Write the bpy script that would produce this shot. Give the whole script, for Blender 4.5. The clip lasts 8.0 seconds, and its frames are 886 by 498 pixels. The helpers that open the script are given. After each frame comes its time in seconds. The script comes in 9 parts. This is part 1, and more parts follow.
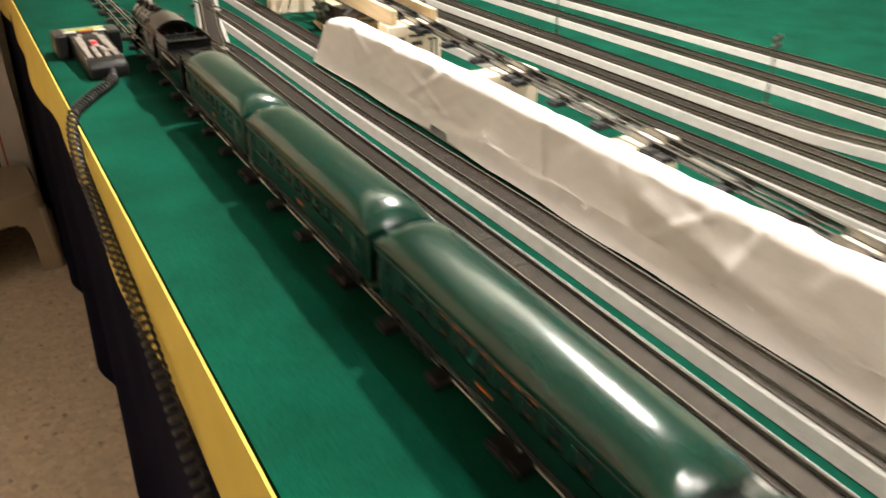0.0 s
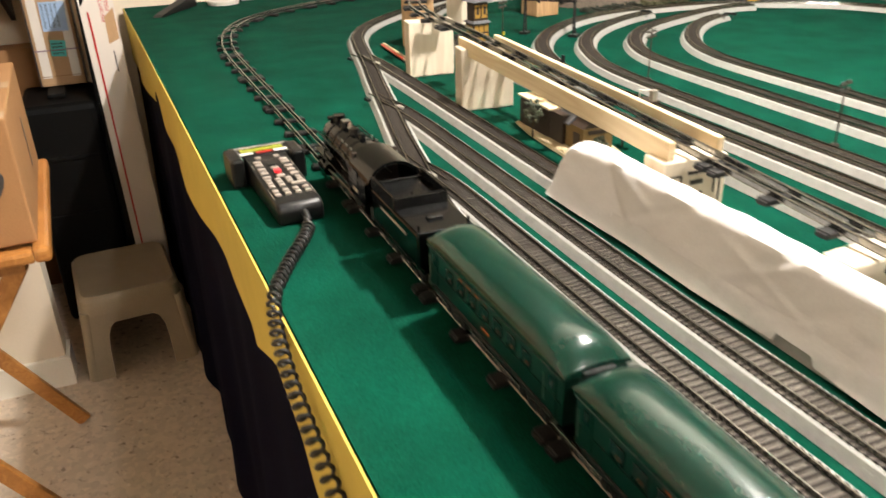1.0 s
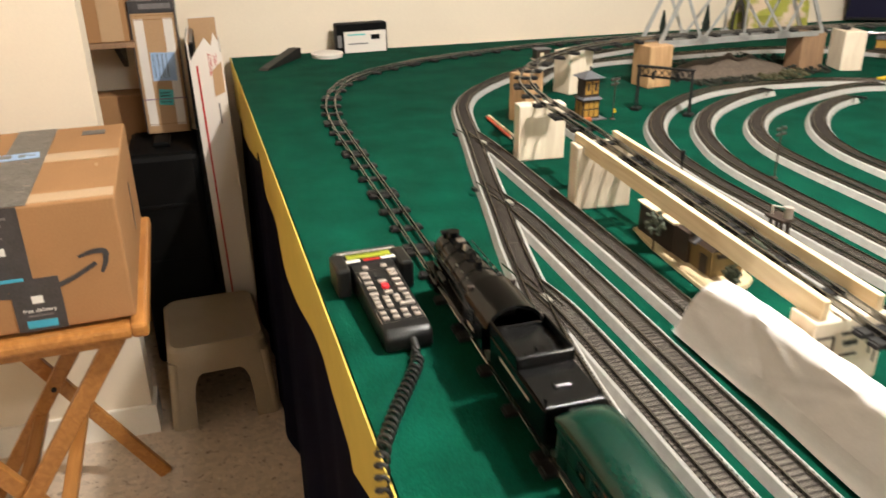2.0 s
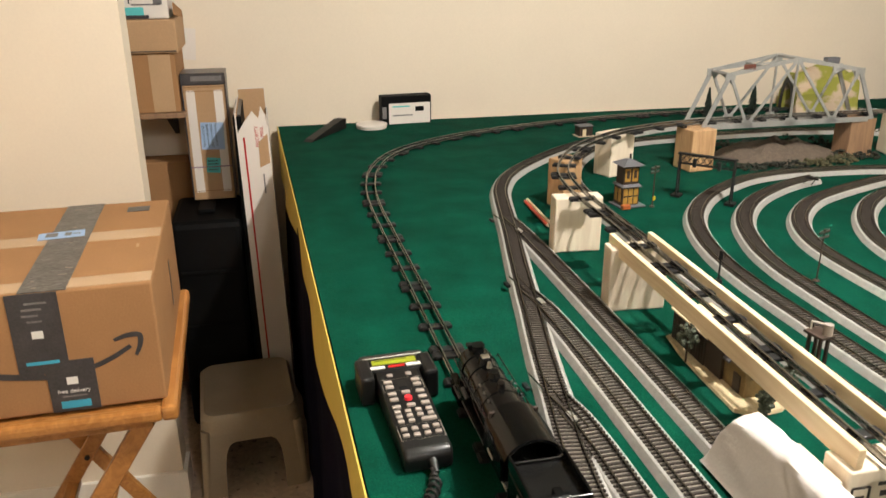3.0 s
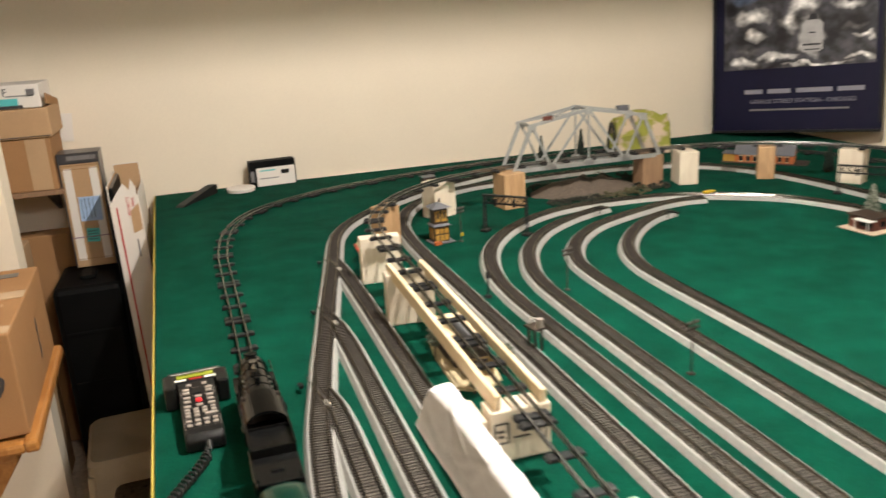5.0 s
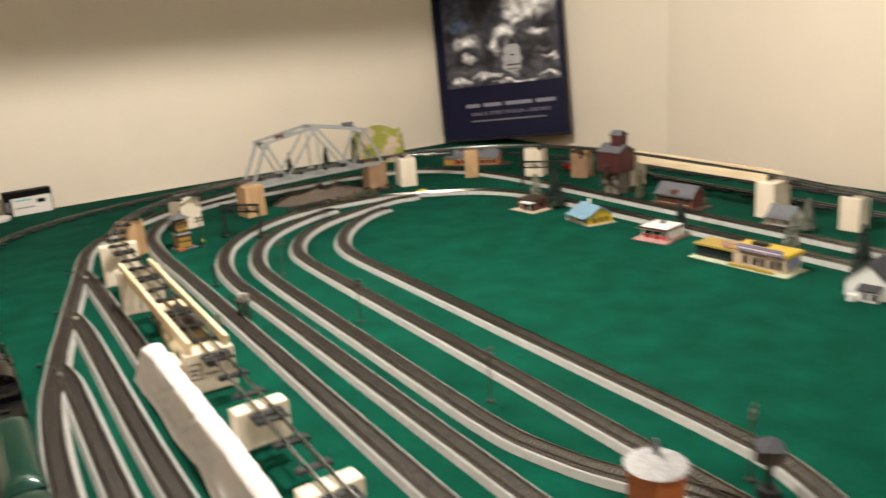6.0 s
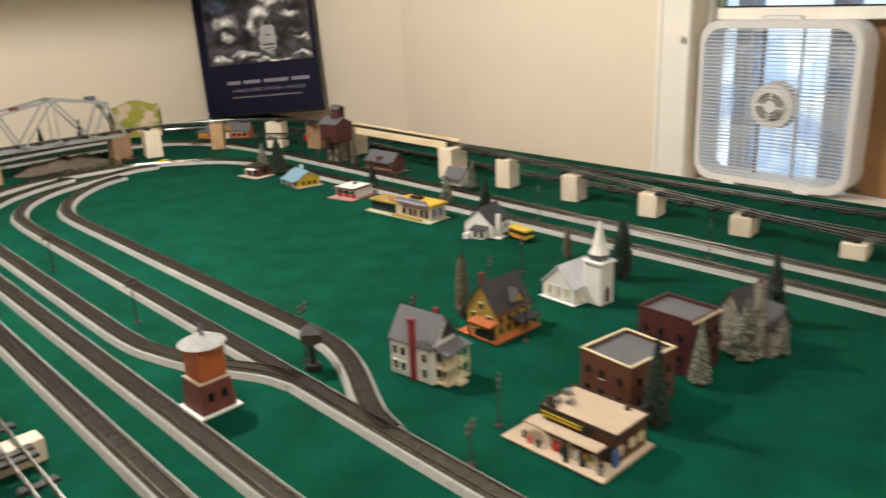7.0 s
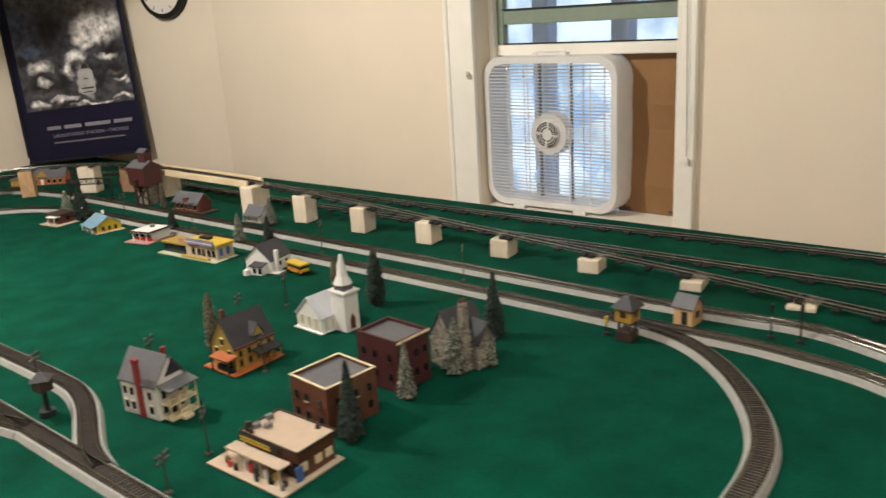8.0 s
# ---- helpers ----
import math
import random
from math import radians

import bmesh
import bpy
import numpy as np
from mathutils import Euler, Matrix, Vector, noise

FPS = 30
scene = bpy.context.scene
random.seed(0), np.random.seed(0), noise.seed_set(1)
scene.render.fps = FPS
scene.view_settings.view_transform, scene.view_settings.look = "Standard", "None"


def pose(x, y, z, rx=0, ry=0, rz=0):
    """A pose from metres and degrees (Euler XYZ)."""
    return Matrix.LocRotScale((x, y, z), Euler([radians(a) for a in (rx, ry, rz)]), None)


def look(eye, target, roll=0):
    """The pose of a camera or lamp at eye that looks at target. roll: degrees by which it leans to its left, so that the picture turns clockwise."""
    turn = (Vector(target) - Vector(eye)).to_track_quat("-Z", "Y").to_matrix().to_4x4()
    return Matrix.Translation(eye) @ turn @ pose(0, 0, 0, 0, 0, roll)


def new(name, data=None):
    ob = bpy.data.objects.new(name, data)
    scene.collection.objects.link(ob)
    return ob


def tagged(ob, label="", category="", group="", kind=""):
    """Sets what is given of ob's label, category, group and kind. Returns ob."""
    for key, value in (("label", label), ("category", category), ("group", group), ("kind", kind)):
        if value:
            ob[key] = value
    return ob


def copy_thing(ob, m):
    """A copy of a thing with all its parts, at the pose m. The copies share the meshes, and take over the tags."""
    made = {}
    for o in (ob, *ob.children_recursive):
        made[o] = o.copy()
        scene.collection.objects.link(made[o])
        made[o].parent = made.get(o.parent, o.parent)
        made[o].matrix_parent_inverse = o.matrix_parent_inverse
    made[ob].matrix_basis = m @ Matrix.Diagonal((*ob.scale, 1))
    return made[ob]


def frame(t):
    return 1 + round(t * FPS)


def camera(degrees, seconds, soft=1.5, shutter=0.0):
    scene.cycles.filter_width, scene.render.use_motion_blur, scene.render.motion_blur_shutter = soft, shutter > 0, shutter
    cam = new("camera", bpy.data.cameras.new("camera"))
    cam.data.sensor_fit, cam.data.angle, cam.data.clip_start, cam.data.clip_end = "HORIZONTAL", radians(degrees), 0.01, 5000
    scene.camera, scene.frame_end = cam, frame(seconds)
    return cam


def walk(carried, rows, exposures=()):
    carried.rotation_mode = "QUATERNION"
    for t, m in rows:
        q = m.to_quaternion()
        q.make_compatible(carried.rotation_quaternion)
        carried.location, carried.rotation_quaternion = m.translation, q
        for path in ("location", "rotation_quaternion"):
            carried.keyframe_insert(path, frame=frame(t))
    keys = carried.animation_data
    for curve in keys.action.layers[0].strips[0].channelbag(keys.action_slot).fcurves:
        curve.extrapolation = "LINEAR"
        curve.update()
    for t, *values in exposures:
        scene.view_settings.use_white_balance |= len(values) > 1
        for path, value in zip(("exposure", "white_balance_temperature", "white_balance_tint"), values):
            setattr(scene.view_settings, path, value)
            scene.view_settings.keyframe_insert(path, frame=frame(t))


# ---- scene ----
cam = camera(58.2, 8.0, shutter=0.4)
PATH = [
    (0, (0.004, 0.731, 1.237), (0.853, 2.288, 0.311), 0.3),
    (0.5, (-0.009, 0.968, 1.261), (0.738, 2.595, 0.367), -1.0),
    (1, (-0.037, 1.135, 1.291), (0.621, 2.812, 0.424), -1.8),
    (1.5, (-0.036, 1.193, 1.336), (0.546, 2.912, 0.495), -0.9),
    (2, (-0.043, 1.255, 1.382), (0.445, 3.017, 0.572), -0.8),
    (2.2, (-0.028, 1.285, 1.393), (0.414, 3.069, 0.605), -0.9),
    (3.3, (-0.01, 1.284, 1.471), (0.38, 3.125, 0.795), -0.3),
    (3.5, (-0.008, 1.288, 1.473), (0.391, 3.132, 0.809), -0.3),
    (4, (0.018, 1.291, 1.469), (0.435, 3.134, 0.814), -0.9),
    (4.2, (0.043, 1.268, 1.472), (0.482, 3.109, 0.827), -1.3),
    (5.3, (0.213, 0.788, 1.522), (0.846, 2.603, 0.97), -3.6),
    (5.5, (0.219, 0.721, 1.525), (0.938, 2.508, 0.986), -3.6),
    (6, (0.244, 0.446, 1.528), (1.224, 2.1, 0.975), -4.3),
    (6.5, (0.328, 0.191, 1.525), (1.488, 1.707, 0.929), -2.9),
    (7, (0.362, -0.08, 1.528), (1.648, 1.321, 0.908), -2.4),
    (7.5, (0.42, -0.214, 1.556), (1.854, 1.043, 0.954), -2.9),
    (8, (0.497, -0.383, 1.56), (1.981, 0.832, 0.99), -3.5),
]
walk(cam, [(t, look(eye, target, roll)) for t, eye, target, roll in PATH],
     exposures=((0.0, 0.52), (1.0, 0.55), (1.5, 0.45), (2.2, 0.28), (3.5, 0.02), (4.2, 0.05), (5.5, 0.02), (6.5, -0.10), (7.5, -0.23), (8.0, -0.27)))

# ---- world and lights ----
T = 0.90            # height of the table's felt top
LAMP = (0.90, 2.0, 2.45)
world = bpy.data.worlds.new("world")
scene.world = world
world.use_nodes = True
wn = world.node_tree.nodes
sky = wn.new("ShaderNodeTexSky")
sky.sky_type = "NISHITA"
sky.sun_disc = False
sky.sun_elevation, sky.sun_rotation = radians(35), radians(100)
wn["Background"].inputs[1].default_value = 0.12
world.node_tree.links.new(sky.outputs[0], wn["Background"].inputs[0])


def bulb(name, at, watts, colour, radius):
    li = bpy.data.lights.new(name, "POINT")
    li.energy, li.color, li.shadow_soft_size = watts, colour, radius
    ob = new(name, li)
    ob.location = at
    return ob


# neither is seen: LAMP2 is placed to suit the shading, the third is added fill
LAMP2 = (0.55, 0.10, 2.45)
FILL3 = (1.35, -0.75, 2.45)
GLOW = (1.0, 0.95, 0.875)
bulb("lamp_light", LAMP, 176, GLOW, 0.05)
bulb("lamp_light", LAMP2, 53, GLOW, 0.05)
bulb("lamp_light", FILL3, 32, GLOW, 0.05)

# ---- materials ----


def mat(name, col, rough=0.6, var=0.12, scale=40.0, bump=0.0, metal=0.0, fine=300.0, spec=0.5, rnd=0.0, coat=0.0, emit=0.0):
    """A procedural surface: base colour varied by coarse and fine noise, with relief."""
    m = bpy.data.materials.new(name)
    m.use_nodes = True
    n, l = m.node_tree.nodes, m.node_tree.links
    b = n["Principled BSDF"]
    tc = n.new("ShaderNodeTexCoord")
    a = n.new("ShaderNodeTexNoise")
    a.inputs["Scale"].default_value, a.inputs["Detail"].default_value = scale, 5
    f = n.new("ShaderNodeTexNoise")
    f.inputs["Scale"].default_value, f.inputs["Detail"].default_value = fine, 3
    l.new(tc.outputs["Object"], a.inputs["Vector"])
    l.new(tc.outputs["Object"], f.inputs["Vector"])
    mx = n.new("ShaderNodeMath")
    mx.operation = "ADD"
    l.new(a.outputs["Fac"], mx.inputs[0])
    l.new(f.outputs["Fac"], mx.inputs[1])
    rg = n.new("ShaderNodeMapRange")
    rg.inputs["From Min"].default_value, rg.inputs["From Max"].default_value = 0.6, 1.4
    rg.inputs["To Min"].default_value, rg.inputs["To Max"].default_value = 1 - var, 1 + var
    l.new(mx.outputs[0], rg.inputs["Value"])
    hs = n.new("ShaderNodeHueSaturation")
    hs.inputs["Color"].default_value = (*col, 1)
    if rnd:
        oi = n.new("ShaderNodeObjectInfo")
        r2 = n.new("ShaderNodeMapRange")
        r2.inputs["To Min"].default_value, r2.inputs["To Max"].default_value = 1 - rnd, 1 + rnd
        l.new(oi.outputs["Random"], r2.inputs["Value"])
        mm = n.new("ShaderNodeMath")
        mm.operation = "MULTIPLY"
        l.new(rg.outputs[0], mm.inputs[0])
        l.new(r2.outputs[0], mm.inputs[1])
        l.new(mm.outputs[0], hs.inputs["Value"])
    else:
        l.new(rg.outputs[0], hs.inputs["Value"])
    l.new(hs.outputs[0], b.inputs["Base Color"])
    b.inputs["Roughness"].default_value = rough
    b.inputs["Metallic"].default_value = metal
    b.inputs["Specular IOR Level"].default_value = spec
    b.inputs["Coat Weight"].default_value = coat
    b.inputs["Coat Roughness"].default_value = 0.12
    if emit:
        b.inputs["Emission Color"].default_value = (*col, 1)
        b.inputs["Emission Strength"].default_value = emit
    if bump:
        bp = n.new("ShaderNodeBump")
        bp.inputs["Strength"].default_value = bump
        bp.inputs["Distance"].default_value = 0.002
        l.new(mx.outputs[0], bp.inputs["Height"])
        l.new(bp.outputs[0], b.inputs["Normal"])
    return m


def wood_mat(name, c1, c2, stretch=(60, 60, 6), rough=0.5, rnd=0.1):
    """Wood with grain that runs along the object's z (or the axis with the small stretch)."""
    m = bpy.data.materials.new(name)
    m.use_nodes = True
    n, l = m.node_tree.nodes, m.node_tree.links
    b = n["Principled BSDF"]
    tc, mp = n.new("ShaderNodeTexCoord"), n.new("ShaderNodeMapping")
    oi = n.new("ShaderNodeObjectInfo")
    cb = n.new("ShaderNodeCombineXYZ")
    sc = n.new("ShaderNodeMath")
    sc.operation = "MULTIPLY"
    sc.inputs[1].default_value = 37.0
    l.new(oi.outputs["Random"], sc.inputs[0])
    for k in range(3):
        l.new(sc.outputs[0], cb.inputs[k])
    mp.inputs["Scale"].default_value = stretch
    l.new(tc.outputs["Object"], mp.inputs["Vector"])
    l.new(cb.outputs[0], mp.inputs["Location"])
    a = n.new("ShaderNodeTexNoise")
    a.inputs["Scale"].default_value, a.inputs["Detail"].default_value, a.inputs["Distortion"].default_value = 1.0, 6, 1.4
    l.new(mp.outputs[0], a.inputs["Vector"])
    cr = n.new("ShaderNodeValToRGB")
    cr.color_ramp.elements[0].position, cr.color_ramp.elements[1].position = 0.35, 0.65
    cr.color_ramp.elements[0].color, cr.color_ramp.elements[1].color = (*c1, 1), (*c2, 1)
    l.new(a.outputs["Fac"], cr.inputs[0])
    hs = n.new("ShaderNodeHueSaturation")
    r2 = n.new("ShaderNodeMapRange")
    r2.inputs["To Min"].default_value, r2.inputs["To Max"].default_value = 1 - rnd, 1 + rnd
    l.new(oi.outputs["Random"], r2.inputs["Value"])
    l.new(r2.outputs[0], hs.inputs["Value"])
    l.new(cr.outputs[0], hs.inputs["Color"])
    l.new(hs.outputs[0], b.inputs["Base Color"])
    b.inputs["Roughness"].default_value = rough
    bp = n.new("ShaderNodeBump")
    bp.inputs["Strength"].default_value, bp.inputs["Distance"].default_value = 0.25, 0.001
    l.new(a.outputs["Fac"], bp.inputs["Height"])
    l.new(bp.outputs[0], b.inputs["Normal"])
    return m


def speckle_mat(name, base, dark, light, scale, rough=0.5):
    """A speckled sheet floor: dark and pale flakes on a base colour."""
    m = bpy.data.materials.new(name)
    m.use_nodes = True
    n, l = m.node_tree.nodes, m.node_tree.links
    b = n["Principled BSDF"]
    tc = n.new("ShaderNodeTexCoord")
    v = n.new("ShaderNodeTexVoronoi")
    v.inputs["Scale"].default_value = scale
    l.new(tc.outputs["Object"], v.inputs["Vector"])
    g = n.new("ShaderNodeTexNoise")
    g.inputs["Scale"].default_value, g.inputs["Detail"].default_value = scale * 0.7, 4
    l.new(tc.outputs["Object"], g.inputs["Vector"])
    cr = n.new("ShaderNodeValToRGB")
    e = cr.color_ramp.elements
    e[0].position, e[0].color = 0.30, (*dark, 1)
    e[1].position, e[1].color = 0.40, (*base, 1)
    x = e.new(0.62)
    x.color = (*base, 1)
    x = e.new(0.74)
    x.color = (*light, 1)
    l.new(g.outputs["Fac"], cr.inputs[0])
    sp = n.new("ShaderNodeSeparateColor")
    l.new(v.outputs["Color"], sp.inputs[0])
    rg = n.new("ShaderNodeMapRange")
    rg.inputs["To Min"].default_value, rg.inputs["To Max"].default_value = 0.86, 1.1
    l.new(sp.outputs[0], rg.inputs["Value"])
    hs = n.new("ShaderNodeHueSaturation")
    l.new(rg.outputs[0], hs.inputs["Value"])
    l.new(cr.outputs[0], hs.inputs["Color"])
    l.new(hs.outputs[0], b.inputs["Base Color"])
    b.inputs["Roughness"].default_value = rough
    return m


def glow_mat(name, c1, c2, strength, scale):
    """A distant daylight backdrop that glows, mottled like foliage and sky."""
    m = bpy.data.materials.new(name)
    m.use_nodes = True
    n, l = m.node_tree.nodes, m.node_tree.links
    n.remove(n["Principled BSDF"])
    em = n.new("ShaderNodeEmission")
    tc, a, cr = n.new("ShaderNodeTexCoord"), n.new("ShaderNodeTexNoise"), n.new("ShaderNodeValToRGB")
    a.inputs["Scale"].default_value, a.inputs["Detail"].default_value = scale, 6
    l.new(tc.outputs["Object"], a.inputs["Vector"])
    cr.color_ramp.elements[0].position, cr.color_ramp.elements[1].position = 0.38, 0.62
    cr.color_ramp.elements[0].color, cr.color_ramp.elements[1].color = (*c1, 1), (*c2, 1)
    l.new(a.outputs["Fac"], cr.inputs[0])
    l.new(cr.outputs[0], em.inputs[0])
    em.inputs[1].default_value = strength
    l.new(em.outputs[0], n["Material Output"].inputs[0])
    return m


def glass_mat(name):
    m = bpy.data.materials.new(name)
    m.use_nodes = True
    b = m.node_tree.nodes["Principled BSDF"]
    b.inputs["Transmission Weight"].default_value = 1.0
    b.inputs["Roughness"].default_value = 0.02
    b.inputs["IOR"].default_value = 1.1
    return m


FELT = mat("green_felt", (0.0008, 0.0425, 0.0245), 0.97, 0.50, 11.0, 0.5, fine=420.0, spec=0.06)
YELLOW = mat("yellow_cloth", (0.55, 0.41, 0.085), 0.85, 0.12, 14.0, 0.3, fine=500.0, spec=0.2)
NAVY = mat("navy_cloth", (0.004, 0.004, 0.011), 0.95, 0.25, 12.0, 0.3, fine=400.0, spec=0.03)
WALL = mat("cream_wall_paint", (0.775, 0.677, 0.545), 0.75, 0.03, 5.0, 0.08, fine=160.0, spec=0.25)
CEIL = mat("white_ceiling_paint", (0.72, 0.67, 0.58), 0.9, 0.04, 6.0, 0.1, spec=0.2)
TRIM = mat("white_trim_paint", (0.84, 0.80, 0.72), 0.45, 0.05, 12.0, 0.1)
FLOOR = speckle_mat("speckled_sheet_floor", (0.60, 0.49, 0.385), (0.28, 0.21, 0.16), (0.70, 0.62, 0.52), 70.0)
BALLAST = mat("pale_grey_roadbed", (0.335, 0.322, 0.298), 0.8, 0.18, 90.0, 0.5, fine=900.0)
BED = mat("dark_track_bed", (0.195, 0.170, 0.143), 0.9, 0.3, 60.0, 0.4, fine=700.0)
SLEEPER = mat("brown_plastic_sleeper", (0.036, 0.029, 0.024), 0.8, 0.3, 120.0, spec=0.2)
RAIL = mat("nickel_rail", (0.22, 0.205, 0.18), 0.25, 0.15, 60.0, metal=1.0)
STEELRAIL = mat("tinplate_rail", (0.24, 0.235, 0.225), 0.24, 0.4, 50.0, metal=0.9)
BLACKTIE = mat("black_pressed_tie", (0.010, 0.009, 0.009), 0.55, 0.3, 80.0, spec=0.3)
PINE = wood_mat("pale_pine", (0.66, 0.55, 0.42), (0.75, 0.65, 0.51), (45, 45, 7), 0.6)
TANWOOD = wood_mat("tan_fir", (0.40, 0.23, 0.11), (0.56, 0.35, 0.18), (70, 70, 8), 0.6)
BROWNWOOD = wood_mat("brown_fir", (0.24, 0.14, 0.08), (0.34, 0.20, 0.11), (60, 60, 9), 0.6)
BOARD = wood_mat("clear_pine_strip", (0.66, 0.50, 0.30), (0.78, 0.64, 0.43), (60, 5, 60), 0.6)
OAK = wood_mat("honey_varnished_wood", (0.35, 0.14, 0.034), (0.47, 0.21, 0.058), (50, 6, 50), 0.3)
PAPER = mat("white_sheet", (0.74, 0.70, 0.68), 0.85, 0.05, 10.0, 0.15, spec=0.2)
LOCO = mat("gloss_black_locomotive", (0.003, 0.003, 0.003), 0.16, 0.3, 40.0, spec=0.22)
DECK = mat("worn_black_deck", (0.006, 0.006, 0.006), 0.25, 0.4, 30.0, spec=0.25)
WHEEL = mat("bright_wheel_steel", (0.42, 0.39, 0.35), 0.35, 0.2, 40.0, metal=1.0)
CHIMNEY = mat("dull_red_chimney", (0.24, 0.018, 0.018), 0.6, 0.25, 80.0)
RED = mat("red_plastic", (0.50, 0.012, 0.010), 0.4, 0.1)
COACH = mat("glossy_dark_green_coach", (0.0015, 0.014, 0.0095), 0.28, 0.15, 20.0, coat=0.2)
# the coach green again, lightened in its colour as if lit from above
COACHROOF = mat("coach_green_lit_tops", (0.0015, 0.028, 0.018), 0.22, 0.15, 20.0, spec=0.42, coat=0.1)
# dim warm brown that paints the glow of lit coach windows
LITPANE = mat("warm_coach_pane_glow", (0.045, 0.014, 0.006), 0.5, 0.3, 60.0)
GILT = mat("orange_gilt_print", (0.42, 0.085, 0.018), 0.5, 0.3, 400.0)
HANDSET = mat("black_handset_plastic", (0.008, 0.008, 0.008), 0.36, 0.2, 60.0, spec=0.28)
KEY = mat("grey_rubber_key", (0.34, 0.29, 0.25), 0.6, 0.1)
LCD = mat("yellow_green_display", (0.30, 0.34, 0.02), 0.3, 0.1, emit=0.06)
WHITEPRINT = mat("white_print", (0.78, 0.76, 0.72), 0.6, 0.05)
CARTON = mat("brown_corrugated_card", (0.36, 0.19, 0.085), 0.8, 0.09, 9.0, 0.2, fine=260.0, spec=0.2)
# carton brown darkened in its base colour to stand for shade
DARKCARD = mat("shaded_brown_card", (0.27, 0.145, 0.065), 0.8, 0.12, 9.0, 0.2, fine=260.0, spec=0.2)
CARTON2 = mat("pale_brown_card", (0.46, 0.29, 0.16), 0.8, 0.09, 9.0, 0.2, fine=260.0, spec=0.2)
TAPE = mat("brown_packing_tape", (0.50, 0.33, 0.19), 0.25, 0.08, 12.0)
# strong tone variation paints the highlights of wrinkled, glossy tape
TOPTAPE = mat("grey_tape_painted_glints", (0.085, 0.078, 0.072), 0.32, 0.75, 38.0, 0.5, fine=140.0)
DARKTAPE = mat("black_printed_tape", (0.045, 0.042, 0.045), 0.3, 0.4, 25.0)
BLUENOTE = mat("blue_paper_note", (0.36, 0.50, 0.72), 0.8, 0.06)
TEALNOTE = mat("teal_paper_note", (0.10, 0.50, 0.50), 0.8, 0.06)
TEALINK = mat("teal_print", (0.05, 0.38, 0.55), 0.6, 0.05)
WHITECARD = mat("white_card", (0.74, 0.68, 0.62), 0.7, 0.05, 8.0)
GREYPLASTIC = mat("taupe_moulded_plastic", (0.34, 0.275, 0.19), 0.34, 0.12, 12.0)
BLACKCASE = mat("black_case", (0.003, 0.003, 0.003), 0.6, 0.3, 15.0, spec=0.1)
SILVER = mat("silver_bridge_paint", (0.40, 0.395, 0.38), 0.34, 0.22, 50.0, metal=0.4)
BLACKMETAL = mat("black_metal", (0.008, 0.008, 0.008), 0.5, 0.2, spec=0.3)
POSTERBLUE = mat("dark_blue_print", (0.006, 0.006, 0.024), 0.45, 0.2, 6.0, spec=0.2)
TITLEINK = mat("grey_title_print", (0.24, 0.23, 0.26), 0.5, 0.1)
GREYROOF = mat("grey_plastic_roof", (0.105, 0.105, 0.115), 0.5, 0.15, 60.0, 0.3)
DARKROOF = mat("charcoal_roof", (0.030, 0.029, 0.035), 0.6, 0.2, 60.0, 0.3)
WHITEWALL = mat("white_model_wall", (0.74, 0.72, 0.68), 0.5, 0.08, 60.0, 0.2)
YELLOWWALL = mat("yellow_model_wall", (0.35, 0.235, 0.045), 0.5, 0.1, 60.0, 0.2)
CREAMPL = mat("cream_model_trim", (0.66, 0.56, 0.36), 0.5, 0.1, 60.0)
ORANGE = mat("orange_brick_plastic", (0.36, 0.095, 0.022), 0.6, 0.2, 80.0, 0.2)
BROWNBRICK = mat("brown_model_brick", (0.098, 0.032, 0.014), 0.6, 0.2, 90.0, 0.3)
MAROON = mat("maroon_model_brick", (0.060, 0.012, 0.012), 0.55, 0.2, 90.0, 0.3)
REDBRICK = mat("red_model_brick", (0.115, 0.030, 0.018), 0.6, 0.2, 90.0, 0.3)
STONE = mat("grey_model_stone", (0.20, 0.175, 0.14), 0.85, 0.9, 110.0, 1.0)
BEIGE = mat("beige_model_base", (0.48, 0.37, 0.27), 0.7, 0.1, 40.0)
BROWNPL = mat("dark_brown_plastic", (0.034, 0.019, 0.012), 0.55, 0.2, 60.0)
AMBER = mat("amber_panel", (0.36, 0.20, 0.035), 0.5, 0.15, 60.0)
BLUEROOF = mat("light_blue_roof", (0.17, 0.29, 0.38), 0.5, 0.1, 60.0)
BRIGHTYEL = mat("bright_yellow_plastic", (0.55, 0.37, 0.025), 0.4, 0.1, 60.0)
BLUEPL = mat("blue_plastic", (0.04, 0.12, 0.36), 0.4, 0.1, 60.0)
PINKPL = mat("pink_sign", (0.42, 0.22, 0.20), 0.5, 0.1, 60.0)
DARKGLASS = mat("dark_model_window", (0.012, 0.014, 0.016), 0.2, 0.1)
FIR = mat("dark_fir_foliage", (0.004, 0.014, 0.009), 0.9, 0.5, 160.0, 0.6)
FROSTFIR = mat("frosted_fir_foliage", (0.085, 0.10, 0.070), 0.85, 0.7, 160.0, 0.6)
BRUSH = mat("olive_brown_bottlebrush", (0.075, 0.070, 0.040), 0.85, 0.4, 160.0, 0.6)
FROSTTIP = mat("frosted_pale_tips", (0.30, 0.30, 0.235), 0.9, 0.4, 200.0, 0.4)
FIRTIP = mat("fir_new_growth", (0.022, 0.038, 0.026), 0.85, 0.4, 160.0, 0.4)
BRUSHTIP = mat("tan_bottlebrush_tips", (0.17, 0.14, 0.085), 0.9, 0.4, 160.0, 0.4)
BUSDARK = mat("black_red_bus_band", (0.020, 0.004, 0.004), 0.3, 0.3)
TRUNK = mat("brown_trunk", (0.06, 0.035, 0.02), 0.8, 0.2)
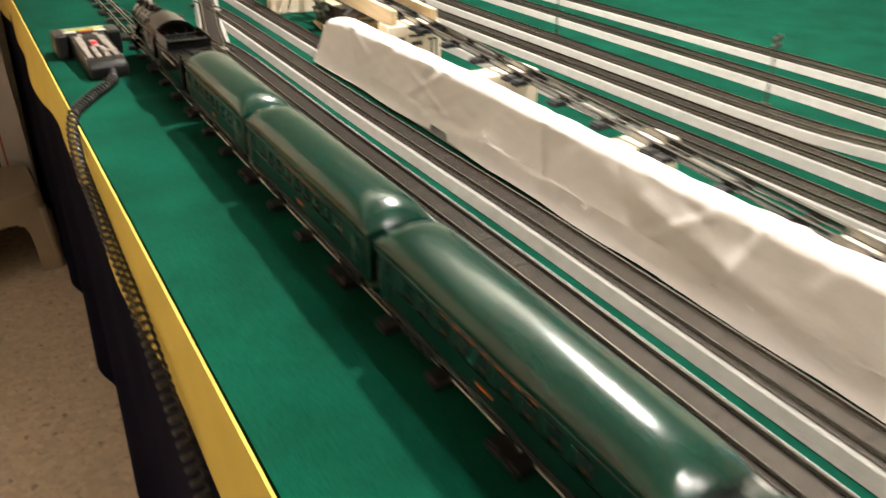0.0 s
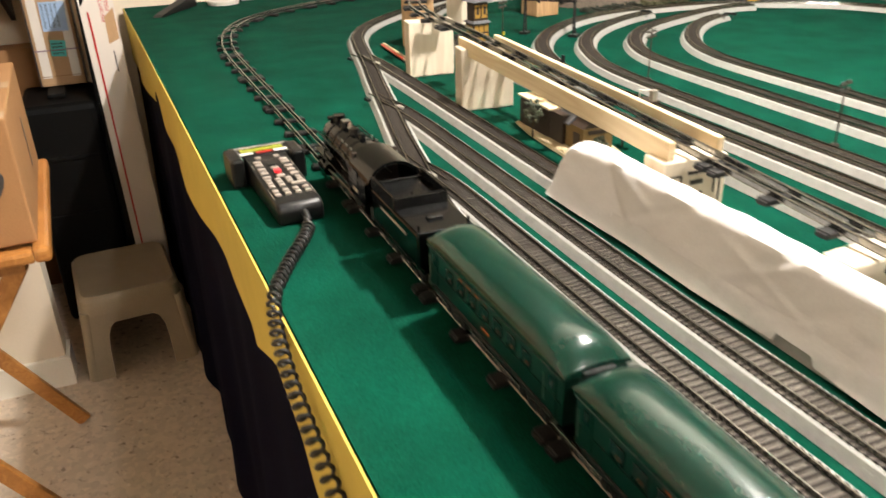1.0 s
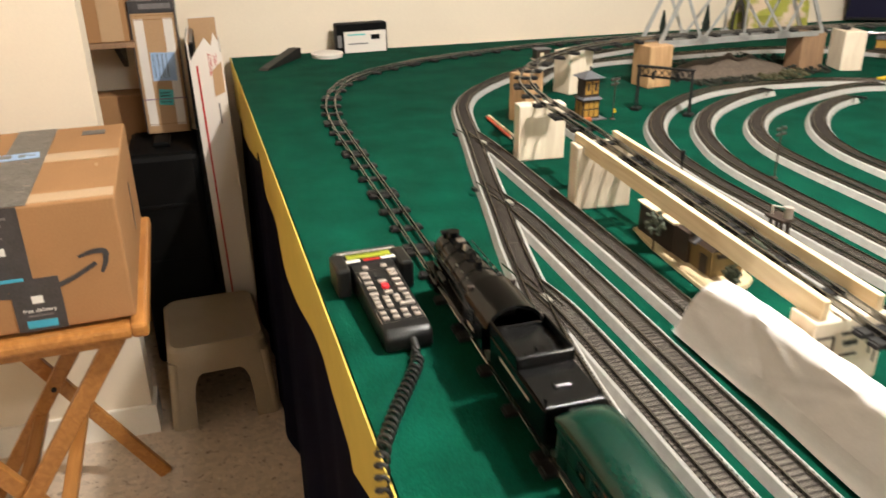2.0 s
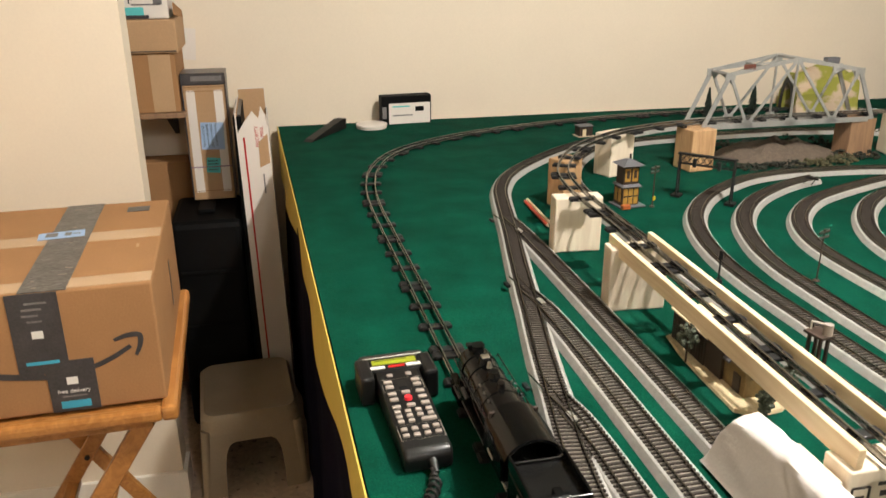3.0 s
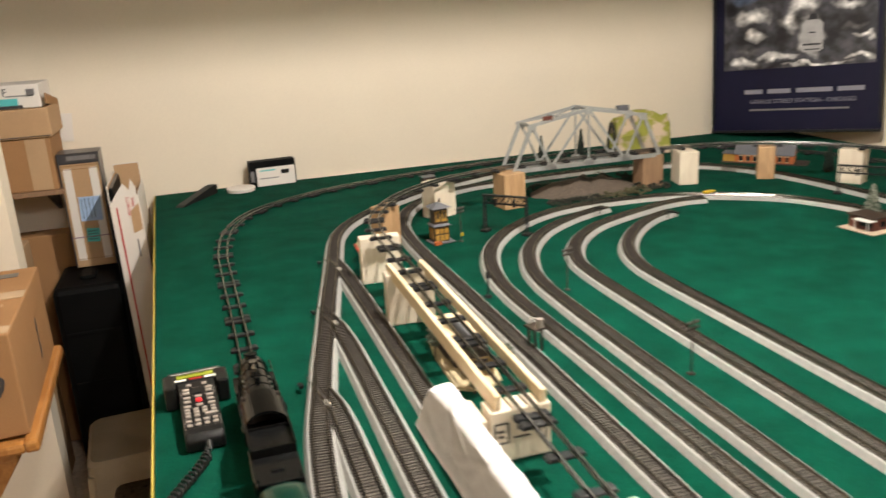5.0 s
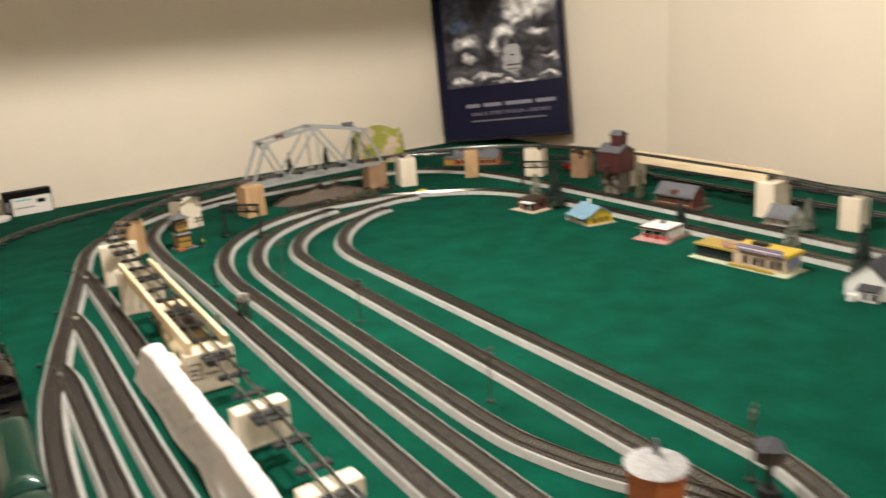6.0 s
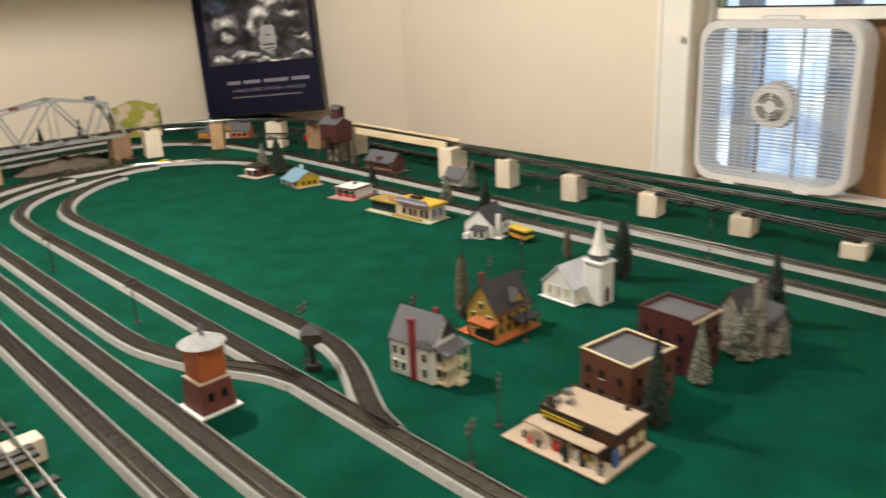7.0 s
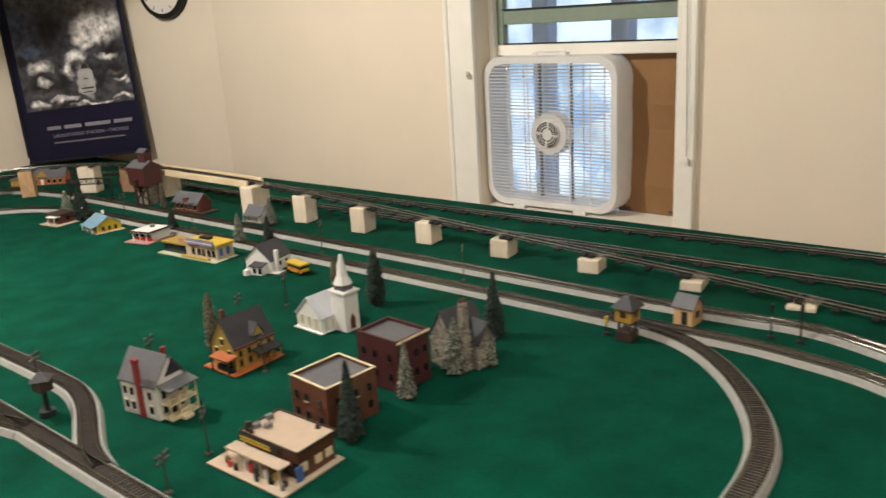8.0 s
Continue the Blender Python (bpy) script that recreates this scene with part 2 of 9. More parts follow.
MOSS = mat("dark_moss_scatter", (0.020, 0.022, 0.014), 0.95, 0.5, 70.0, 0.8)
MOSSLT = mat("olive_scatter", (0.07, 0.064, 0.03), 0.95, 0.4, 70.0, 0.8)
GRAVEL = mat("grey_brown_gravel", (0.105, 0.078, 0.058), 0.9, 0.35, 90.0, 0.6)
FANWHITE = mat("white_fan_plastic", (0.70, 0.68, 0.66), 0.35, 0.05)
CORD = mat("black_rubber_cord", (0.012, 0.012, 0.012), 0.4, 0.1)
PENCILRED = mat("red_pencil_lacquer", (0.50, 0.05, 0.02), 0.35, 0.1)
GLASS = glass_mat("clear_glass")
BLADE = glass_mat("translucent_blade_plastic")
BLADE.node_tree.nodes["Principled BSDF"].inputs["Base Color"].default_value = (0.80, 0.88, 1.0, 1)
BLADE.node_tree.nodes["Principled BSDF"].inputs["Roughness"].default_value = 0.25
OUTSIDE = glow_mat("daylight_outside", (0.26, 0.42, 0.62), (0.80, 0.96, 1.10), 1.7, 2.2)
POST = mat("grey_blue_porch_paint", (0.46, 0.50, 0.60), 0.7, 0.1)
SASHGREEN = mat("grey_green_sash_paint", (0.20, 0.25, 0.19), 0.5, 0.1)

# ---- mesh helpers ----


def cube(bm, c, s, bev=0.0, m=None, taper=1.0):
    """A box of size s centred at c, with optional bevel, pose and taper of the top."""
    r = bmesh.ops.create_cube(bm, size=1.0)
    vs = r["verts"]
    for v in vs:
        k = taper if v.co.z > 0 else 1.0
        v.co = Vector((v.co.x * s[0] * k, v.co.y * s[1] * k, v.co.z * s[2]))
    if bev:
        es = list({e for v in vs for e in v.link_edges})
        g = bmesh.ops.bevel(bm, geom=es, offset=bev, segments=2, affect="EDGES", profile=0.5)
        vs = list({v for f in g["faces"] for v in f.verts} | {v for v in vs if v.is_valid})
    mm = Matrix.Translation(c) @ (m if m else Matrix())
    bmesh.ops.transform(bm, matrix=mm, verts=vs)
    return vs


def tube(bm, p, q, r0, r1=None, seg=12, cap=True):
    """A round bar from p to q."""
    p, q = Vector(p), Vector(q)
    d = q - p
    r = bmesh.ops.create_cone(bm, cap_ends=cap, segments=seg, radius1=r0, radius2=r0 if r1 is None else r1, depth=d.length)
    m = Matrix.Translation((p + q) / 2) @ d.to_track_quat("Z", "Y").to_matrix().to_4x4()
    bmesh.ops.transform(bm, matrix=m, verts=r["verts"])
    return r["verts"]


def ball(bm, c, r, s=(1, 1, 1), sub=2):
    g = bmesh.ops.create_icosphere(bm, subdivisions=sub, radius=r)
    bmesh.ops.transform(bm, matrix=Matrix.Translation(c) @ Matrix.Diagonal((*s, 1)), verts=g["verts"])
    return g["verts"]


def prism(bm, pts, d, m=None):
    """A solid with the outline pts (x, z), drawn out along y from -d/2 to d/2."""
    m = m or Matrix()
    a = [bm.verts.new(m @ Vector((x, -d / 2, z))) for x, z in pts]
    b = [bm.verts.new(m @ Vector((x, d / 2, z))) for x, z in pts]
    bm.faces.new(a)
    bm.faces.new(b[::-1])
    n = len(pts)
    for i in range(n):
        bm.faces.new((a[i], b[i], b[(i + 1) % n], a[(i + 1) % n]))
    return a + b


def smooth_path(pts, step=0.02):
    """A smooth line through plan points (x, y) or (x, y, z), at even steps, with tangents weighted by the spacing of the points."""
    p = [Vector((*q, 0.0)) if len(q) == 2 else Vector(q) for q in pts]
    h = [(b - a).length for a, b in zip(p, p[1:])]
    d = [(b - a) / k for a, b, k in zip(p, p[1:], h)]
    m = [d[0]] + [(d[i - 1] * h[i] + d[i] * h[i - 1]) / (h[i - 1] + h[i]) for i in range(1, len(h))] + [d[-1]]
    reach = [h[0]] + [min(a, b) for a, b in zip(h, h[1:])] + [h[-1]]
    out = []
    for i in range(len(h)):
        n = max(2, int(1.5 * h[i] / min(0.01, step / 8)))
        for k in range(n):
            t = k / n
            out.append(p[i] * (2 * t ** 3 - 3 * t * t + 1) + m[i] * reach[i] * (t ** 3 - 2 * t * t + t) + p[i + 1] * (3 * t * t - 2 * t ** 3) + m[i + 1] * reach[i + 1] * (t ** 3 - t * t))
    out.append(p[-1])
    res, acc = [out[0]], 0.0
    for a, b in zip(out, out[1:]):
        acc += (b - a).length
        if acc >= step:
            res.append(b)
            acc -= step
    if (res[-1] - out[-1]).length > 1e-4:
        res.append(out[-1])
    return res


def sides(path):
    res = []
    for i in range(len(path)):
        d = path[min(i + 1, len(path) - 1)] - path[max(i - 1, 0)]
        d.z = 0
        d.normalize()
        res.append(Vector((d.y, -d.x, 0)))
    return res


def sweep(bm, path, prof, lift=0.0, closed=False):
    """Draws the profile (offset to the right, height) along the path."""
    rows = []
    for p, s in zip(path, sides(path)):
        rows.append([bm.verts.new(p + s * o + Vector((0, 0, h + lift))) for o, h in prof])
    n = len(prof)
    for a, b in zip(rows, rows[1:]):
        for i in range(n):
            bm.faces.new((a[i], a[(i + 1) % n], b[(i + 1) % n], b[i]))
    bm.faces.new(rows[0][::-1])
    bm.faces.new(rows[-1])


def mesh_of(name, bm, material, smooth=False):
    bmesh.ops.recalc_face_normals(bm, faces=bm.faces)
    me = bpy.data.meshes.new(name)
    bm.to_mesh(me)
    bm.free()
    me.materials.append(material)
    if smooth:
        for f in me.polygons:
            f.use_smooth = True
        me.set_sharp_from_angle(angle=radians(38))
    return me


def part(name, bm, material, parent, label="", smooth=False, at=None):
    """One mesh object under a thing or under a part."""
    ob = new(name, bm if isinstance(bm, bpy.types.Mesh) else mesh_of(name, bm, material, smooth))
    ob.parent = parent
    if at is not None:
        ob.matrix_basis = at
    return tagged(ob, label)


def whole(name, bm, material, label, category, kind="", group="", smooth=False):
    """A thing that is one mesh."""
    return tagged(new(name, mesh_of(name, bm, material, smooth)), label, category, group, kind)


def thing(name, label, category, at=(0, 0, 0), turn=0.0, group="", kind=""):
    ob = new(name)
    ob.empty_display_size = 0.02
    ob.matrix_basis = pose(*at, 0, 0, turn)
    return tagged(ob, label, category, group, kind)


def B():
    return bmesh.new()


def box_part(name, c, s, material, parent, label="", bev=0.0, m=None):
    bm = B()
    cube(bm, c, s, bev, m)
    return part(name, bm, material, parent, label)


def letters(name, words, size, material, parent, m, label="", depth=0.0004):
    cu = bpy.data.curves.new(name, "FONT")
    cu.body, cu.size, cu.extrude = words, size, depth
    cu.align_x, cu.align_y = "CENTER", "CENTER"
    ob = bpy.data.objects.new(name, cu)
    me = bpy.data.meshes.new_from_object(ob)
    bpy.data.objects.remove(ob)
    me.materials.clear()
    me.materials.append(material)
    return part(name, me, material, parent, label, at=m)

# ---- the room ----
BACK, RIGHT, HIGH = 4.06, 2.95, 2.55


def slab(name, x0, x1, y0, y1, z0, z1, material, label, category):
    bm = B()
    cube(bm, ((x0 + x1) / 2, (y0 + y1) / 2, (z0 + z1) / 2), (x1 - x0, y1 - y0, z1 - z0))
    return whole(name, bm, material, label, category, "structure")


slab("floor", -1.8, 3.3, -3.2, 4.3, -0.1, 0.0, FLOOR, "beige speckled sheet floor", "floor")
slab("ceiling", -1.8, 3.3, -3.2, 4.3, HIGH, HIGH + 0.1, CEIL, "plain off-white painted ceiling", "ceiling")
slab("wall_north", -0.90, 2.70, BACK, BACK + 0.15, 0, HIGH, WALL, "plain cream painted back wall behind the layout", "wall")
slab("wall_west", -1.8, -1.65, -3.2, 3.28, 0, HIGH, WALL, "plain cream painted side wall", "wall")
slab("wall_south", -1.65, 3.2, -3.2, -3.05, 0, HIGH, WALL, "plain cream painted wall", "wall")
slab("wall_pier", -1.8, -0.337, 3.28, 3.37, 0, HIGH, WALL, "cream painted projecting wall with a square corner", "wall")
slab("wall_alcove", -0.90, -0.75, 3.37, 4.06, 0, HIGH, WALL, "cream painted side wall of the storage alcove", "wall")
# unseen blocker, added to cast the shade along the top of the back wall
slab("ceiling_beam", -1.65, 2.40, 2.62, 2.78, 2.14, HIGH, CEIL, "unseen beam added to shade the back wall's top", "beam")
slab("baseboard", -1.65, -0.325, 3.268, 3.28, 0, 0.09, TRIM, "white painted baseboard along the projecting wall", "baseboard")
slab("baseboard", -0.337, -0.325, 3.28, 3.37, 0, 0.09, TRIM, "white painted baseboard round the corner", "baseboard")

# angled wall across the far corner
bm = B()
pts = [(2.70, BACK), (2.70, BACK + 0.15), (3.15, BACK + 0.15), (3.15, 2.97), (RIGHT, 2.97)]
low = [bm.verts.new((x, y, 0)) for x, y in pts]
top = [bm.verts.new((x, y, HIGH)) for x, y in pts]
bm.faces.new(low), bm.faces.new(top[::-1])
for i in range(5):
    bm.faces.new((low[i], top[i], top[(i + 1) % 5], low[(i + 1) % 5]))
whole("wall_corner", bm, WALL, "cream painted angled wall in the corner", "wall", "structure")

# right wall with the window opening
WY0, WY1, WZ0, WZ1 = 0.618, 1.412, 0.80, 2.05
bm = B()
for y0, y1, z0, z1 in ((-3.05, WY0, 0, HIGH), (WY1, 2.97, 0, HIGH), (WY0, WY1, 0, WZ0), (WY0, WY1, WZ1, HIGH)):
    cube(bm, (RIGHT + 0.1, (y0 + y1) / 2, (z0 + z1) / 2), (0.2, y1 - y0, z1 - z0))
whole("wall_east", bm, WALL, "cream painted wall with a window opening", "wall", "structure")

win = thing("window_1", "white wooden sash window holding a fan and cardboard", "window", kind="structure")
for nm, c, s in (("casing", (RIGHT - 0.009, WY1 + 0.064, 1.42), (0.018, 0.128, 1.36)),
                 ("casing", (RIGHT - 0.009, WY0 - 0.028, 1.42), (0.018, 0.056, 1.36)),
                 ("casing", (RIGHT - 0.010, (WY0 + WY1) / 2, WZ1 + 0.06), (0.020, 1.0, 0.11)),
                 ("window_sill", (RIGHT + 0.07, (WY0 + WY1) / 2, WZ0 + 0.012), (0.25, WY1 - WY0 - 0.004, 0.024)),
                 ("jamb", (RIGHT + 0.14, WY1 - 0.011, 1.44), (0.11, 0.020, 1.22)),
                 ("jamb", (RIGHT + 0.10, WY0 + 0.011, 1.44), (0.19, 0.020, 1.22))):
    box_part(nm, c, s, TRIM, win, bev=0.004)
box_part("casing_bead", (RIGHT - 0.012, WY1 + 0.118, 1.42), (0.028, 0.018, 1.36), TRIM, win, bev=0.004)
box_part("casing_bead", (RIGHT - 0.012, WY0 - 0.048, 1.42), (0.028, 0.014, 1.36), TRIM, win, bev=0.004)
for dy, dz in ((WY1 + 0.025, 1.335), (WY0 - 0.034, 1.066)):
    bm = B()
    tube(bm, (RIGHT - 0.018, dy, dz), (RIGHT - 0.042, dy, dz), 0.008, 0.011, 14)
    part("knob", bm, TRIM, win, "small white knob on the casing", smooth=True)
bm = B()
for z0, z1, w0, w1 in ((1.066, 1.25, 0.0, 0.004), (1.25, 1.50, 0.004, 0.010), (1.50, 1.90, 0.010, 0.012)):
    tube(bm, (RIGHT - 0.026, WY0 - 0.034 + w0, z0), (RIGHT - 0.026, WY0 - 0.034 + w1, z1), 0.0016, seg=6)
part("pull_cord", bm, KEY, win, "thin grey pull cord")
SY0, SY1 = WY0 + 0.024, WY1 - 0.024
SM = (SY0 + SY1) / 2
bm = B()
cube(bm, (3.075, SM, 1.408), (0.038, SY1 - SY0, 0.040), 0.004)
sash = part("sash", bm, TRIM, win, "raised lower sash with a white bottom rail")
for c, s in (((3.078, SY0 + 0.013, 1.70), (0.03, 0.026, 0.54)), ((3.078, SY1 - 0.013, 1.70), (0.03, 0.026, 0.54)), ((3.078, SM, 1.526), (0.028, SY1 - SY0 - 0.054, 0.052))):
    box_part("sash_bar", c, s, SASHGREEN, sash, "grey-green painted sash bar", 0.003)
box_part("gasket", (3.062, SM, 1.431), (0.012, SY1 - SY0 - 0.054, 0.005), BLACKMETAL, sash, "thin black glazing strip")
box_part("gasket", (3.062, SM, 1.5545), (0.012, SY1 - SY0 - 0.054, 0.005), BLACKMETAL, sash, "thin black glazing strip")
for z0, z1 in ((1.434, 1.499), (1.553, 1.96)):
    p = box_part("pane", (3.080, SM, (z0 + z1) / 2), (0.003, SY1 - SY0 - 0.054, z1 - z0), GLASS, sash, "clear glass pane")
    p.visible_shadow = False

# daylight beyond the window
bm = B()
cube(bm, (5.6, 1.0, 1.2), (0.02, 9, 5))
whole("backdrop", bm, OUTSIDE, "bright hazy daylight beyond the porch", "backdrop", "structure")
post = thing("porch_post", "grey square porch post outside the window", "post", (3.75, 1.205, -0.2), group="porch posts")
box_part("shaft", (0, 0, 1.3), (0.085, 0.085, 2.6), POST, post, bev=0.006)
box_part("base_block", (0, 0, 0.08), (0.13, 0.13, 0.16), POST, post, bev=0.006)
for dy in (0.72, 1.60, 2.15, -0.9):
    copy_thing(post, pose(3.75, dy, -0.2))
rail = thing("porch_rail", "thin grey rails between the porch posts outside", "rail")
for z in (1.62, 1.70, 1.80):
    bm = B()
    tube(bm, (3.75, -0.9, z), (3.75, 2.15, z), 0.012, seg=8)
    part("bar", bm, POST, rail)
slab("porch_floor", 3.16, 5.5, -3, 4.5, -0.25, -0.2, POST, "grey porch boards outside", "ground")

# ceiling lamps: unseen fixtures added at the lights
def ceiling_lamp(x, y):
    t = thing("ceiling_lamp", "unseen round white ceiling fixture added at a light, with a blocking shade", "lamp", (x, y, HIGH), group="ceiling lamps")
    bm = B()
    tube(bm, (0, 0, 0), (0, 0, -0.025), 0.07, 0.06, 24)
    part("canopy", bm, FANWHITE, t, smooth=True)
    bm = B()
    tube(bm, (0, 0, -0.025), (0, 0, -0.045), 0.022, 0.02, 16)
    part("socket", bm, FANWHITE, t, smooth=True)
    # opaque shade added to keep direct light off the ceiling
    bm = B()
    tube(bm, (0, 0, -0.040), (0, 0, -0.100), 0.045, 0.120, 32, False)
    ex = bmesh.ops.extrude_face_region(bm, geom=list(bm.faces))
    bmesh.ops.translate(bm, vec=(0, 0, 0.004), verts=[e for e in ex["geom"] if isinstance(e, bmesh.types.BMVert)])
    part("shade", bm, FANWHITE, t, "white shade added to block upward light", smooth=True)
    return t


for at in (LAMP, LAMP2, FILL3):
    ceiling_lamp(at[0], at[1])

# wall clock on the angled wall, and the paper on the back wall
ck = thing("wall_clock", "round wall clock with a black rim and pale dial", "clock", (2.886, 3.239, 1.754), 0)
ck.matrix_basis = pose(2.886, 3.239, 1.754, 0, 0, 180 + 12.9) @ pose(0, 0, 0, 0, 90, 0)
bm = B()
tube(bm, (0, 0, 0), (0, 0, 0.035), 0.15, 0.145, 40)
part("rim", bm, BLACKMETAL, ck, smooth=True)
bm = B()
tube(bm, (0, 0, 0.034), (0, 0, 0.037), 0.122, 0.122, 40)
dial = part("dial", bm, WHITECARD, ck, "pale clock dial")
for k in range(12):
    box_part("hour_mark", (0, 0, 0), (0.016, 0.004, 0.001), BLACKMETAL, dial, m=pose(0, 0, 0.038, 0, 0, 30 * k) @ pose(0.105, 0, 0))
box_part("hour_hand", (0, 0, 0), (0.06, 0.006, 0.001), BLACKMETAL, dial, m=pose(0, 0, 0.040, 0, 0, 75) @ pose(0.03, 0, 0))
box_part("minute_hand", (0, 0, 0), (0.09, 0.004, 0.001), BLACKMETAL, dial, m=pose(0, 0, 0.041, 0, 0, 200) @ pose(0.04, 0, 0))
bm = B()
cube(bm, (-0.262, BACK - 0.002, 1.177), (0.042, 0.002, 0.10), 0.0, pose(0, 0, 0, 0, 5, 0))
whole("paper_note", bm, WHITECARD, "small white paper pinned to the back wall", "paper")

# ---- the layout table ----


def edge(y):
    """Where the table's long edge lies."""
    return 0.003 + 0.028 * (4.0 - y)


NEAR, FAR, TRIGHT = -1.35, 4.03, 2.72
tab = thing("train_table", "large plywood train table with timber legs under a felt cover", "table")
bm = B()
v = [bm.verts.new(p) for z in (T - 0.045, T - 0.006) for p in ((edge(NEAR) + 0.006, NEAR, z), (TRIGHT, NEAR, z), (TRIGHT, FAR, z), (edge(FAR) + 0.006, FAR, z))]
for f in ((0, 1, 2, 3), (7, 6, 5, 4), (0, 4, 5, 1), (1, 5, 6, 2), (2, 6, 7, 3), (3, 7, 4, 0)):
    bm.faces.new([v[i] for i in f])
part("tabletop", bm, PINE, tab)
for x in (0.22, 1.4, 2.6):
    for y in (-1.2, 1.4, 3.9):
        box_part("leg", (x, y, (T - 0.045) / 2), (0.09, 0.09, T - 0.045), PINE, tab, bev=0.004)

# felt: a fine grid with a faint waviness
bm = B()
nx, ny = 60, 110
g = []
for j in range(ny + 1):
    y = NEAR - 0.006 + (FAR - NEAR + 0.008) * j / ny
    r = []
    for i in range(nx + 1):
        x = edge(y) + (TRIGHT - edge(y)) * i / nx
        h = 0.0006 * noise.noise(Vector((x * 5, y * 5, 0)))
        r.append(bm.verts.new((x, y, T - 0.0008 + h)))
    g.append(r)
for j in range(ny):
    for i in range(nx):
        bm.faces.new((g[j][i], g[j][i + 1], g[j + 1][i + 1], g[j + 1][i]))
ex = bmesh.ops.extrude_face_region(bm, geom=list(bm.faces))
bmesh.ops.translate(bm, vec=(0, 0, -0.004), verts=[e for e in ex["geom"] if isinstance(e, bmesh.types.BMVert)])
whole("felt_cover", bm, FELT, "bright green felt spread over the layout table", "cloth", smooth=True)


def hanging(name, material, label, category, top, bottom, off, wave, freq, seed, ragged=0.0, tear=0.0):
    """A cloth that hangs along the table's edge, with soft folds."""
    bm = B()
    n, m = 520, 10
    rows = []
    for i in range(n + 1):
        y = NEAR + (FAR - NEAR) * i / n
        r = []
        for k in range(m + 1):
            u = k / m
            low = bottom + ragged * noise.noise(Vector((y * 4 + seed, 3, 0))) - tear * max(0.0, 1 - (abs(y - 2.035) / (0.012 if y > 2.035 else 0.09)))
            w = wave * u * (math.sin(y * freq + seed) + 0.6 * math.sin(y * freq * 2.3 + 1)) + 0.4 * wave * u * noise.noise(Vector((y * 9, u * 2, seed)))
            r.append(bm.verts.new((edge(y) - off + w, y, top + (low - top) * u)))
        rows.append(r)
    for a, b in zip(rows, rows[1:]):
        for k in range(m):
            bm.faces.new((a[k], b[k], b[k + 1], a[k + 1]))
    ex = bmesh.ops.extrude_face_region(bm, geom=list(bm.faces))
    bmesh.ops.translate(bm, vec=(0.0025, 0, 0), verts=[e for e in ex["geom"] if isinstance(e, bmesh.types.BMVert)])
    return whole(name, bm, material, label, category, smooth=True)


hanging("table_skirt", NAVY, "dark navy cloth skirt hanging to the floor round the table", "skirt", T - 0.02, 0.004, -0.002, 0.012, 11.0, 0.3)
hanging("yellow_border", YELLOW, "yellow cloth band hanging along the table edge", "cloth", T + 0.0012, 0.768, 0.005, 0.006, 6.0, 1.7, 0.006, 0.026)

# ---- poster in the corner ----
PW, PH, PFOOT = 0.754, 1.02, -0.028
po = thing("poster", "dark blue framed railway poster leaning in the corner", "poster", (2.408, 3.998, 0.932), -58)
po.matrix_basis = po.matrix_basis @ pose(0, 0, 0, -4.3, 0, 0) @ pose(0, 0, 0, 0, -3.8, 0) @ Matrix.Scale(0.911, 4)
box_part("board", (PW / 2, 0.006, (PH + PFOOT) / 2), (PW, 0.010, PH - PFOOT), POSTERBLUE, po, bev=0.002)
for c, s in (((PW / 2, -0.002, PFOOT + 0.006), (PW, 0.014, 0.012)), ((PW / 2, -0.002, PH - 0.006), (PW, 0.014, 0.012)), ((0.006, -0.002, PH / 2), (0.012, 0.014, PH - 0.026)), ((PW - 0.006, -0.002, PH / 2), (0.012, 0.014, PH - 0.026))):
    box_part("frame", c, s, BLACKMETAL, po, "thin black frame", 0.002)


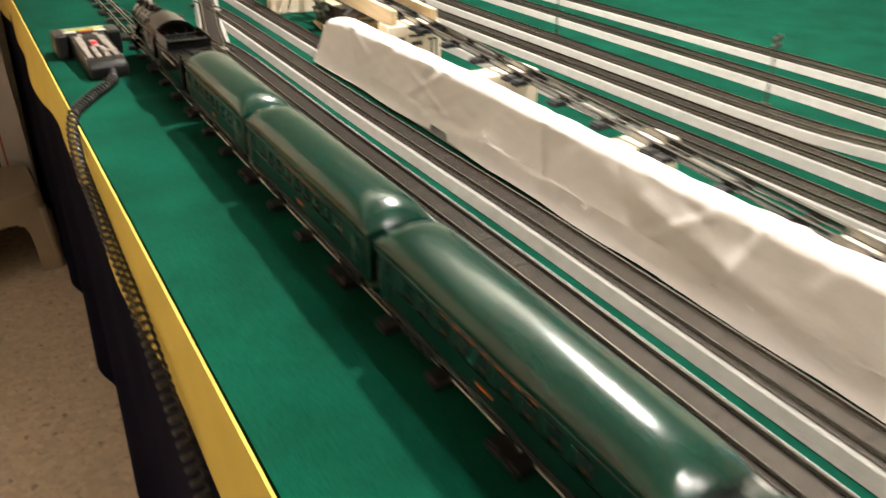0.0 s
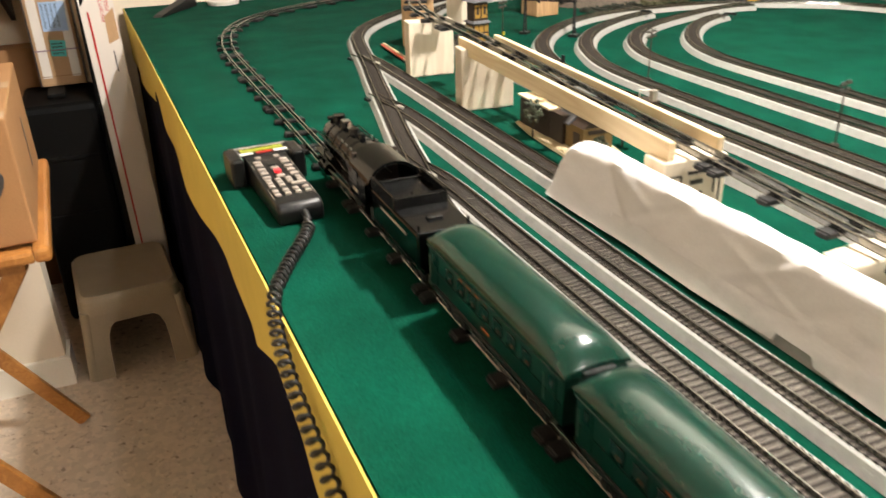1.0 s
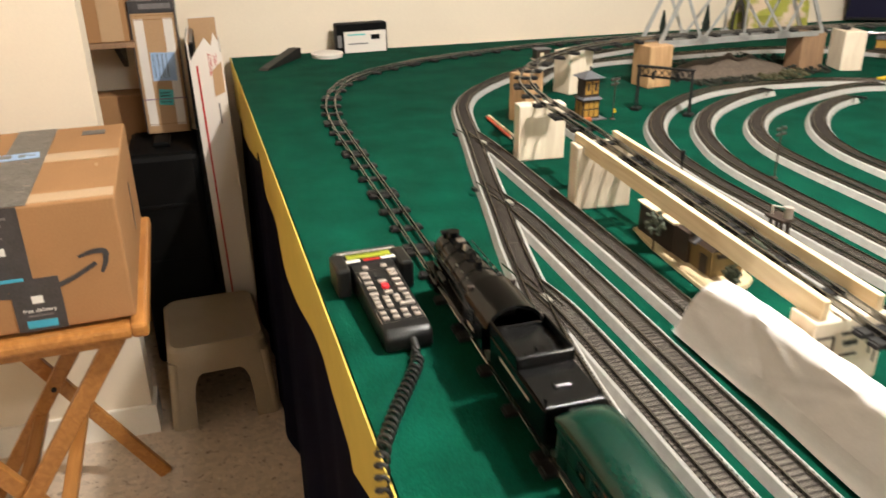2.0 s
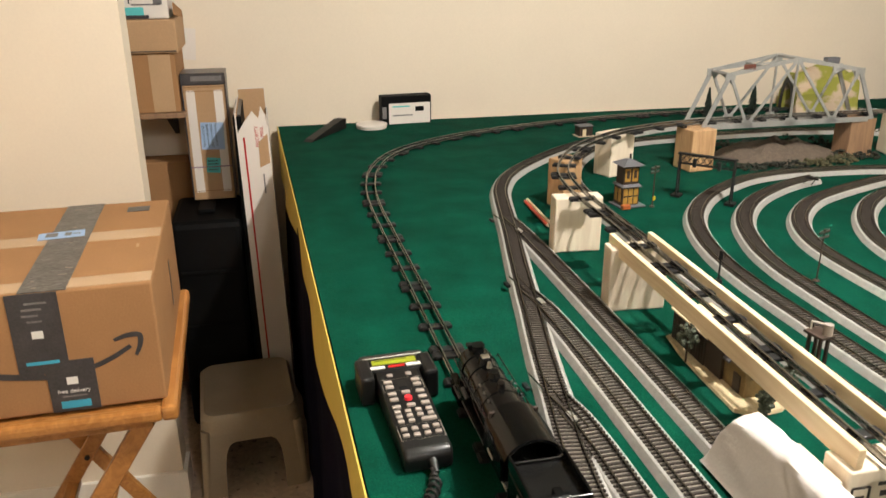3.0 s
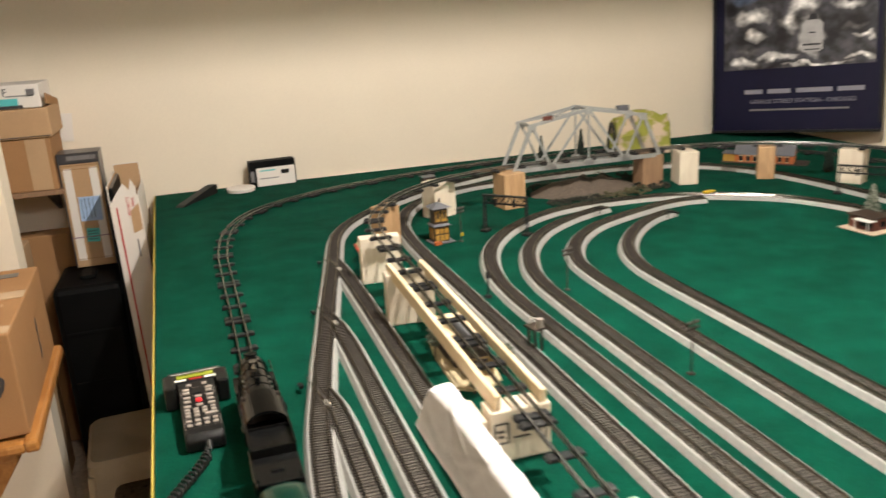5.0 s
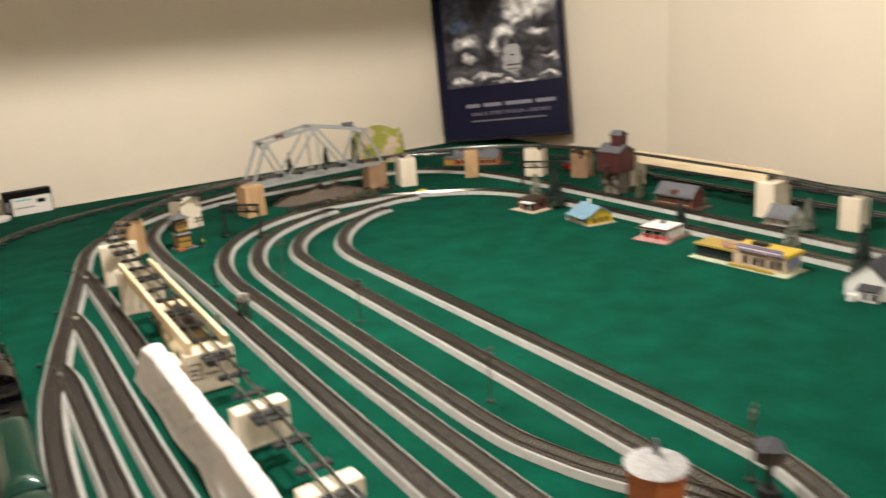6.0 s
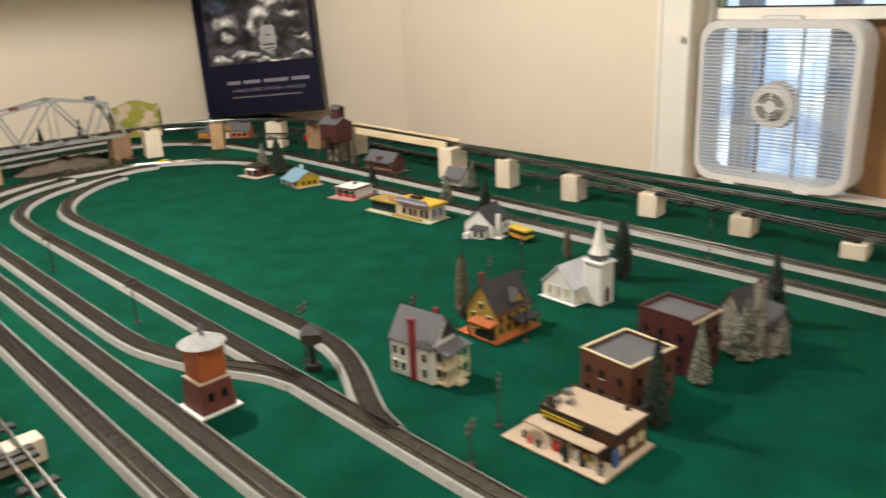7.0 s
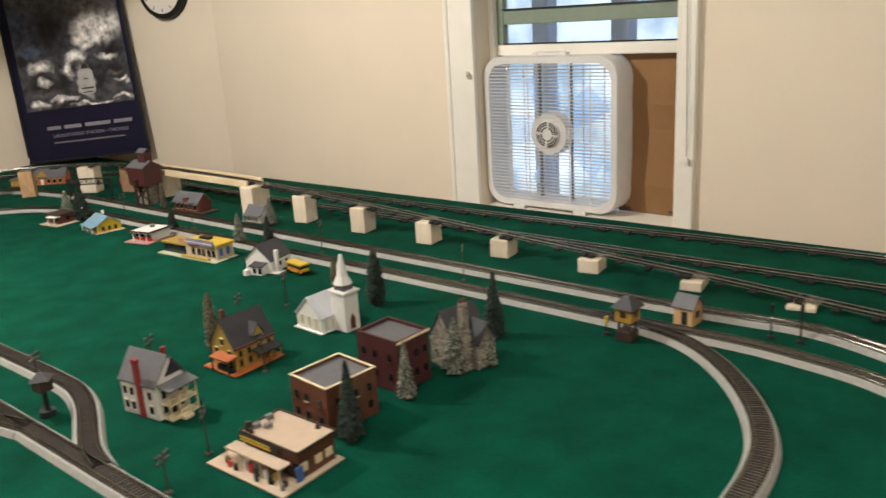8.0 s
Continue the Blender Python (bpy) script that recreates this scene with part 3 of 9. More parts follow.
def picture_print(spots, ground):
    """A printed photograph: soft tone patches with ragged edges over a mottled ground, in the board's own x and z."""
    m = bpy.data.materials.new("engine_print")
    m.use_nodes = True
    n, l = m.node_tree.nodes, m.node_tree.links
    b = n["Principled BSDF"]
    tc = n.new("ShaderNodeTexCoord")
    nz = n.new("ShaderNodeTexNoise")
    nz.inputs["Scale"].default_value, nz.inputs["Detail"].default_value = 11.0, 6
    l.new(tc.outputs["Object"], nz.inputs["Vector"])
    off = n.new("ShaderNodeVectorMath")
    off.operation = "MULTIPLY_ADD"
    off.inputs[1].default_value, off.inputs[2].default_value = (0.12, 0.0, 0.12), (-0.06, 0.0, -0.06)
    l.new(nz.outputs["Color"], off.inputs[0])
    pos = n.new("ShaderNodeVectorMath")
    pos.operation = "ADD"
    l.new(tc.outputs["Object"], pos.inputs[0])
    l.new(off.outputs[0], pos.inputs[1])
    last = None
    for cx, cz, rx, rz, col, hard in spots:
        mp = n.new("ShaderNodeMapping")
        mp.vector_type = "POINT"
        mp.inputs["Scale"].default_value = (1 / rx, 0.0, 1 / rz)
        mp.inputs["Location"].default_value = (-cx / rx, 0.0, -cz / rz)
        l.new(pos.outputs[0], mp.inputs["Vector"])
        ln = n.new("ShaderNodeVectorMath")
        ln.operation = "LENGTH"
        l.new(mp.outputs[0], ln.inputs[0])
        rg = n.new("ShaderNodeMapRange")
        rg.inputs["From Min"].default_value, rg.inputs["From Max"].default_value = 1.25, hard - 0.15
        l.new(ln.outputs["Value"], rg.inputs["Value"])
        mx = n.new("ShaderNodeMix")
        mx.data_type = "RGBA"
        l.new(rg.outputs[0], mx.inputs[0])
        mx.inputs[6].default_value = (*ground, 1)
        if last:
            l.new(last, mx.inputs[6])
        mx.inputs[7].default_value = (*col, 1)
        last = mx.outputs[2]
    fine = n.new("ShaderNodeTexNoise")
    fine.inputs["Scale"].default_value, fine.inputs["Detail"].default_value = 24.0, 6
    l.new(tc.outputs["Object"], fine.inputs["Vector"])
    rg = n.new("ShaderNodeMapRange")
    rg.inputs["From Min"].default_value, rg.inputs["From Max"].default_value = 0.35, 0.65
    rg.inputs["To Min"].default_value, rg.inputs["To Max"].default_value = 0.35, 1.55
    l.new(fine.outputs["Fac"], rg.inputs["Value"])
    hs = n.new("ShaderNodeHueSaturation")
    l.new(last, hs.inputs["Color"])
    l.new(rg.outputs[0], hs.inputs["Value"])
    l.new(hs.outputs[0], b.inputs["Base Color"])
    b.inputs["Roughness"].default_value = 0.3
    return m


PALEP, MIDP, DARKP, BLUEP = (0.70, 0.67, 0.65), (0.12, 0.115, 0.12), (0.008, 0.008, 0.013), (0.10, 0.15, 0.26)
PRINT = picture_print((
    (0.10, 0.74, 0.16, 0.12, (0.05, 0.06, 0.10), 0.4), (0.155, 0.60, 0.085, 0.028, BLUEP, 0.3), (0.29, 0.70, 0.10, 0.13, DARKP, 0.5),
    (0.57, 0.70, 0.15, 0.09, PALEP, 0.75), (0.50, 0.625, 0.08, 0.045, PALEP, 0.7), (0.60, 0.86, 0.20, 0.12, MIDP, 0.6), (0.42, 0.545, 0.07, 0.040, PALEP, 0.6), (0.36, 0.475, 0.05, 0.045, PALEP, 0.5),
    (0.64, 0.565, 0.09, 0.050, DARKP, 0.6), (0.61, 0.525, 0.065, 0.020, PALEP, 0.5), (0.63, 0.44, 0.09, 0.060, DARKP, 0.6), (0.62, 0.43, 0.05, 0.018, MIDP, 0.5),
    (0.19, 0.510, 0.075, 0.036, PALEP, 0.5), (0.09, 0.54, 0.04, 0.04, DARKP, 0.5), (0.18, 0.415, 0.09, 0.055, DARKP, 0.6), (0.19, 0.42, 0.045, 0.020, PALEP, 0.4), (0.17, 0.365, 0.05, 0.025, MIDP, 0.5), (0.305, 0.41, 0.040, 0.07, DARKP, 0.6),
    (0.45, 0.47, 0.075, 0.055, DARKP, 0.7), (0.455, 0.485, 0.045, 0.028, MIDP, 0.7), (0.455, 0.405, 0.050, 0.075, PALEP, 0.8),
    (0.53, 0.39, 0.030, 0.06, DARKP, 0.6), (0.67, 0.385, 0.05, 0.010, PALEP, 0.5),
    (0.15, 0.295, 0.065, 0.024, PALEP, 0.7), (0.31, 0.320, 0.09, 0.014, PALEP, 0.6), (0.33, 0.283, 0.18, 0.014, DARKP, 0.6), (0.48, 0.279, 0.13, 0.010, PALEP, 0.7), (0.67, 0.300, 0.06, 0.013, PALEP, 0.6)), (0.055, 0.055, 0.066))
MIDPRINT = mat("mid_grey_print", (0.17, 0.16, 0.16), 0.4, 0.35, 18.0)
DARKPRINT = mat("black_print", (0.018, 0.018, 0.022), 0.35, 0.3, 20.0)
bm = B()
cube(bm, (PW / 2 + 0.01, -0.0012, 0.60), (PW - 0.09, 0.0022, 0.66))
pic = part("picture", bm, PRINT, po, "grey photograph of a steam engine under a smoke plume")
PALEPRINT = mat("pale_engine_print", (0.40, 0.385, 0.385), 0.4, 0.35, 30.0)
bm = B()
prism(bm, [(0.408, 0.345), (0.420, 0.334), (0.490, 0.334), (0.502, 0.345), (0.500, 0.455), (0.484, 0.474), (0.428, 0.474), (0.410, 0.455)], 0.0008, pose(0, -0.0029, 0))
part("engine_nose", bm, PALEPRINT, pic, "pale rounded engine nose")
bm = B()
prism(bm, [(0.435, 0.474), (0.478, 0.474), (0.470, 0.500), (0.445, 0.500)], 0.0008, pose(0, -0.0029, 0))
part("engine_stack", bm, DARKPRINT, pic)
for x, z, w, h in ((0.455, 0.418, 0.030, 0.006), (0.455, 0.366, 0.078, 0.008), (0.455, 0.344, 0.066, 0.005)):
    box_part("engine_line", (x, -0.0036, z), (w, 0.0006, h), DARKPRINT, pic)
LM = pose(0, 0, 0, 90, 0, 0)
for x0, w in ((0.155, 0.085), (0.262, 0.105), (0.392, 0.155), (0.570, 0.11)):
    box_part("title_bar", (x0 + w / 2, -0.0005, 0.165), (w, 0.0016, 0.020), TITLEINK, po, "pale title lettering")
letters("subtitle", "LASALLE STREET STATION - CHICAGO", 0.027, TITLEINK, po, pose(0.415, 0, 0.118) @ LM, "pale subtitle lettering")
box_part("small_print", (0.40, -0.0005, 0.080), (0.44, 0.0016, 0.008), MIDPRINT, po)

# ---- tracks ----
PROF_BALLAST = [(-0.0265, 0.0), (-0.0210, 0.0098), (-0.0195, 0.0105), (0.0195, 0.0105), (0.0210, 0.0098), (0.0265, 0.0)]


def rail_profile(o, z0, h, w=0.0012, f=0.0022):
    return [(o - f, z0), (o - w, z0 + h * 0.3), (o - w, z0 + h), (o + w, z0 + h), (o + w, z0 + h * 0.3), (o + f, z0)]


def sleeper_mesh():
    """One moulded sleeper with a chamfered top and two chair pads."""
    bm = B()
    cube(bm, (0, 0, 0.0009), (0.0344, 0.0038, 0.0018), 0.0003)
    for x in (-0.0112, 0.0112):
        cube(bm, (x, 0, 0.0019), (0.0056, 0.0030, 0.0008))
    return mesh_of("sleeper", bm, SLEEPER)


SLEEPERMESH = sleeper_mesh()


def roadbed_track(pts, label, off=0.0):
    """Sectional track with a pale plastic roadbed, closely laid sleepers and two rails."""
    t = thing("roadbed_track", label, "track", group="roadbed tracks")
    path = [p + Vector((0, 0, T + off)) for p in smooth_path(pts, 0.025)]
    bm = B()
    sweep(bm, path, PROF_BALLAST)
    part("roadbed", bm, BALLAST, t, "pale grey moulded roadbed")
    bm = B()
    sweep(bm, path, [(-0.0160, 0.0103), (-0.0160, 0.0111), (0.0160, 0.0111), (0.0160, 0.0103)])
    part("track_bed", bm, BED, t, "dark brown bed between the shoulders")
    fine = smooth_path(pts, 0.0077)
    bm = B()
    single = 0
    for p, s in zip(fine, sides(fine)):
        d = Vector((-s.y, s.x, 0))
        q = p + Vector((0, 0, T + off + 0.011))
        if 1.5 < p.y < 3.1 and p.x < 0.78 and single < 300:
            single += 1
            ob = new("sleeper", SLEEPERMESH)
            ob.parent = t
            ob.matrix_basis = Matrix.Translation(q) @ Matrix.Rotation(math.atan2(s.y, s.x), 4, "Z")
            continue
        lo = [q + s * a + d * b for a, b in ((-0.0172, -0.0019), (0.0172, -0.0019), (0.0172, 0.0019), (-0.0172, 0.0019))]
        va = [bm.verts.new(v) for v in lo]
        vb = [bm.verts.new(v + Vector((0, 0, 0.0018))) for v in lo]
        bm.faces.new(vb)
        for i in range(4):
            bm.faces.new((va[i], va[(i + 1) % 4], vb[(i + 1) % 4], vb[i]))
    me = bpy.data.meshes.new("sleepers")
    bm.to_mesh(me)
    bm.free()
    me.materials.append(SLEEPER)
    tagged(part("sleepers", me, SLEEPER, t, "closely laid dark sleepers"), kind="stuff")
    for o in (-0.0112, 0.0112):
        bm = B()
        sweep(bm, path, rail_profile(o, 0.0122, 0.0040, 0.0007, 0.0014))
        part("rail", bm, RAIL, t, "nickel rail")
    return t


GREY = "pale grey roadbed track on green felt"
roadbed_track([(0.268, -1.25), (0.270, 1.5), (0.276, 1.75), (0.286, 1.90), (0.300, 2.02), (0.322, 2.14), (0.344, 2.26), (0.370, 2.385), (0.397, 2.52), (0.424, 2.65), (0.449, 2.765), (0.476, 2.90), (0.494, 2.99), (0.517, 3.085), (0.565, 3.195), (0.622, 3.275), (0.729, 3.385), (0.87, 3.50), (1.05, 3.60), (1.25, 3.68), (1.5, 3.735), (1.78, 3.76)], GREY + ", ladder main")
roadbed_track([(0.470, 2.87), (0.476, 2.79), (0.479, 2.66), (0.480, 2.45), (0.480, 2.2), (0.478, 1.8), (0.478, -1.25)], GREY + ", a ladder branch")
roadbed_track([(0.388, 2.48), (0.397, 2.42), (0.402, 2.33), (0.403, 2.2), (0.403, 2.0), (0.404, 1.7), (0.412, 1.3), (0.416, -1.25)], GREY + ", a ladder branch")
roadbed_track([(0.322, 2.14), (0.331, 2.09), (0.335, 2.02), (0.336, 1.9), (0.338, 1.6), (0.345, 1.2), (0.347, -1.25)], GREY + ", a ladder branch")
roadbed_track([(0.700, -1.25), (0.699, 1.5), (0.700, 2.2), (0.700, 2.55), (0.697, 2.80), (0.703, 2.98), (0.724, 3.14), (0.790, 3.30), (0.90, 3.43), (1.06, 3.505), (1.30, 3.53), (1.68, 3.53), (1.88, 3.46), (2.02, 3.28), (2.080, 3.02), (2.090, 2.7), (2.088, 0.9), (2.084, 0.30), (2.090, 0.12), (2.098, 0.02), (2.088, -0.06), (2.046, -0.17), (1.96, -0.33), (1.80, -0.46), (1.55, -0.50), (1.2, -0.50)], GREY + ", the outer oval")
roadbed_track([(0.797, 0.55), (0.796, 1.0), (0.792, 1.5), (0.790, 2.0), (0.786, 2.42), (0.796, 2.54), (0.826, 2.67), (0.876, 2.79), (0.965, 2.91), (1.075, 3.00), (1.17, 3.05), (1.27, 3.073), (1.40, 3.075), (1.56, 3.058), (1.72, 2.975), (1.86, 2.85), (1.937, 2.66), (1.953, 2.45), (1.956, 0.70), (1.952, 0.45), (1.945, 0.28), (1.922, 0.19), (1.881, 0.12), (1.822, 0.056), (1.752, 0.0), (1.674, -0.046), (1.597, -0.075), (1.529, -0.086), (1.40, -0.089), (1.25, -0.09), (1.08, -0.06), (0.93, 0.04), (0.84, 0.20), (0.802, 0.40), (0.797, 0.545)], GREY + ", the inner oval")
roadbed_track([(1.328, 3.013), (1.248, 2.985), (1.160, 2.938), (1.070, 2.872), (1.000, 2.795), (0.950, 2.717), (0.918, 2.642), (0.890, 2.555), (0.875, 2.46), (0.869, 2.30), (0.868, 1.80), (0.868, 1.42), (0.874, 1.33), (0.889, 1.265), (0.908, 1.20), (0.935, 1.14), (0.965, 1.085), (0.985, 1.04), (0.995, 0.99)], GREY + " ending at a stub")
roadbed_track([(1.645, 2.968), (1.575, 2.978), (1.490, 2.965), (1.395, 2.932), (1.300, 2.893), (1.215, 2.850), (1.140, 2.788), (1.080, 2.715), (1.038, 2.635), (1.014, 2.555), (1.005, 2.46), (1.002, 2.25), (1.002, 1.6), (0.999, 1.1), (0.995, 0.75), (0.992, 0.20)], GREY + ", a yard line")
roadbed_track([(1.470, 2.880), (1.400, 2.853), (1.320, 2.797), (1.254, 2.730), (1.196, 2.650), (1.158, 2.572), (1.134, 2.48), (1.127, 2.38), (1.128, 2.1), (1.129, 1.5), (1.130, 1.17), (1.124, 1.06), (1.102, 0.985), (1.072, 0.92), (1.042, 0.862), (1.018, 0.81), (1.002, 0.75)], GREY + " ending at a stub")
roadbed_track([(1.953, 0.40), (1.960, 0.25), (1.960, 0.05), (1.946, -0.05), (1.920, -0.16), (1.85, -0.27), (1.70, -0.345), (1.45, -0.37), (1.2, -0.37)], GREY + ", branch off the oval")


def turnout(x, y, turn, parent_xy):
    """The bright frog, guard rails and point motor of a switch where two roadbeds part."""
    t = thing("track_switch", "bright frog and guard rails of a track switch", "switch", (x, y, T + 0.0124), turn, group="track switches")
    bm = B()
    prism(bm, [(-0.0012, 0.0), (0.0012, 0.0), (0.0042, 0.0036), (-0.0042, 0.0036)], 0.020)
    part("frog", bm, FROG, t, "bright metal frog")
    for s in (-1, 1):
        bm = B()
        cube(bm, (s * 0.0098, -0.004, 0.0018), (0.0010, 0.046, 0.0032), 0.0003)
        part("guard_rail", bm, RAIL, t)
        bm = B()
        cube(bm, (s * 0.0060, 0.075, 0.0016), (0.0009, 0.085, 0.0030), 0.0003, pose(0, 0, 0, 0, 0, -s * 2.0))
        part("point_blade", bm, RAIL, t)
    bm = B()
    cube(bm, (parent_xy * 0.0225, 0.090, -0.0015), (0.0075, 0.016, 0.0060), 0.0012)
    part("point_motor", bm, BLACKMETAL, t, "small black point motor")
    return t


FROG = mat("bright_frog_metal", (0.62, 0.60, 0.55), 0.3, 0.15, 60.0, metal=0.8)
for x, y, a in ((0.322, 2.085, 5.5), (0.397, 2.425, 6.5), (0.468, 2.775, 8.0)):
    turnout(x, y, a, -1)


def tie_mesh():
    """A pressed-steel tie: a channel with flared ends."""
    bm = B()
    cube(bm, (0, 0, 0.0026), (0.052, 0.0150, 0.0052), 0.0012)
    for x in (-0.0175, 0.0175):
        cube(bm, (x, 0, 0.0036), (0.013, 0.0165, 0.0066), 0.0012)
    return mesh_of("tie", bm, BLACKTIE)


TIE = tie_mesh()


def sectional_track(pts, label, base=0.0):
    """Old two-rail track: widely spaced black ties and bright tubular rails. Points carry their own height."""
    t = thing("sectional_track", label, "track", group="sectional tracks")
    pts = [(*p, 0.0) if len(p) == 2 else p for p in pts]
    path = [p + Vector((0, 0, T + base)) for p in smooth_path(pts, 0.025)]
    for o in (-0.0113, 0.0113):
        bm = B()
        sweep(bm, path, [(o - 0.0018, 0.0056), (o - 0.0006, 0.0066), (o - 0.0006, 0.0110), (o - 0.0013, 0.0122), (o - 0.0009, 0.0132), (o + 0.0009, 0.0132), (o + 0.0013, 0.0122), (o + 0.0006, 0.0110), (o + 0.0006, 0.0066), (o + 0.0018, 0.0056)])
        part("rail", bm, STEELRAIL, t, "dull steel tubular rail", smooth=True)
    fine = smooth_path(pts, 0.002)
    norm, run = sides(fine), 0.0
    marks, nxt = [], 0
    spots = (0.010, 0.088, 0.166, 0.244)
    for i in range(1, len(fine)):
        run += (fine[i] - fine[i - 1]).length
        if run >= 0.254 * (nxt // 4) + spots[nxt % 4]:
            marks.append((fine[i], norm[i]))
            nxt += 1
    for p, s in marks:
        ob = new("tie", TIE)
        ob.parent = t
        ob.matrix_basis = Matrix.Translation(p + Vector((0, 0, T + base))) @ Matrix.Rotation(math.atan2(s.y, s.x), 4, "Z")
    return t


AF = "old black-tied sectional track"
sectional_track([(0.260, -1.25), (0.236, 1.0), (0.222, 1.6), (0.216, 2.1), (0.211, 2.5), (0.205, 2.83), (0.203, 3.05), (0.213, 3.20), (0.238, 3.34), (0.288, 3.472), (0.345, 3.555), (0.42, 3.625), (0.57, 3.72), (0.80, 3.805), (1.04, 3.862), (1.3, 3.90), (1.8, 3.885), (2.08, 3.80), (2.30, 3.62), (2.43, 3.38), (2.50, 3.1), (2.553, 2.7), (2.58, 2.2), (2.591, 1.63), (2.592, 1.15), (2.601, 0.76), (2.62, 0.44), (2.635, 0.1), (2.64, -1.25)], AF + " on felt along the table edge")
sectional_track([(2.50, 2.86), (2.445, 2.6), (2.425, 2.3), (2.415, 0.6), (2.418, -1.25)], AF + " on felt beside the wall line")


def rise(x, y):
    """Height of the raised line above the felt."""
    if x < 1.0:
        return max(0.0, min(0.112, 0.112 + 0.054 * (y - 2.45)))
    if y > 1.95:
        return 0.112
    return max(0.0, 0.112 + 0.0515 * (y - 1.99))


hi = [(0.590, -1.25), (0.577, 0.3), (0.571, 1.0), (0.562, 1.6), (0.553, 2.2), (0.549, 2.5), (0.554, 2.70), (0.578, 2.828), (0.628, 2.935), (0.695, 3.030), (0.77, 3.10), (0.875, 3.172), (0.98, 3.212), (1.10, 3.238), (1.30, 3.250), (1.50, 3.252), (1.66, 3.250), (1.80, 3.235), (1.93, 3.19), (2.05, 3.11), (2.15, 3.0), (2.225, 2.86), (2.262, 2.70), (2.275, 2.52), (2.265, 2.2), (2.258, 1.9), (2.256, 1.2), (2.250, 0.5), (2.246, 0.25), (2.236, 0.0), (2.21, -0.3), (2.20, -1.25)]
sectional_track([(x, y, rise(x, y)) for x, y in hi], AF + " raised on wooden blocks")


def block(x, y, h, w, d, turn, material, label, top_pads=True):
    """A sawn wooden block that carries the raised line."""
    t = thing("wooden_block", label, "block", (x, y, T), turn, group="blocks under the raised track")
    bm = B()
    cube(bm, (0, 0, h / 2), (w, d, h), 0.0025)
    part("block", bm, material, t)
    return t


STAMP = mat("worn_black_stamp", (0.05, 0.042, 0.036), 0.8, 0.5, 200.0)
PALE, TANL, BRNL = "pale pine block standing on the felt under the raised track", "tan fir block standing on the felt under the raised track", "brown fir block standing on the felt under the raised track"
for x, y, w, d, a, mt, lb in ((0.554, 2.683, 0.095, 0.036, -4, PINE, PALE), (0.550, 2.405, 0.098, 0.036, -4, PINE, PALE), (0.556, 1.855, 0.090, 0.040, 0, PINE, PALE),
        (0.564, 1.595, 0.088, 0.036, 3, PINE, PALE), (0.569, 1.335, 0.088, 0.036, 3, PINE, PALE), (0.572, 1.08, 0.088, 0.036, 3, PINE, PALE), (0.574, 0.82, 0.086, 0.036, 0, PINE, PALE), (0.577, 0.58, 0.084, 0.036, 0, PINE, PALE),
        (0.638, 2.972, 0.062, 0.050, 28, TANWOOD, TANL), (0.862, 3.205, 0.085, 0.060, 22, PINE, PALE), (1.095, 3.205, 0.075, 0.075, 8, TANWOOD, TANL),
        (1.615, 3.245, 0.075, 0.075, -4, BROWNWOOD, BRNL), (1.745, 3.225, 0.065, 0.085, -14, PINE, PALE), (2.012, 3.150, 0.055, 0.060, -35, TANWOOD, TANL),
        (2.192, 2.955, 0.075, 0.060, -60, PINE, PALE), (2.285, 2.785, 0.070, 0.055, -70, BROWNWOOD, BRNL), (2.300, 2.535, 0.085, 0.055, -5, PINE, PALE), (2.248, 1.905, 0.085, 0.060, 5, PINE, PALE),
        (2.262, 1.660, 0.060, 0.055, 8, PINE, PALE), (2.260, 1.385, 0.062, 0.055, 8, PINE, PALE), (2.258, 1.110, 0.062, 0.055, 8, PINE, PALE), (2.250, 0.833, 0.062, 0.055, 8, PINE, PALE), (2.245, 0.556, 0.064, 0.055, 8, PINE, PALE), (2.247, 0.286, 0.075, 0.050, 8, PINE, PALE), (2.238, 0.040, 0.075, 0.060, 8, PINE, PALE)):
    h = rise(x, y) if x < 1.0 or y < 2.0 else 0.112
    if x < 1.0 and y > 2.9:
        h = 0.112
    if h > 0.008:
        block(x, y, h - 0.0008, w, d, a, mt, lb)

# stamped print on the block at the sheet's end, worn and unreadable, and the narrow block beside it
stamped = next(o for o in scene.objects if o.name.startswith("wooden_block") and abs(o.location.y - 1.855) < 1e-4)
for x, z, w, h in ((-0.030, 0.060, 0.020, 0.0025), (-0.030, 0.030, 0.020, 0.0025), (-0.040, 0.045, 0.0025, 0.030), (-0.020, 0.045, 0.0025, 0.030), (-0.031, 0.048, 0.012, 0.004), (-0.031, 0.040, 0.009, 0.004),
                   (0.002, 0.062, 0.026, 0.004), (0.002, 0.050, 0.018, 0.006), (0.000, 0.036, 0.024, 0.003), (0.028, 0.055, 0.014, 0.003), (0.028, 0.044, 0.0025, 0.022), (0.036, 0.038, 0.0025, 0.034)):
    box_part("stamp_bar", (x, -0.0204, z), (w, 0.0008, h), STAMP, stamped, "dark stamped print")
block(0.497, 1.872, 0.068, 0.020, 0.070, 0, PINE, "narrow pale pine block beside the raised track")

# pine strips beside the raised track, spanning the gaps
def strip(x0, y0, x1, y1, z0, z1, hgt):
    p, q = Vector((x0, y0, z0)), Vector((x1, y1, z1))
    d = q - p
    bm = B()
    cube(bm, (0, 0, 0), (0.009, d.length, hgt), 0.0012)
    ob = whole("pine_strip", bm, BOARD, "long clear pine strip laid beside the raised rails", "strip", group="pine strips")
    ob.matrix_basis = Matrix.Translation((p + q) / 2) @ d.to_track_quat("Y", "Z").to_matrix().to_4x4()


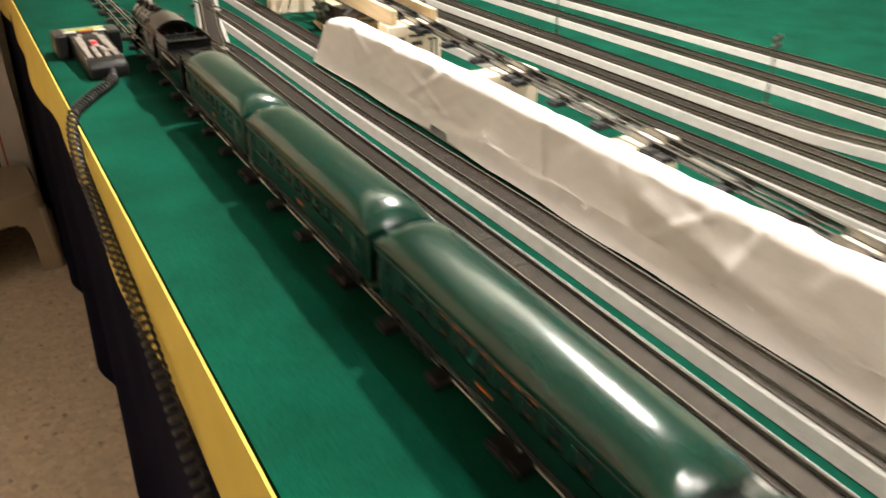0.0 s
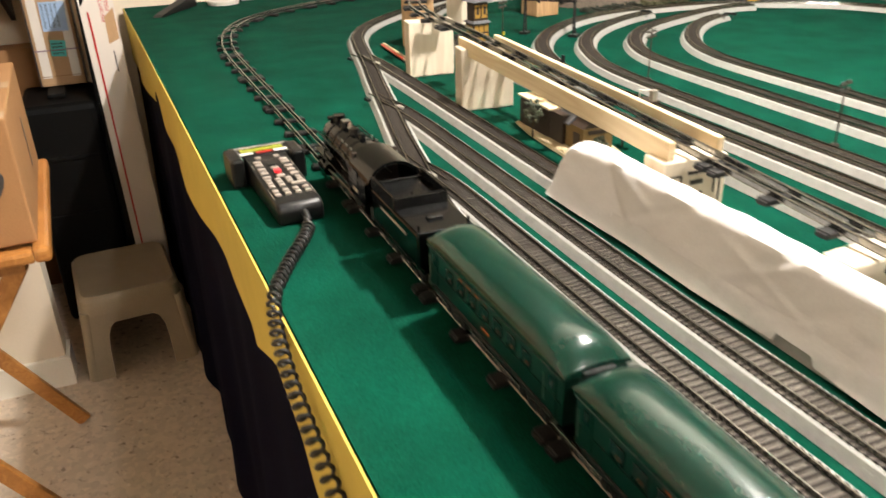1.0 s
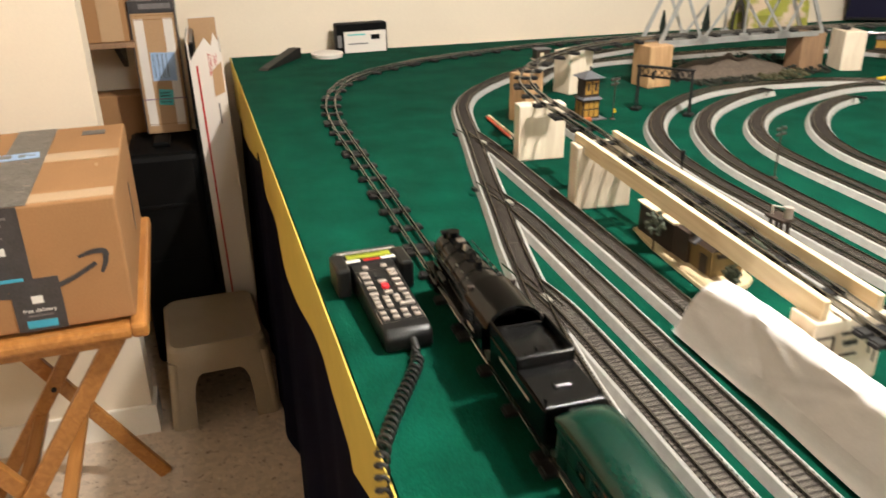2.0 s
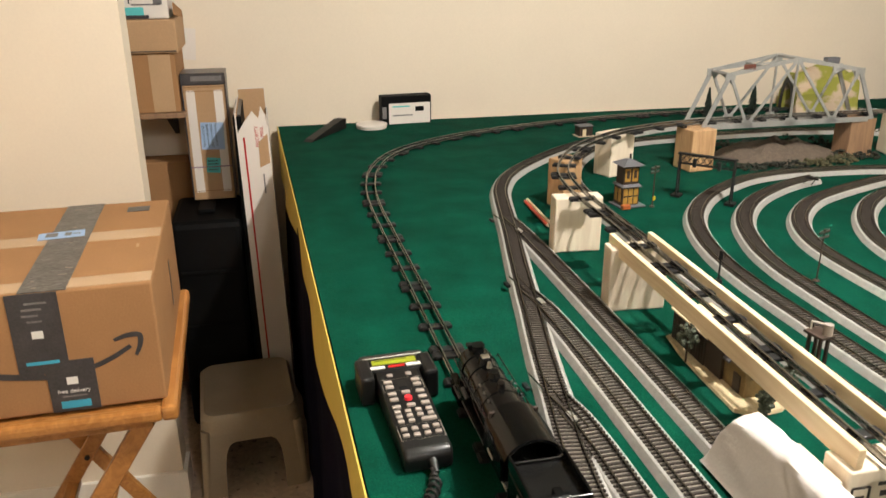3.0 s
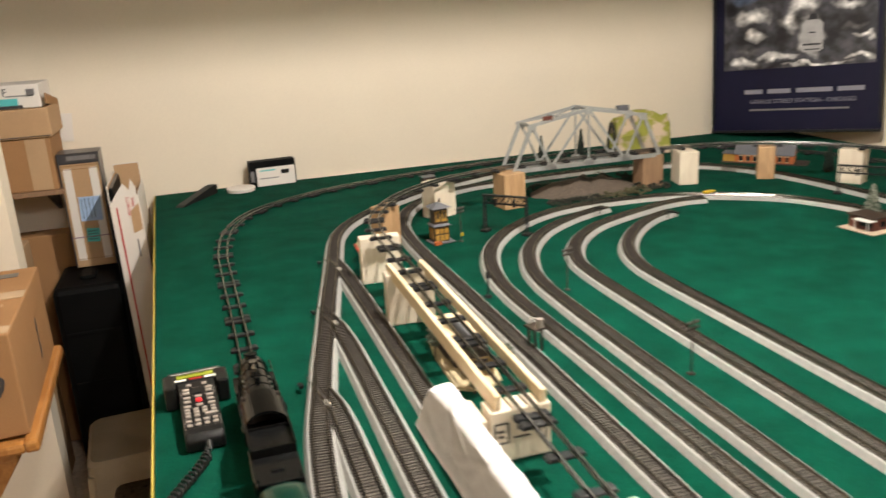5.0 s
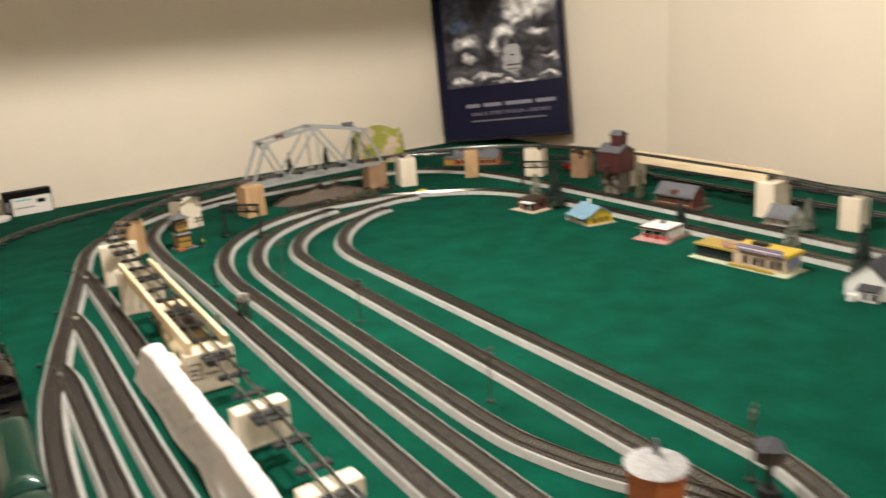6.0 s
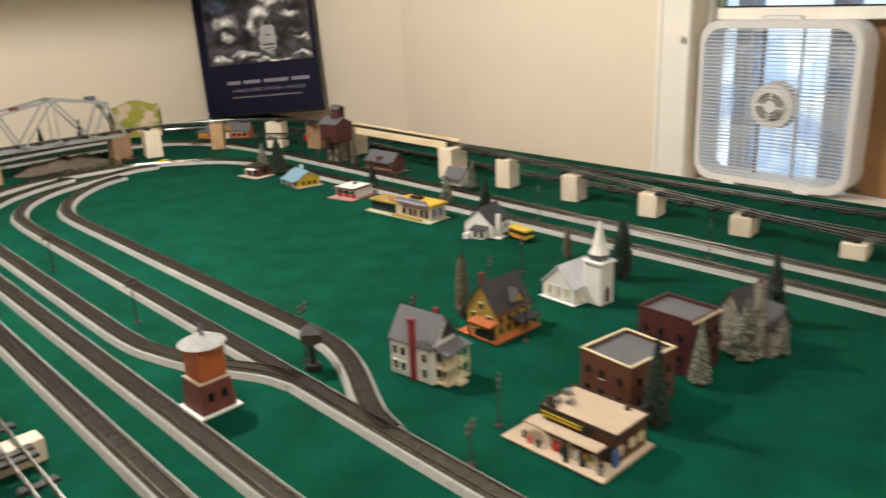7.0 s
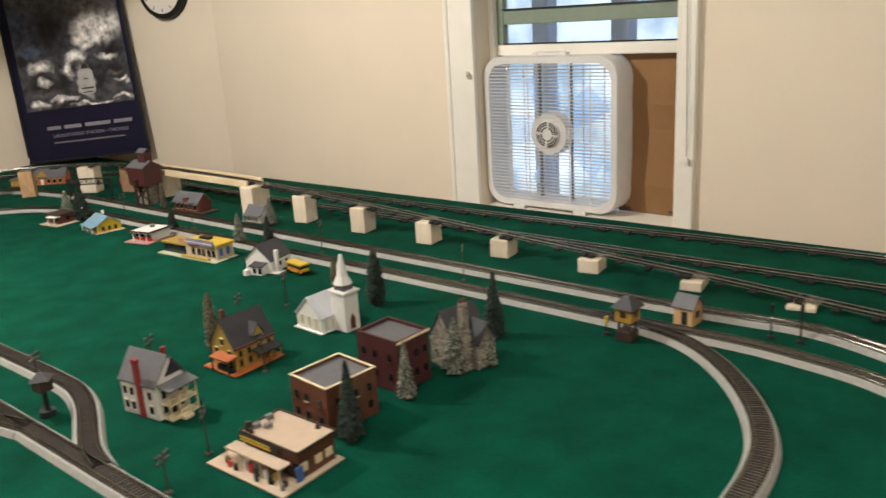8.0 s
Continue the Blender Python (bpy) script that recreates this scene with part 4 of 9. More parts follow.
for sx in (-1, 1):
    strip(0.550 + sx * 0.034, 2.43, 0.558 + sx * 0.034, 1.84, T + 0.110, T + 0.088, 0.026 if sx < 0 else 0.020)
    strip(2.276 + sx * 0.034, 2.56, 2.258 + sx * 0.034, 1.91, T + 0.114, T + 0.114, 0.024)

# ---- the train ----
RAILTOP = T + 0.0134
BRASS = mat("dull_brass_railing", (0.50, 0.38, 0.14), 0.4, 0.2, 60.0, metal=0.5)
TAILRED = mat("red_tail_lens", (0.60, 0.03, 0.012), 0.3, 0.1, emit=0.3)


def siding_x(y):
    """Where the straight of the table-edge track lies."""
    return 0.2175 + 0.0155 * (2.0 - y)


def wheel_mesh(r, w=0.005, spokes=0):
    """A flanged wheel with its axis along x."""
    bm = B()
    tube(bm, (-w / 2, 0, 0), (w / 2, 0, 0), r, r, 22)
    tube(bm, (-w / 2 - 0.0012, 0, 0), (-w / 2, 0, 0), r * 1.12, r * 1.12, 22)
    tube(bm, (w / 2, 0, 0), (w / 2 + 0.0010, 0, 0), r * 0.32, r * 0.28, 12)
    return bm


def wheel_pair(parent, y, r, material, gauge=0.0113, name="wheel"):
    for s in (-1, 1):
        bm = wheel_mesh(r)
        if s < 0:
            bmesh.ops.rotate(bm, cent=(0, 0, 0), matrix=Matrix.Rotation(math.pi, 3, "Z"), verts=bm.verts)
        part(name, bm, material, parent, smooth=True, at=pose(s * gauge, y, r + 0.0005))


def truck(parent, y, material=BLACKMETAL):
    """A four-wheel truck under a car; its wheels are its own."""
    bm = B()
    cube(bm, (0, 0, 0.0145), (0.020, 0.016, 0.007), 0.001)
    for s in (-1, 1):
        cube(bm, (s * 0.0185, 0, 0.010), (0.004, 0.046, 0.006), 0.001)
        for d in (-0.017, 0.017):
            cube(bm, (s * 0.0195, d, 0.0085), (0.005, 0.008, 0.008), 0.001)
        cube(bm, (s * 0.0195, 0, 0.0070), (0.005, 0.014, 0.006), 0.001)
    t = part("truck", bm, material, parent, at=pose(0, y, 0))
    wheel_pair(t, -0.017, 0.0082, WHEEL)
    wheel_pair(t, 0.017, 0.0082, WHEEL)
    return t


def arc(cx, cz, rx, rz, a0, a1, n):
    return [(cx + rx * math.cos(radians(a0 + (a1 - a0) * k / n)), cz + rz * math.sin(radians(a0 + (a1 - a0) * k / n))) for k in range(n + 1)]


def locomotive(y):
    t = thing("steam_locomotive", "black die-cast toy steam locomotive standing on the rails", "locomotive", (siding_x(y), y, RAILTOP), 0.9)
    # nose at local y = 0, cab towards -y
    bm = B()
    rings = ((-0.004, 0.0215), (-0.010, 0.0228), (-0.075, 0.0238), (-0.120, 0.0262), (-0.165, 0.0290))
    prev = None
    for yy, r in rings:
        ring = [bm.verts.new((r * math.cos(a), yy, 0.054 + r * math.sin(a))) for a in [2 * math.pi * k / 28 for k in range(28)]]
        if prev:
            for k in range(28):
                bm.faces.new((prev[k], prev[(k + 1) % 28], ring[(k + 1) % 28], ring[k]))
        else:
            bm.faces.new(ring[::-1])
        prev = ring
    bm.faces.new(prev)
    part("boiler", bm, LOCO, t, smooth=True)
    for yy, r in ((-0.030, 0.0240), (-0.060, 0.0245), (-0.092, 0.0256), (-0.125, 0.0274)):
        bm = B()
        tube(bm, (0, yy - 0.0012, 0.054), (0, yy + 0.0012, 0.054), r, r, 28)
        part("boiler_band", bm, LOCO, t, smooth=True)
    bm = B()
    tube(bm, (0, 0.004, 0.054), (0, -0.004, 0.054), 0.0150, 0.0205, 26)
    part("smokebox_front", bm, LOCO, t, smooth=True)
    bm = B()
    tube(bm, (0, 0.008, 0.062), (0, 0.002, 0.062), 0.0055, 0.0060, 16)
    part("headlamp", bm, WHEEL, t, "small bright headlamp", smooth=True)
    bm = B()
    cube(bm, (0, -0.004, 0.0772), (0.022, 0.009, 0.0045), 0.0014)
    part("feedwater_heater", bm, DECK, t, "cylinder across the smokebox top")
    for nm, yy, r0, r1, z0, z1 in (("smokestack", -0.020, 0.0075, 0.0080, 0.074, 0.0850), ("sand_dome", -0.052, 0.0095, 0.0070, 0.074, 0.0840), ("steam_dome", -0.088, 0.0090, 0.0060, 0.076, 0.0850), ("whistle_dome", -0.118, 0.0055, 0.0040, 0.078, 0.0865)):
        bm = B()
        tube(bm, (0, yy, z0), (0, yy, z1), r0, r1, 18)
        part(nm, bm, LOCO, t, smooth=True)
    bm = B()
    cube(bm, (0, -0.052, 0.0853), (0.010, 0.010, 0.002), 0.0006)
    part("bright_cap", bm, WHEEL, t, "bright cap on the dome")
    for s in (-1, 1):
        box_part("running_board", (s * 0.0275, -0.085, 0.0395), (0.010, 0.160, 0.0025), DECK, t, bev=0.0006)
        bm = B()
        for k in range(6):
            tube(bm, (s * 0.0250, -0.015 - 0.024 * k, 0.0640), (s * 0.0285, -0.015 - 0.024 * k, 0.0640), 0.0008, seg=6)
        tube(bm, (s * 0.0285, -0.010, 0.0640), (s * 0.0285, -0.160, 0.0640), 0.0008, seg=6)
        part("handrail", bm, DECK, t)
        bm = B()
        tube(bm, (s * 0.022, -0.004, 0.016), (s * 0.022, -0.036, 0.016), 0.0085, 0.0085, 16)
        part("cylinder", bm, LOCO, t, smooth=True)
        bm = B()
        cube(bm, (s * 0.0225, -0.098, 0.0165), (0.0018, 0.104, 0.0036), 0.0005)
        part("side_rod", bm, WHEEL, t, "bright side rod")
        bm = B()
        tube(bm, (s * 0.024, -0.034, 0.017), (s * 0.024, -0.098, 0.018), 0.0012, seg=8)
        part("main_rod", bm, WHEEL, t, "bright main rod")
        bm = B()
        cube(bm, (s * 0.022, -0.070, 0.034), (0.006, 0.020, 0.008), 0.001)
        cube(bm, (s * 0.022, -0.110, 0.0335), (0.006, 0.016, 0.007), 0.001)
        part("air_tank", bm, LOCO, t)
    for s in (-1, 1):
        bm = B()
        tube(bm, (s * 0.0235, -0.020, 0.0480), (s * 0.0270, -0.150, 0.0480), 0.0011, seg=8)
        part("feed_pipe", bm, DECK, t, smooth=True)
        bm = B()
        tube(bm, (s * 0.0150, -0.070, 0.0725), (s * 0.0255, -0.070, 0.0500), 0.0009, seg=8)
        part("sand_pipe", bm, DECK, t, smooth=True)
        bm = B()
        tube(bm, (s * 0.0285, -0.058, 0.0470), (s * 0.0285, -0.084, 0.0470), 0.0044, seg=14)
        part("air_pump", bm, LOCO, t, smooth=True)
        box_part("step_board", (s * 0.0270, -0.006, 0.0280), (0.010, 0.010, 0.0016), DECK, t, bev=0.0004)
        for k in range(3):
            bm = B()
            tube(bm, (s * 0.0190, -0.098 - 0.018 * k, 0.0735), (s * 0.0200, -0.098 - 0.018 * k, 0.0760), 0.0012, seg=8)
            part("washout_plug", bm, WHEEL, t, "small bright plug")
    bm = B()
    tube(bm, (0.0, -0.070, 0.0800), (0.0, -0.070, 0.0870), 0.0034, 0.0022, 14)
    part("bell", bm, WHEEL, t, "small bright bell", smooth=True)
    for yy in (-0.062, -0.098, -0.134):
        wheel_pair(t, yy, 0.0175, WHEEL, 0.0135, "driving_wheel")
    for yy in (-0.012, -0.032):
        wheel_pair(t, yy, 0.0085, WHEEL, 0.0120, "leading_wheel")
    wheel_pair(t, -0.190, 0.0100, WHEEL, 0.0120, "trailing_wheel")
    bm = B()
    cube(bm, (0, -0.105, 0.030), (0.022, 0.205, 0.016), 0.001)
    part("chassis", bm, LOCO, t)
    bm = B()
    prism(bm, [(-0.026, 0.006), (0.026, 0.006), (0.022, 0.020), (-0.022, 0.020)], 0.010, pose(0, 0.010, 0))
    cube(bm, (0, 0.004, 0.022), (0.054, 0.012, 0.005), 0.001)
    part("pilot", bm, LOCO, t, "sloping pilot beam")
    # cab: open-backed shell
    bm = B()
    prof = [(-0.032, 0.034)] + [(-0.032, 0.060)] + arc(0, 0.060, 0.032, 0.027, 180, 0, 14)[1:] + [(0.032, 0.034)]
    inner = [(-0.029, 0.034)] + [(-0.029, 0.059)] + arc(0, 0.059, 0.029, 0.0245, 180, 0, 14)[1:] + [(0.029, 0.034)]
    for yy0, yy1 in ((-0.160, -0.222),):
        o0 = [bm.verts.new((x, yy0, z)) for x, z in prof]
        o1 = [bm.verts.new((x, yy1 - (0.012 if z > 0.062 else 0.0), z)) for x, z in prof]
        i0 = [bm.verts.new((x, yy0, z)) for x, z in inner]
        i1 = [bm.verts.new((x, yy1 - (0.012 if z > 0.062 else 0.0), z)) for x, z in inner]
        n = len(prof)
        for k in range(n - 1):
            bm.faces.new((o0[k], o0[k + 1], o1[k + 1], o1[k]))
            bm.faces.new((i0[k + 1], i0[k], i1[k], i1[k + 1]))
            bm.faces.new((o1[k], o1[k + 1], i1[k + 1], i1[k]))
            bm.faces.new((o0[k + 1], o0[k], i0[k], i0[k + 1]))
    part("cab", bm, LOCO, t, "open-backed cab with a curved roof", smooth=True)
    bm = B()
    cube(bm, (0, -0.164, 0.058), (0.056, 0.004, 0.044), 0.001)
    part("backhead", bm, BROWNPL, t, "dark red-brown boiler backhead in the cab")
    box_part("fire_glow", (-0.012, -0.168, 0.062), (0.009, 0.003, 0.010), RED, t, "red detail on the backhead", 0.001)
    bm = B()
    for x, z in ((-0.004, 0.058), (0.006, 0.064), (0.012, 0.056)):
        tube(bm, (x, -0.166, z), (x + 0.003, -0.178, z - 0.002), 0.0010, seg=8)
    part("cab_pipe", bm, WHEEL, t, "bright pipes in the cab")
    box_part("cab_floor", (0, -0.192, 0.0345), (0.060, 0.062, 0.003), LOCO, t)
    for s in (-1, 1):
        box_part("cab_window", (s * 0.0322, -0.186, 0.058), (0.0010, 0.020, 0.016), DARKGLASS, t)
        box_part("cab_number", (s * 0.0323, -0.186, 0.043), (0.0010, 0.018, 0.004), KEY, t, "pale plain bar under the cab window")
    box_part("drawbar", (0, -0.236, 0.012), (0.005, 0.030, 0.003), LOCO, t)
    return t


def tender(y):
    t = thing("tender", "black toy locomotive tender with a coal space and worn deck", "tender", (siding_x(y), y, RAILTOP), 0.9)
    L = 0.142
    box_part("frame", (0, -L / 2, 0.0225), (0.050, L, 0.006), LOCO, t, bev=0.001)
    bm = B()
    cube(bm, (0, -L / 2, 0.044), (0.060, L - 0.004, 0.037), 0.0025)
    body = part("body", bm, LOCO, t)
    # raised rim round the coal space at the front
    bm = B()
    for s in (-1, 1):
        cube(bm, (s * 0.0285, -0.038, 0.0700), (0.0030, 0.070, 0.015), 0.001)
    cube(bm, (0, -0.073, 0.0690), (0.060, 0.0030, 0.013), 0.001)
    cube(bm, (0, -0.004, 0.0660), (0.060, 0.0030, 0.007), 0.001)
    part("coal_bunker", bm, LOCO, t, "raised rim round the empty coal space")
    bm = B()
    cube(bm, (0, -0.038, 0.0640), (0.054, 0.066, 0.0020))
    part("bunker_floor", bm, DECK, t, "worn grey-black sloping floor", at=pose(0, 0, 0.001))
    bm = B()
    cube(bm, (-0.003, -0.067, 0.0700), (0.030, 0.007, 0.007), 0.0015)
    cube(bm, (0.002, -0.059, 0.0690), (0.010, 0.014, 0.006), 0.0015)
    part("stoker", bm, LOCO, t)
    box_part("deck", (0, -0.108, 0.0632), (0.057, 0.064, 0.0018), DECK, t, "worn grey-black deck", 0.0006)
    box_part("water_hatch", (0, -0.110, 0.0655), (0.016, 0.010, 0.003), DECK, t, bev=0.001)
    for s in (-1, 1):
        bm = B()
        tube(bm, (s * 0.026, -0.134, 0.063), (s * 0.026, -0.134, 0.070), 0.0014, seg=8)
        part("corner_post", bm, LOCO, t)
        box_part("side_line", (s * 0.0303, -L / 2, 0.052), (0.0006, 0.075, 0.003), KEY, t, "pale plain lettering bar")
        box_part("side_sill", (s * 0.0290, -L / 2, 0.0265), (0.004, L - 0.01, 0.003), DECK, t)
    bm = B()
    for k in range(5):
        tube(bm, (-0.007, -L - 0.001, 0.028 + 0.008 * k), (0.007, -L - 0.001, 0.028 + 0.008 * k), 0.0007, seg=6)
    part("ladder", bm, BLACKMETAL, t)
    truck(t, -0.033)
    truck(t, -0.109)
    box_part("coupler", (0, -L - 0.006, 0.011), (0.006, 0.018, 0.006), BLACKMETAL, t, bev=0.001)
    return t


def coach(y, L=0.298, panes=9):
    t = thing("passenger_car", "glossy dark green toy passenger car on the rails", "train car", (siding_x(y), y, RAILTOP), 0.9, group="passenger cars")
    bm = B()
    cube(bm, (0, -L / 2, 0.0435), (0.0524, L - 0.006, 0.043), 0.0018)
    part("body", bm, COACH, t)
    # roof: a vault with rounded ends
    bm = B()
    rows = []
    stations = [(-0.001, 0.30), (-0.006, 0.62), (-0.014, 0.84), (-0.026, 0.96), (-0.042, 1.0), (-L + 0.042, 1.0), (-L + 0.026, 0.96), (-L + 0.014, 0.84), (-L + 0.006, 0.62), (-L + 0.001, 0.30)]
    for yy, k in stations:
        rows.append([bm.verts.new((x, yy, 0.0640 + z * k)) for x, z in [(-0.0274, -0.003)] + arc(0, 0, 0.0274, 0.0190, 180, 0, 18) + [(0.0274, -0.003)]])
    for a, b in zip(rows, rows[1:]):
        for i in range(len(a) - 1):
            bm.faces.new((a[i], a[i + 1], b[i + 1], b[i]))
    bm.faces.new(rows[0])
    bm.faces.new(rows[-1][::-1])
    # roof takes the lightened copy of the side green
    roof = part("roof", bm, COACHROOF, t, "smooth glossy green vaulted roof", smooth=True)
    for s in (-1, 1):
        bm = B()
        cube(bm, (s * 0.0278, -L / 2, 0.0618), (0.0014, L - 0.008, 0.0016), 0.0004)
        part("roof_rib", bm, COACH, roof)
        bm = B()
        cube(bm, (s * 0.0267, -L / 2, 0.0405), (0.0012, L - 0.012, 0.0014))
        part("belt_rail", bm, COACH, t)
        bm = B()
        cube(bm, (s * 0.0257, -L / 2, 0.0235), (0.004, L - 0.030, 0.004), 0.001)
        part("side_sill", bm, BLACKMETAL, t)
        for k in range(panes):
            wp = box_part("window", (s * 0.0265, -0.052 - 0.0235 * k, 0.0500), (0.0010, 0.0150, 0.0105), DARKGLASS, t, bev=0.0003)
            # small brown mark on each pane, painted for its warm glow
            box_part("seat_back", (s * 0.0271, -0.052 - 0.0235 * k - 0.002, 0.0468), (0.0004, 0.0060, 0.0035), LITPANE, wp, "brown mark painted as the lit pane's glow")
            box_part("window_sill", (s * 0.0271, -0.052 - 0.0235 * k, 0.0440), (0.0010, 0.0160, 0.0010), COACHROOF, wp)
        for yy in (-0.018, -L + 0.018):
            d = box_part("door", (s * 0.0265, yy, 0.0440), (0.0010, 0.013, 0.034), COACH, t, bev=0.0003)
            box_part("door_pane", (s * 0.0271, yy, 0.0520), (0.0006, 0.0070, 0.0100), DARKGLASS, d)
            bm = B()
            tube(bm, (s * 0.0280, yy + 0.0085, 0.032), (s * 0.0280, yy + 0.0085, 0.054), 0.0005, seg=6)
            part("grab_rail", bm, WHEEL, t, "thin bright grab rail")
        for k in range(7 if panes > 8 else 4):
            box_part("name_bar", (s * 0.0265, -L / 2 + 0.048 - 0.016 * k, 0.0588), (0.0008, 0.0085 if k % 3 else 0.0050, 0.0024), GILT, t, "small orange lettering bar")
        box_part("number_bar", (s * 0.0265, -L / 2, 0.0330), (0.0008, 0.014, 0.0026), GILT, t, "small orange plain bar")
    for yy in (0.0005, -L + 0.0025):
        box_part("diaphragm", (0, yy - 0.001, 0.046), (0.026, 0.007, 0.040), BLACKMETAL, t, bev=0.001)
    bm = B()
    cube(bm, (0, -L / 2, 0.0185), (0.020, 0.060, 0.008), 0.001)
    cube(bm, (0.012, -L / 2 + 0.05, 0.0180), (0.014, 0.024, 0.009), 0.001)
    cube(bm, (-0.012, -L / 2 - 0.05, 0.0180), (0.014, 0.024, 0.009), 0.001)
    part("underframe", bm, BLACKMETAL, t)
    truck(t, -0.052)
    truck(t, -L + 0.052)
    return t


NOSE = 2.16
locomotive(NOSE)
tender(NOSE - 0.238)
coach(NOSE - 0.394, 0.248, 7)
middle = coach(NOSE - 0.652)
for k in range(1, 3):
    y = NOSE - 0.652 - 0.3085 * k
    last = copy_thing(middle, pose(siding_x(y), y, RAILTOP, 0, 0, 0.9))

# rear platform of the last car: a brass railing, a drumhead and red tail lamps
L = 0.298
for s in (-1, 1):
    bm = B()
    tube(bm, (s * 0.0205, -L - 0.0015, 0.0600), (s * 0.0205, -L - 0.0060, 0.0600), 0.0034, 0.0034, 14)
    part("tail_lamp", bm, TAILRED, last, "small glowing red tail lamp", smooth=True)
    bm = B()
    cube(bm, (s * 0.0250, -L - 0.0090, 0.0330), (0.0016, 0.0150, 0.0200), 0.0004)
    part("platform_side", bm, BRASS, last, "brass platform railing")
bm = B()
cube(bm, (0, -L - 0.0160, 0.0330), (0.0516, 0.0016, 0.0200), 0.0005)
for k in range(9):
    tube(bm, (-0.0232 + 0.0058 * k, -L - 0.0172, 0.0235), (-0.0232 + 0.0058 * k, -L - 0.0172, 0.0425), 0.0007, seg=6)
part("platform_railing", bm, BRASS, last, "brass platform railing")
bm = B()
tube(bm, (0, -L - 0.0170, 0.0340), (0, -L - 0.0195, 0.0340), 0.0085, 0.0085, 20)
part("drumhead", bm, CREAMPL, last, "round pale tail sign", smooth=True)
box_part("platform_floor", (0, -L - 0.0080, 0.0225), (0.050, 0.0165, 0.0024), BLACKMETAL, last)
box_part("end_window", (0, -L - 0.0005, 0.0520), (0.030, 0.0060, 0.0150), DARKGLASS, last)
tagged(last, "glossy green toy observation car with a brass rear platform")

# ---- covered stock: a white sheet draped along a siding ----
rng = np.random.default_rng(11)
NC = 150
CR_Y, CR_S, CR_A = rng.uniform(-0.6, 2.0, NC), rng.uniform(0.0, 0.22, NC), rng.uniform(0.15, 1.3, NC) * rng.choice((-1, 1), NC)
CR_L, CR_W, CR_H = rng.uniform(0.05, 0.26, NC), rng.uniform(0.006, 0.024, NC), rng.uniform(-0.0032, 0.0038, NC)


def crumple(y, s):
    """Sharp creases at all angles in the sheet's own plane: y along it, s round it, both in metres."""
    dy, ds = y - CR_Y, s - CR_S
    u, v = dy * np.cos(CR_A) + ds * np.sin(CR_A), -dy * np.sin(CR_A) + ds * np.cos(CR_A)
    return float(np.sum(CR_H * np.maximum(0, 1 - np.abs(v) / CR_W) * np.maximum(0, 1 - (u / CR_L) ** 2)))


bm = B()
path_n, prof_n = 640, 52
rows = []
for i in range(path_n + 1):
    y = 1.952 - 2.55 * i / path_n
    r = []
    sway = noise.noise(Vector((y * 3.1, 2.0, 0.0)))
    hem = 0.014 * noise.noise(Vector((y * 6, 5.0, 0.0)))
    for k in range(prof_n + 1):
        u = k / prof_n
        if u < 0.42:
            f = u / 0.42
            x, z = 0.4455 + hem * (1 - f) * 0.5 + 0.0200 * f ** 0.8, 0.002 + 0.072 * f
            nx, nzz = -1.0, 0.15
        elif u < 0.58:
            f = (u - 0.42) / 0.16
            x, z = 0.4655 + 0.029 * f, 0.074 + 0.0065 * math.sin(math.pi * f)
            nx, nzz = (f - 0.5) * 1.4, 1.0
        else:
            f = (u - 0.58) / 0.42
            x, z = 0.4945 + 0.0160 * f ** 1.2, 0.074 - 0.070 * f
            nx, nzz = 1.0, 0.15
        top = min(1.0, abs(u - 0.5) / 0.14)
        c = crumple(y, u * 0.22) * min(1.0, 6 * u, 6 * (1 - u)) * (0.12 + 0.88 * top)
        w = 0.0024 * noise.noise(Vector((y * 8, u * 2.6, 1.5))) + 0.0014 * abs(noise.noise(Vector((y * 24, u * 9, 3.0))))
        end = max(0.0, 1 - i / 21.0)
        x += nx * (c + w) + 0.004 * sway - 0.006 * end * (1 if u < 0.5 else -0.4)
        z = max(0.0012, z + nzz * (c + 0.7 * w) + 0.0012 * noise.noise(Vector((y * 4.0, 0, 7))) * (0 if k in (0, prof_n) else 1) - 0.010 * end * end * (z / 0.09))
        yy = y + (0.030 * (1 - z / 0.095) + 0.008 * noise.noise(Vector((u * 6, 1, 1)))) * end
        on_track = 0.0106 if 0.45 < x < 0.506 and z < 0.02 else 0.002
        r.append(bm.verts.new((x, yy, T + on_track + z)))
    rows.append(r)
for a, b in zip(rows, rows[1:]):
    for k in range(prof_n):
        bm.faces.new((a[k], a[k + 1], b[k + 1], b[k]))
cap = bm.verts.new((0.474, 1.962, T + 0.030))
for k in range(prof_n):
    bm.faces.new((rows[0][k + 1], rows[0][k], cap))
whole("white_sheet", bm, PAPER, "crumpled white sheet draped over a row of stored cars", "cloth", smooth=True)

# ---- handset with its coiled cord ----
hs = thing("throttle_handset", "black hand controller with rubber keys and a green display", "controller", (0.1265, 2.142, T), 3.0)
bm = B()
prof = [(-0.108, 0.0), (0.116, 0.0), (0.116, 0.037), (0.075, 0.036), (-0.100, 0.027), (-0.108, 0.020)]
prism(bm, [(x, z) for x, z in prof], 0.058, pose(0, 0, 0, 0, 0, 90))
bmesh.ops.bevel(bm, geom=list(bm.edges), offset=0.005, segments=3, affect="EDGES", profile=0.5)
part("body", bm, HANDSET, hs, smooth=True)
bm = B()
cube(bm, (0, 0.093, 0.0195), (0.090, 0.050, 0.036), 0.005)
part("head", bm, HANDSET, hs, "wider head of the controller", smooth=True)
for s in (-1, 1):
    box_part("side_grip", (s * 0.0425, 0.074, 0.0205), (0.019, 0.056, 0.040), HANDSET, hs, bev=0.004)
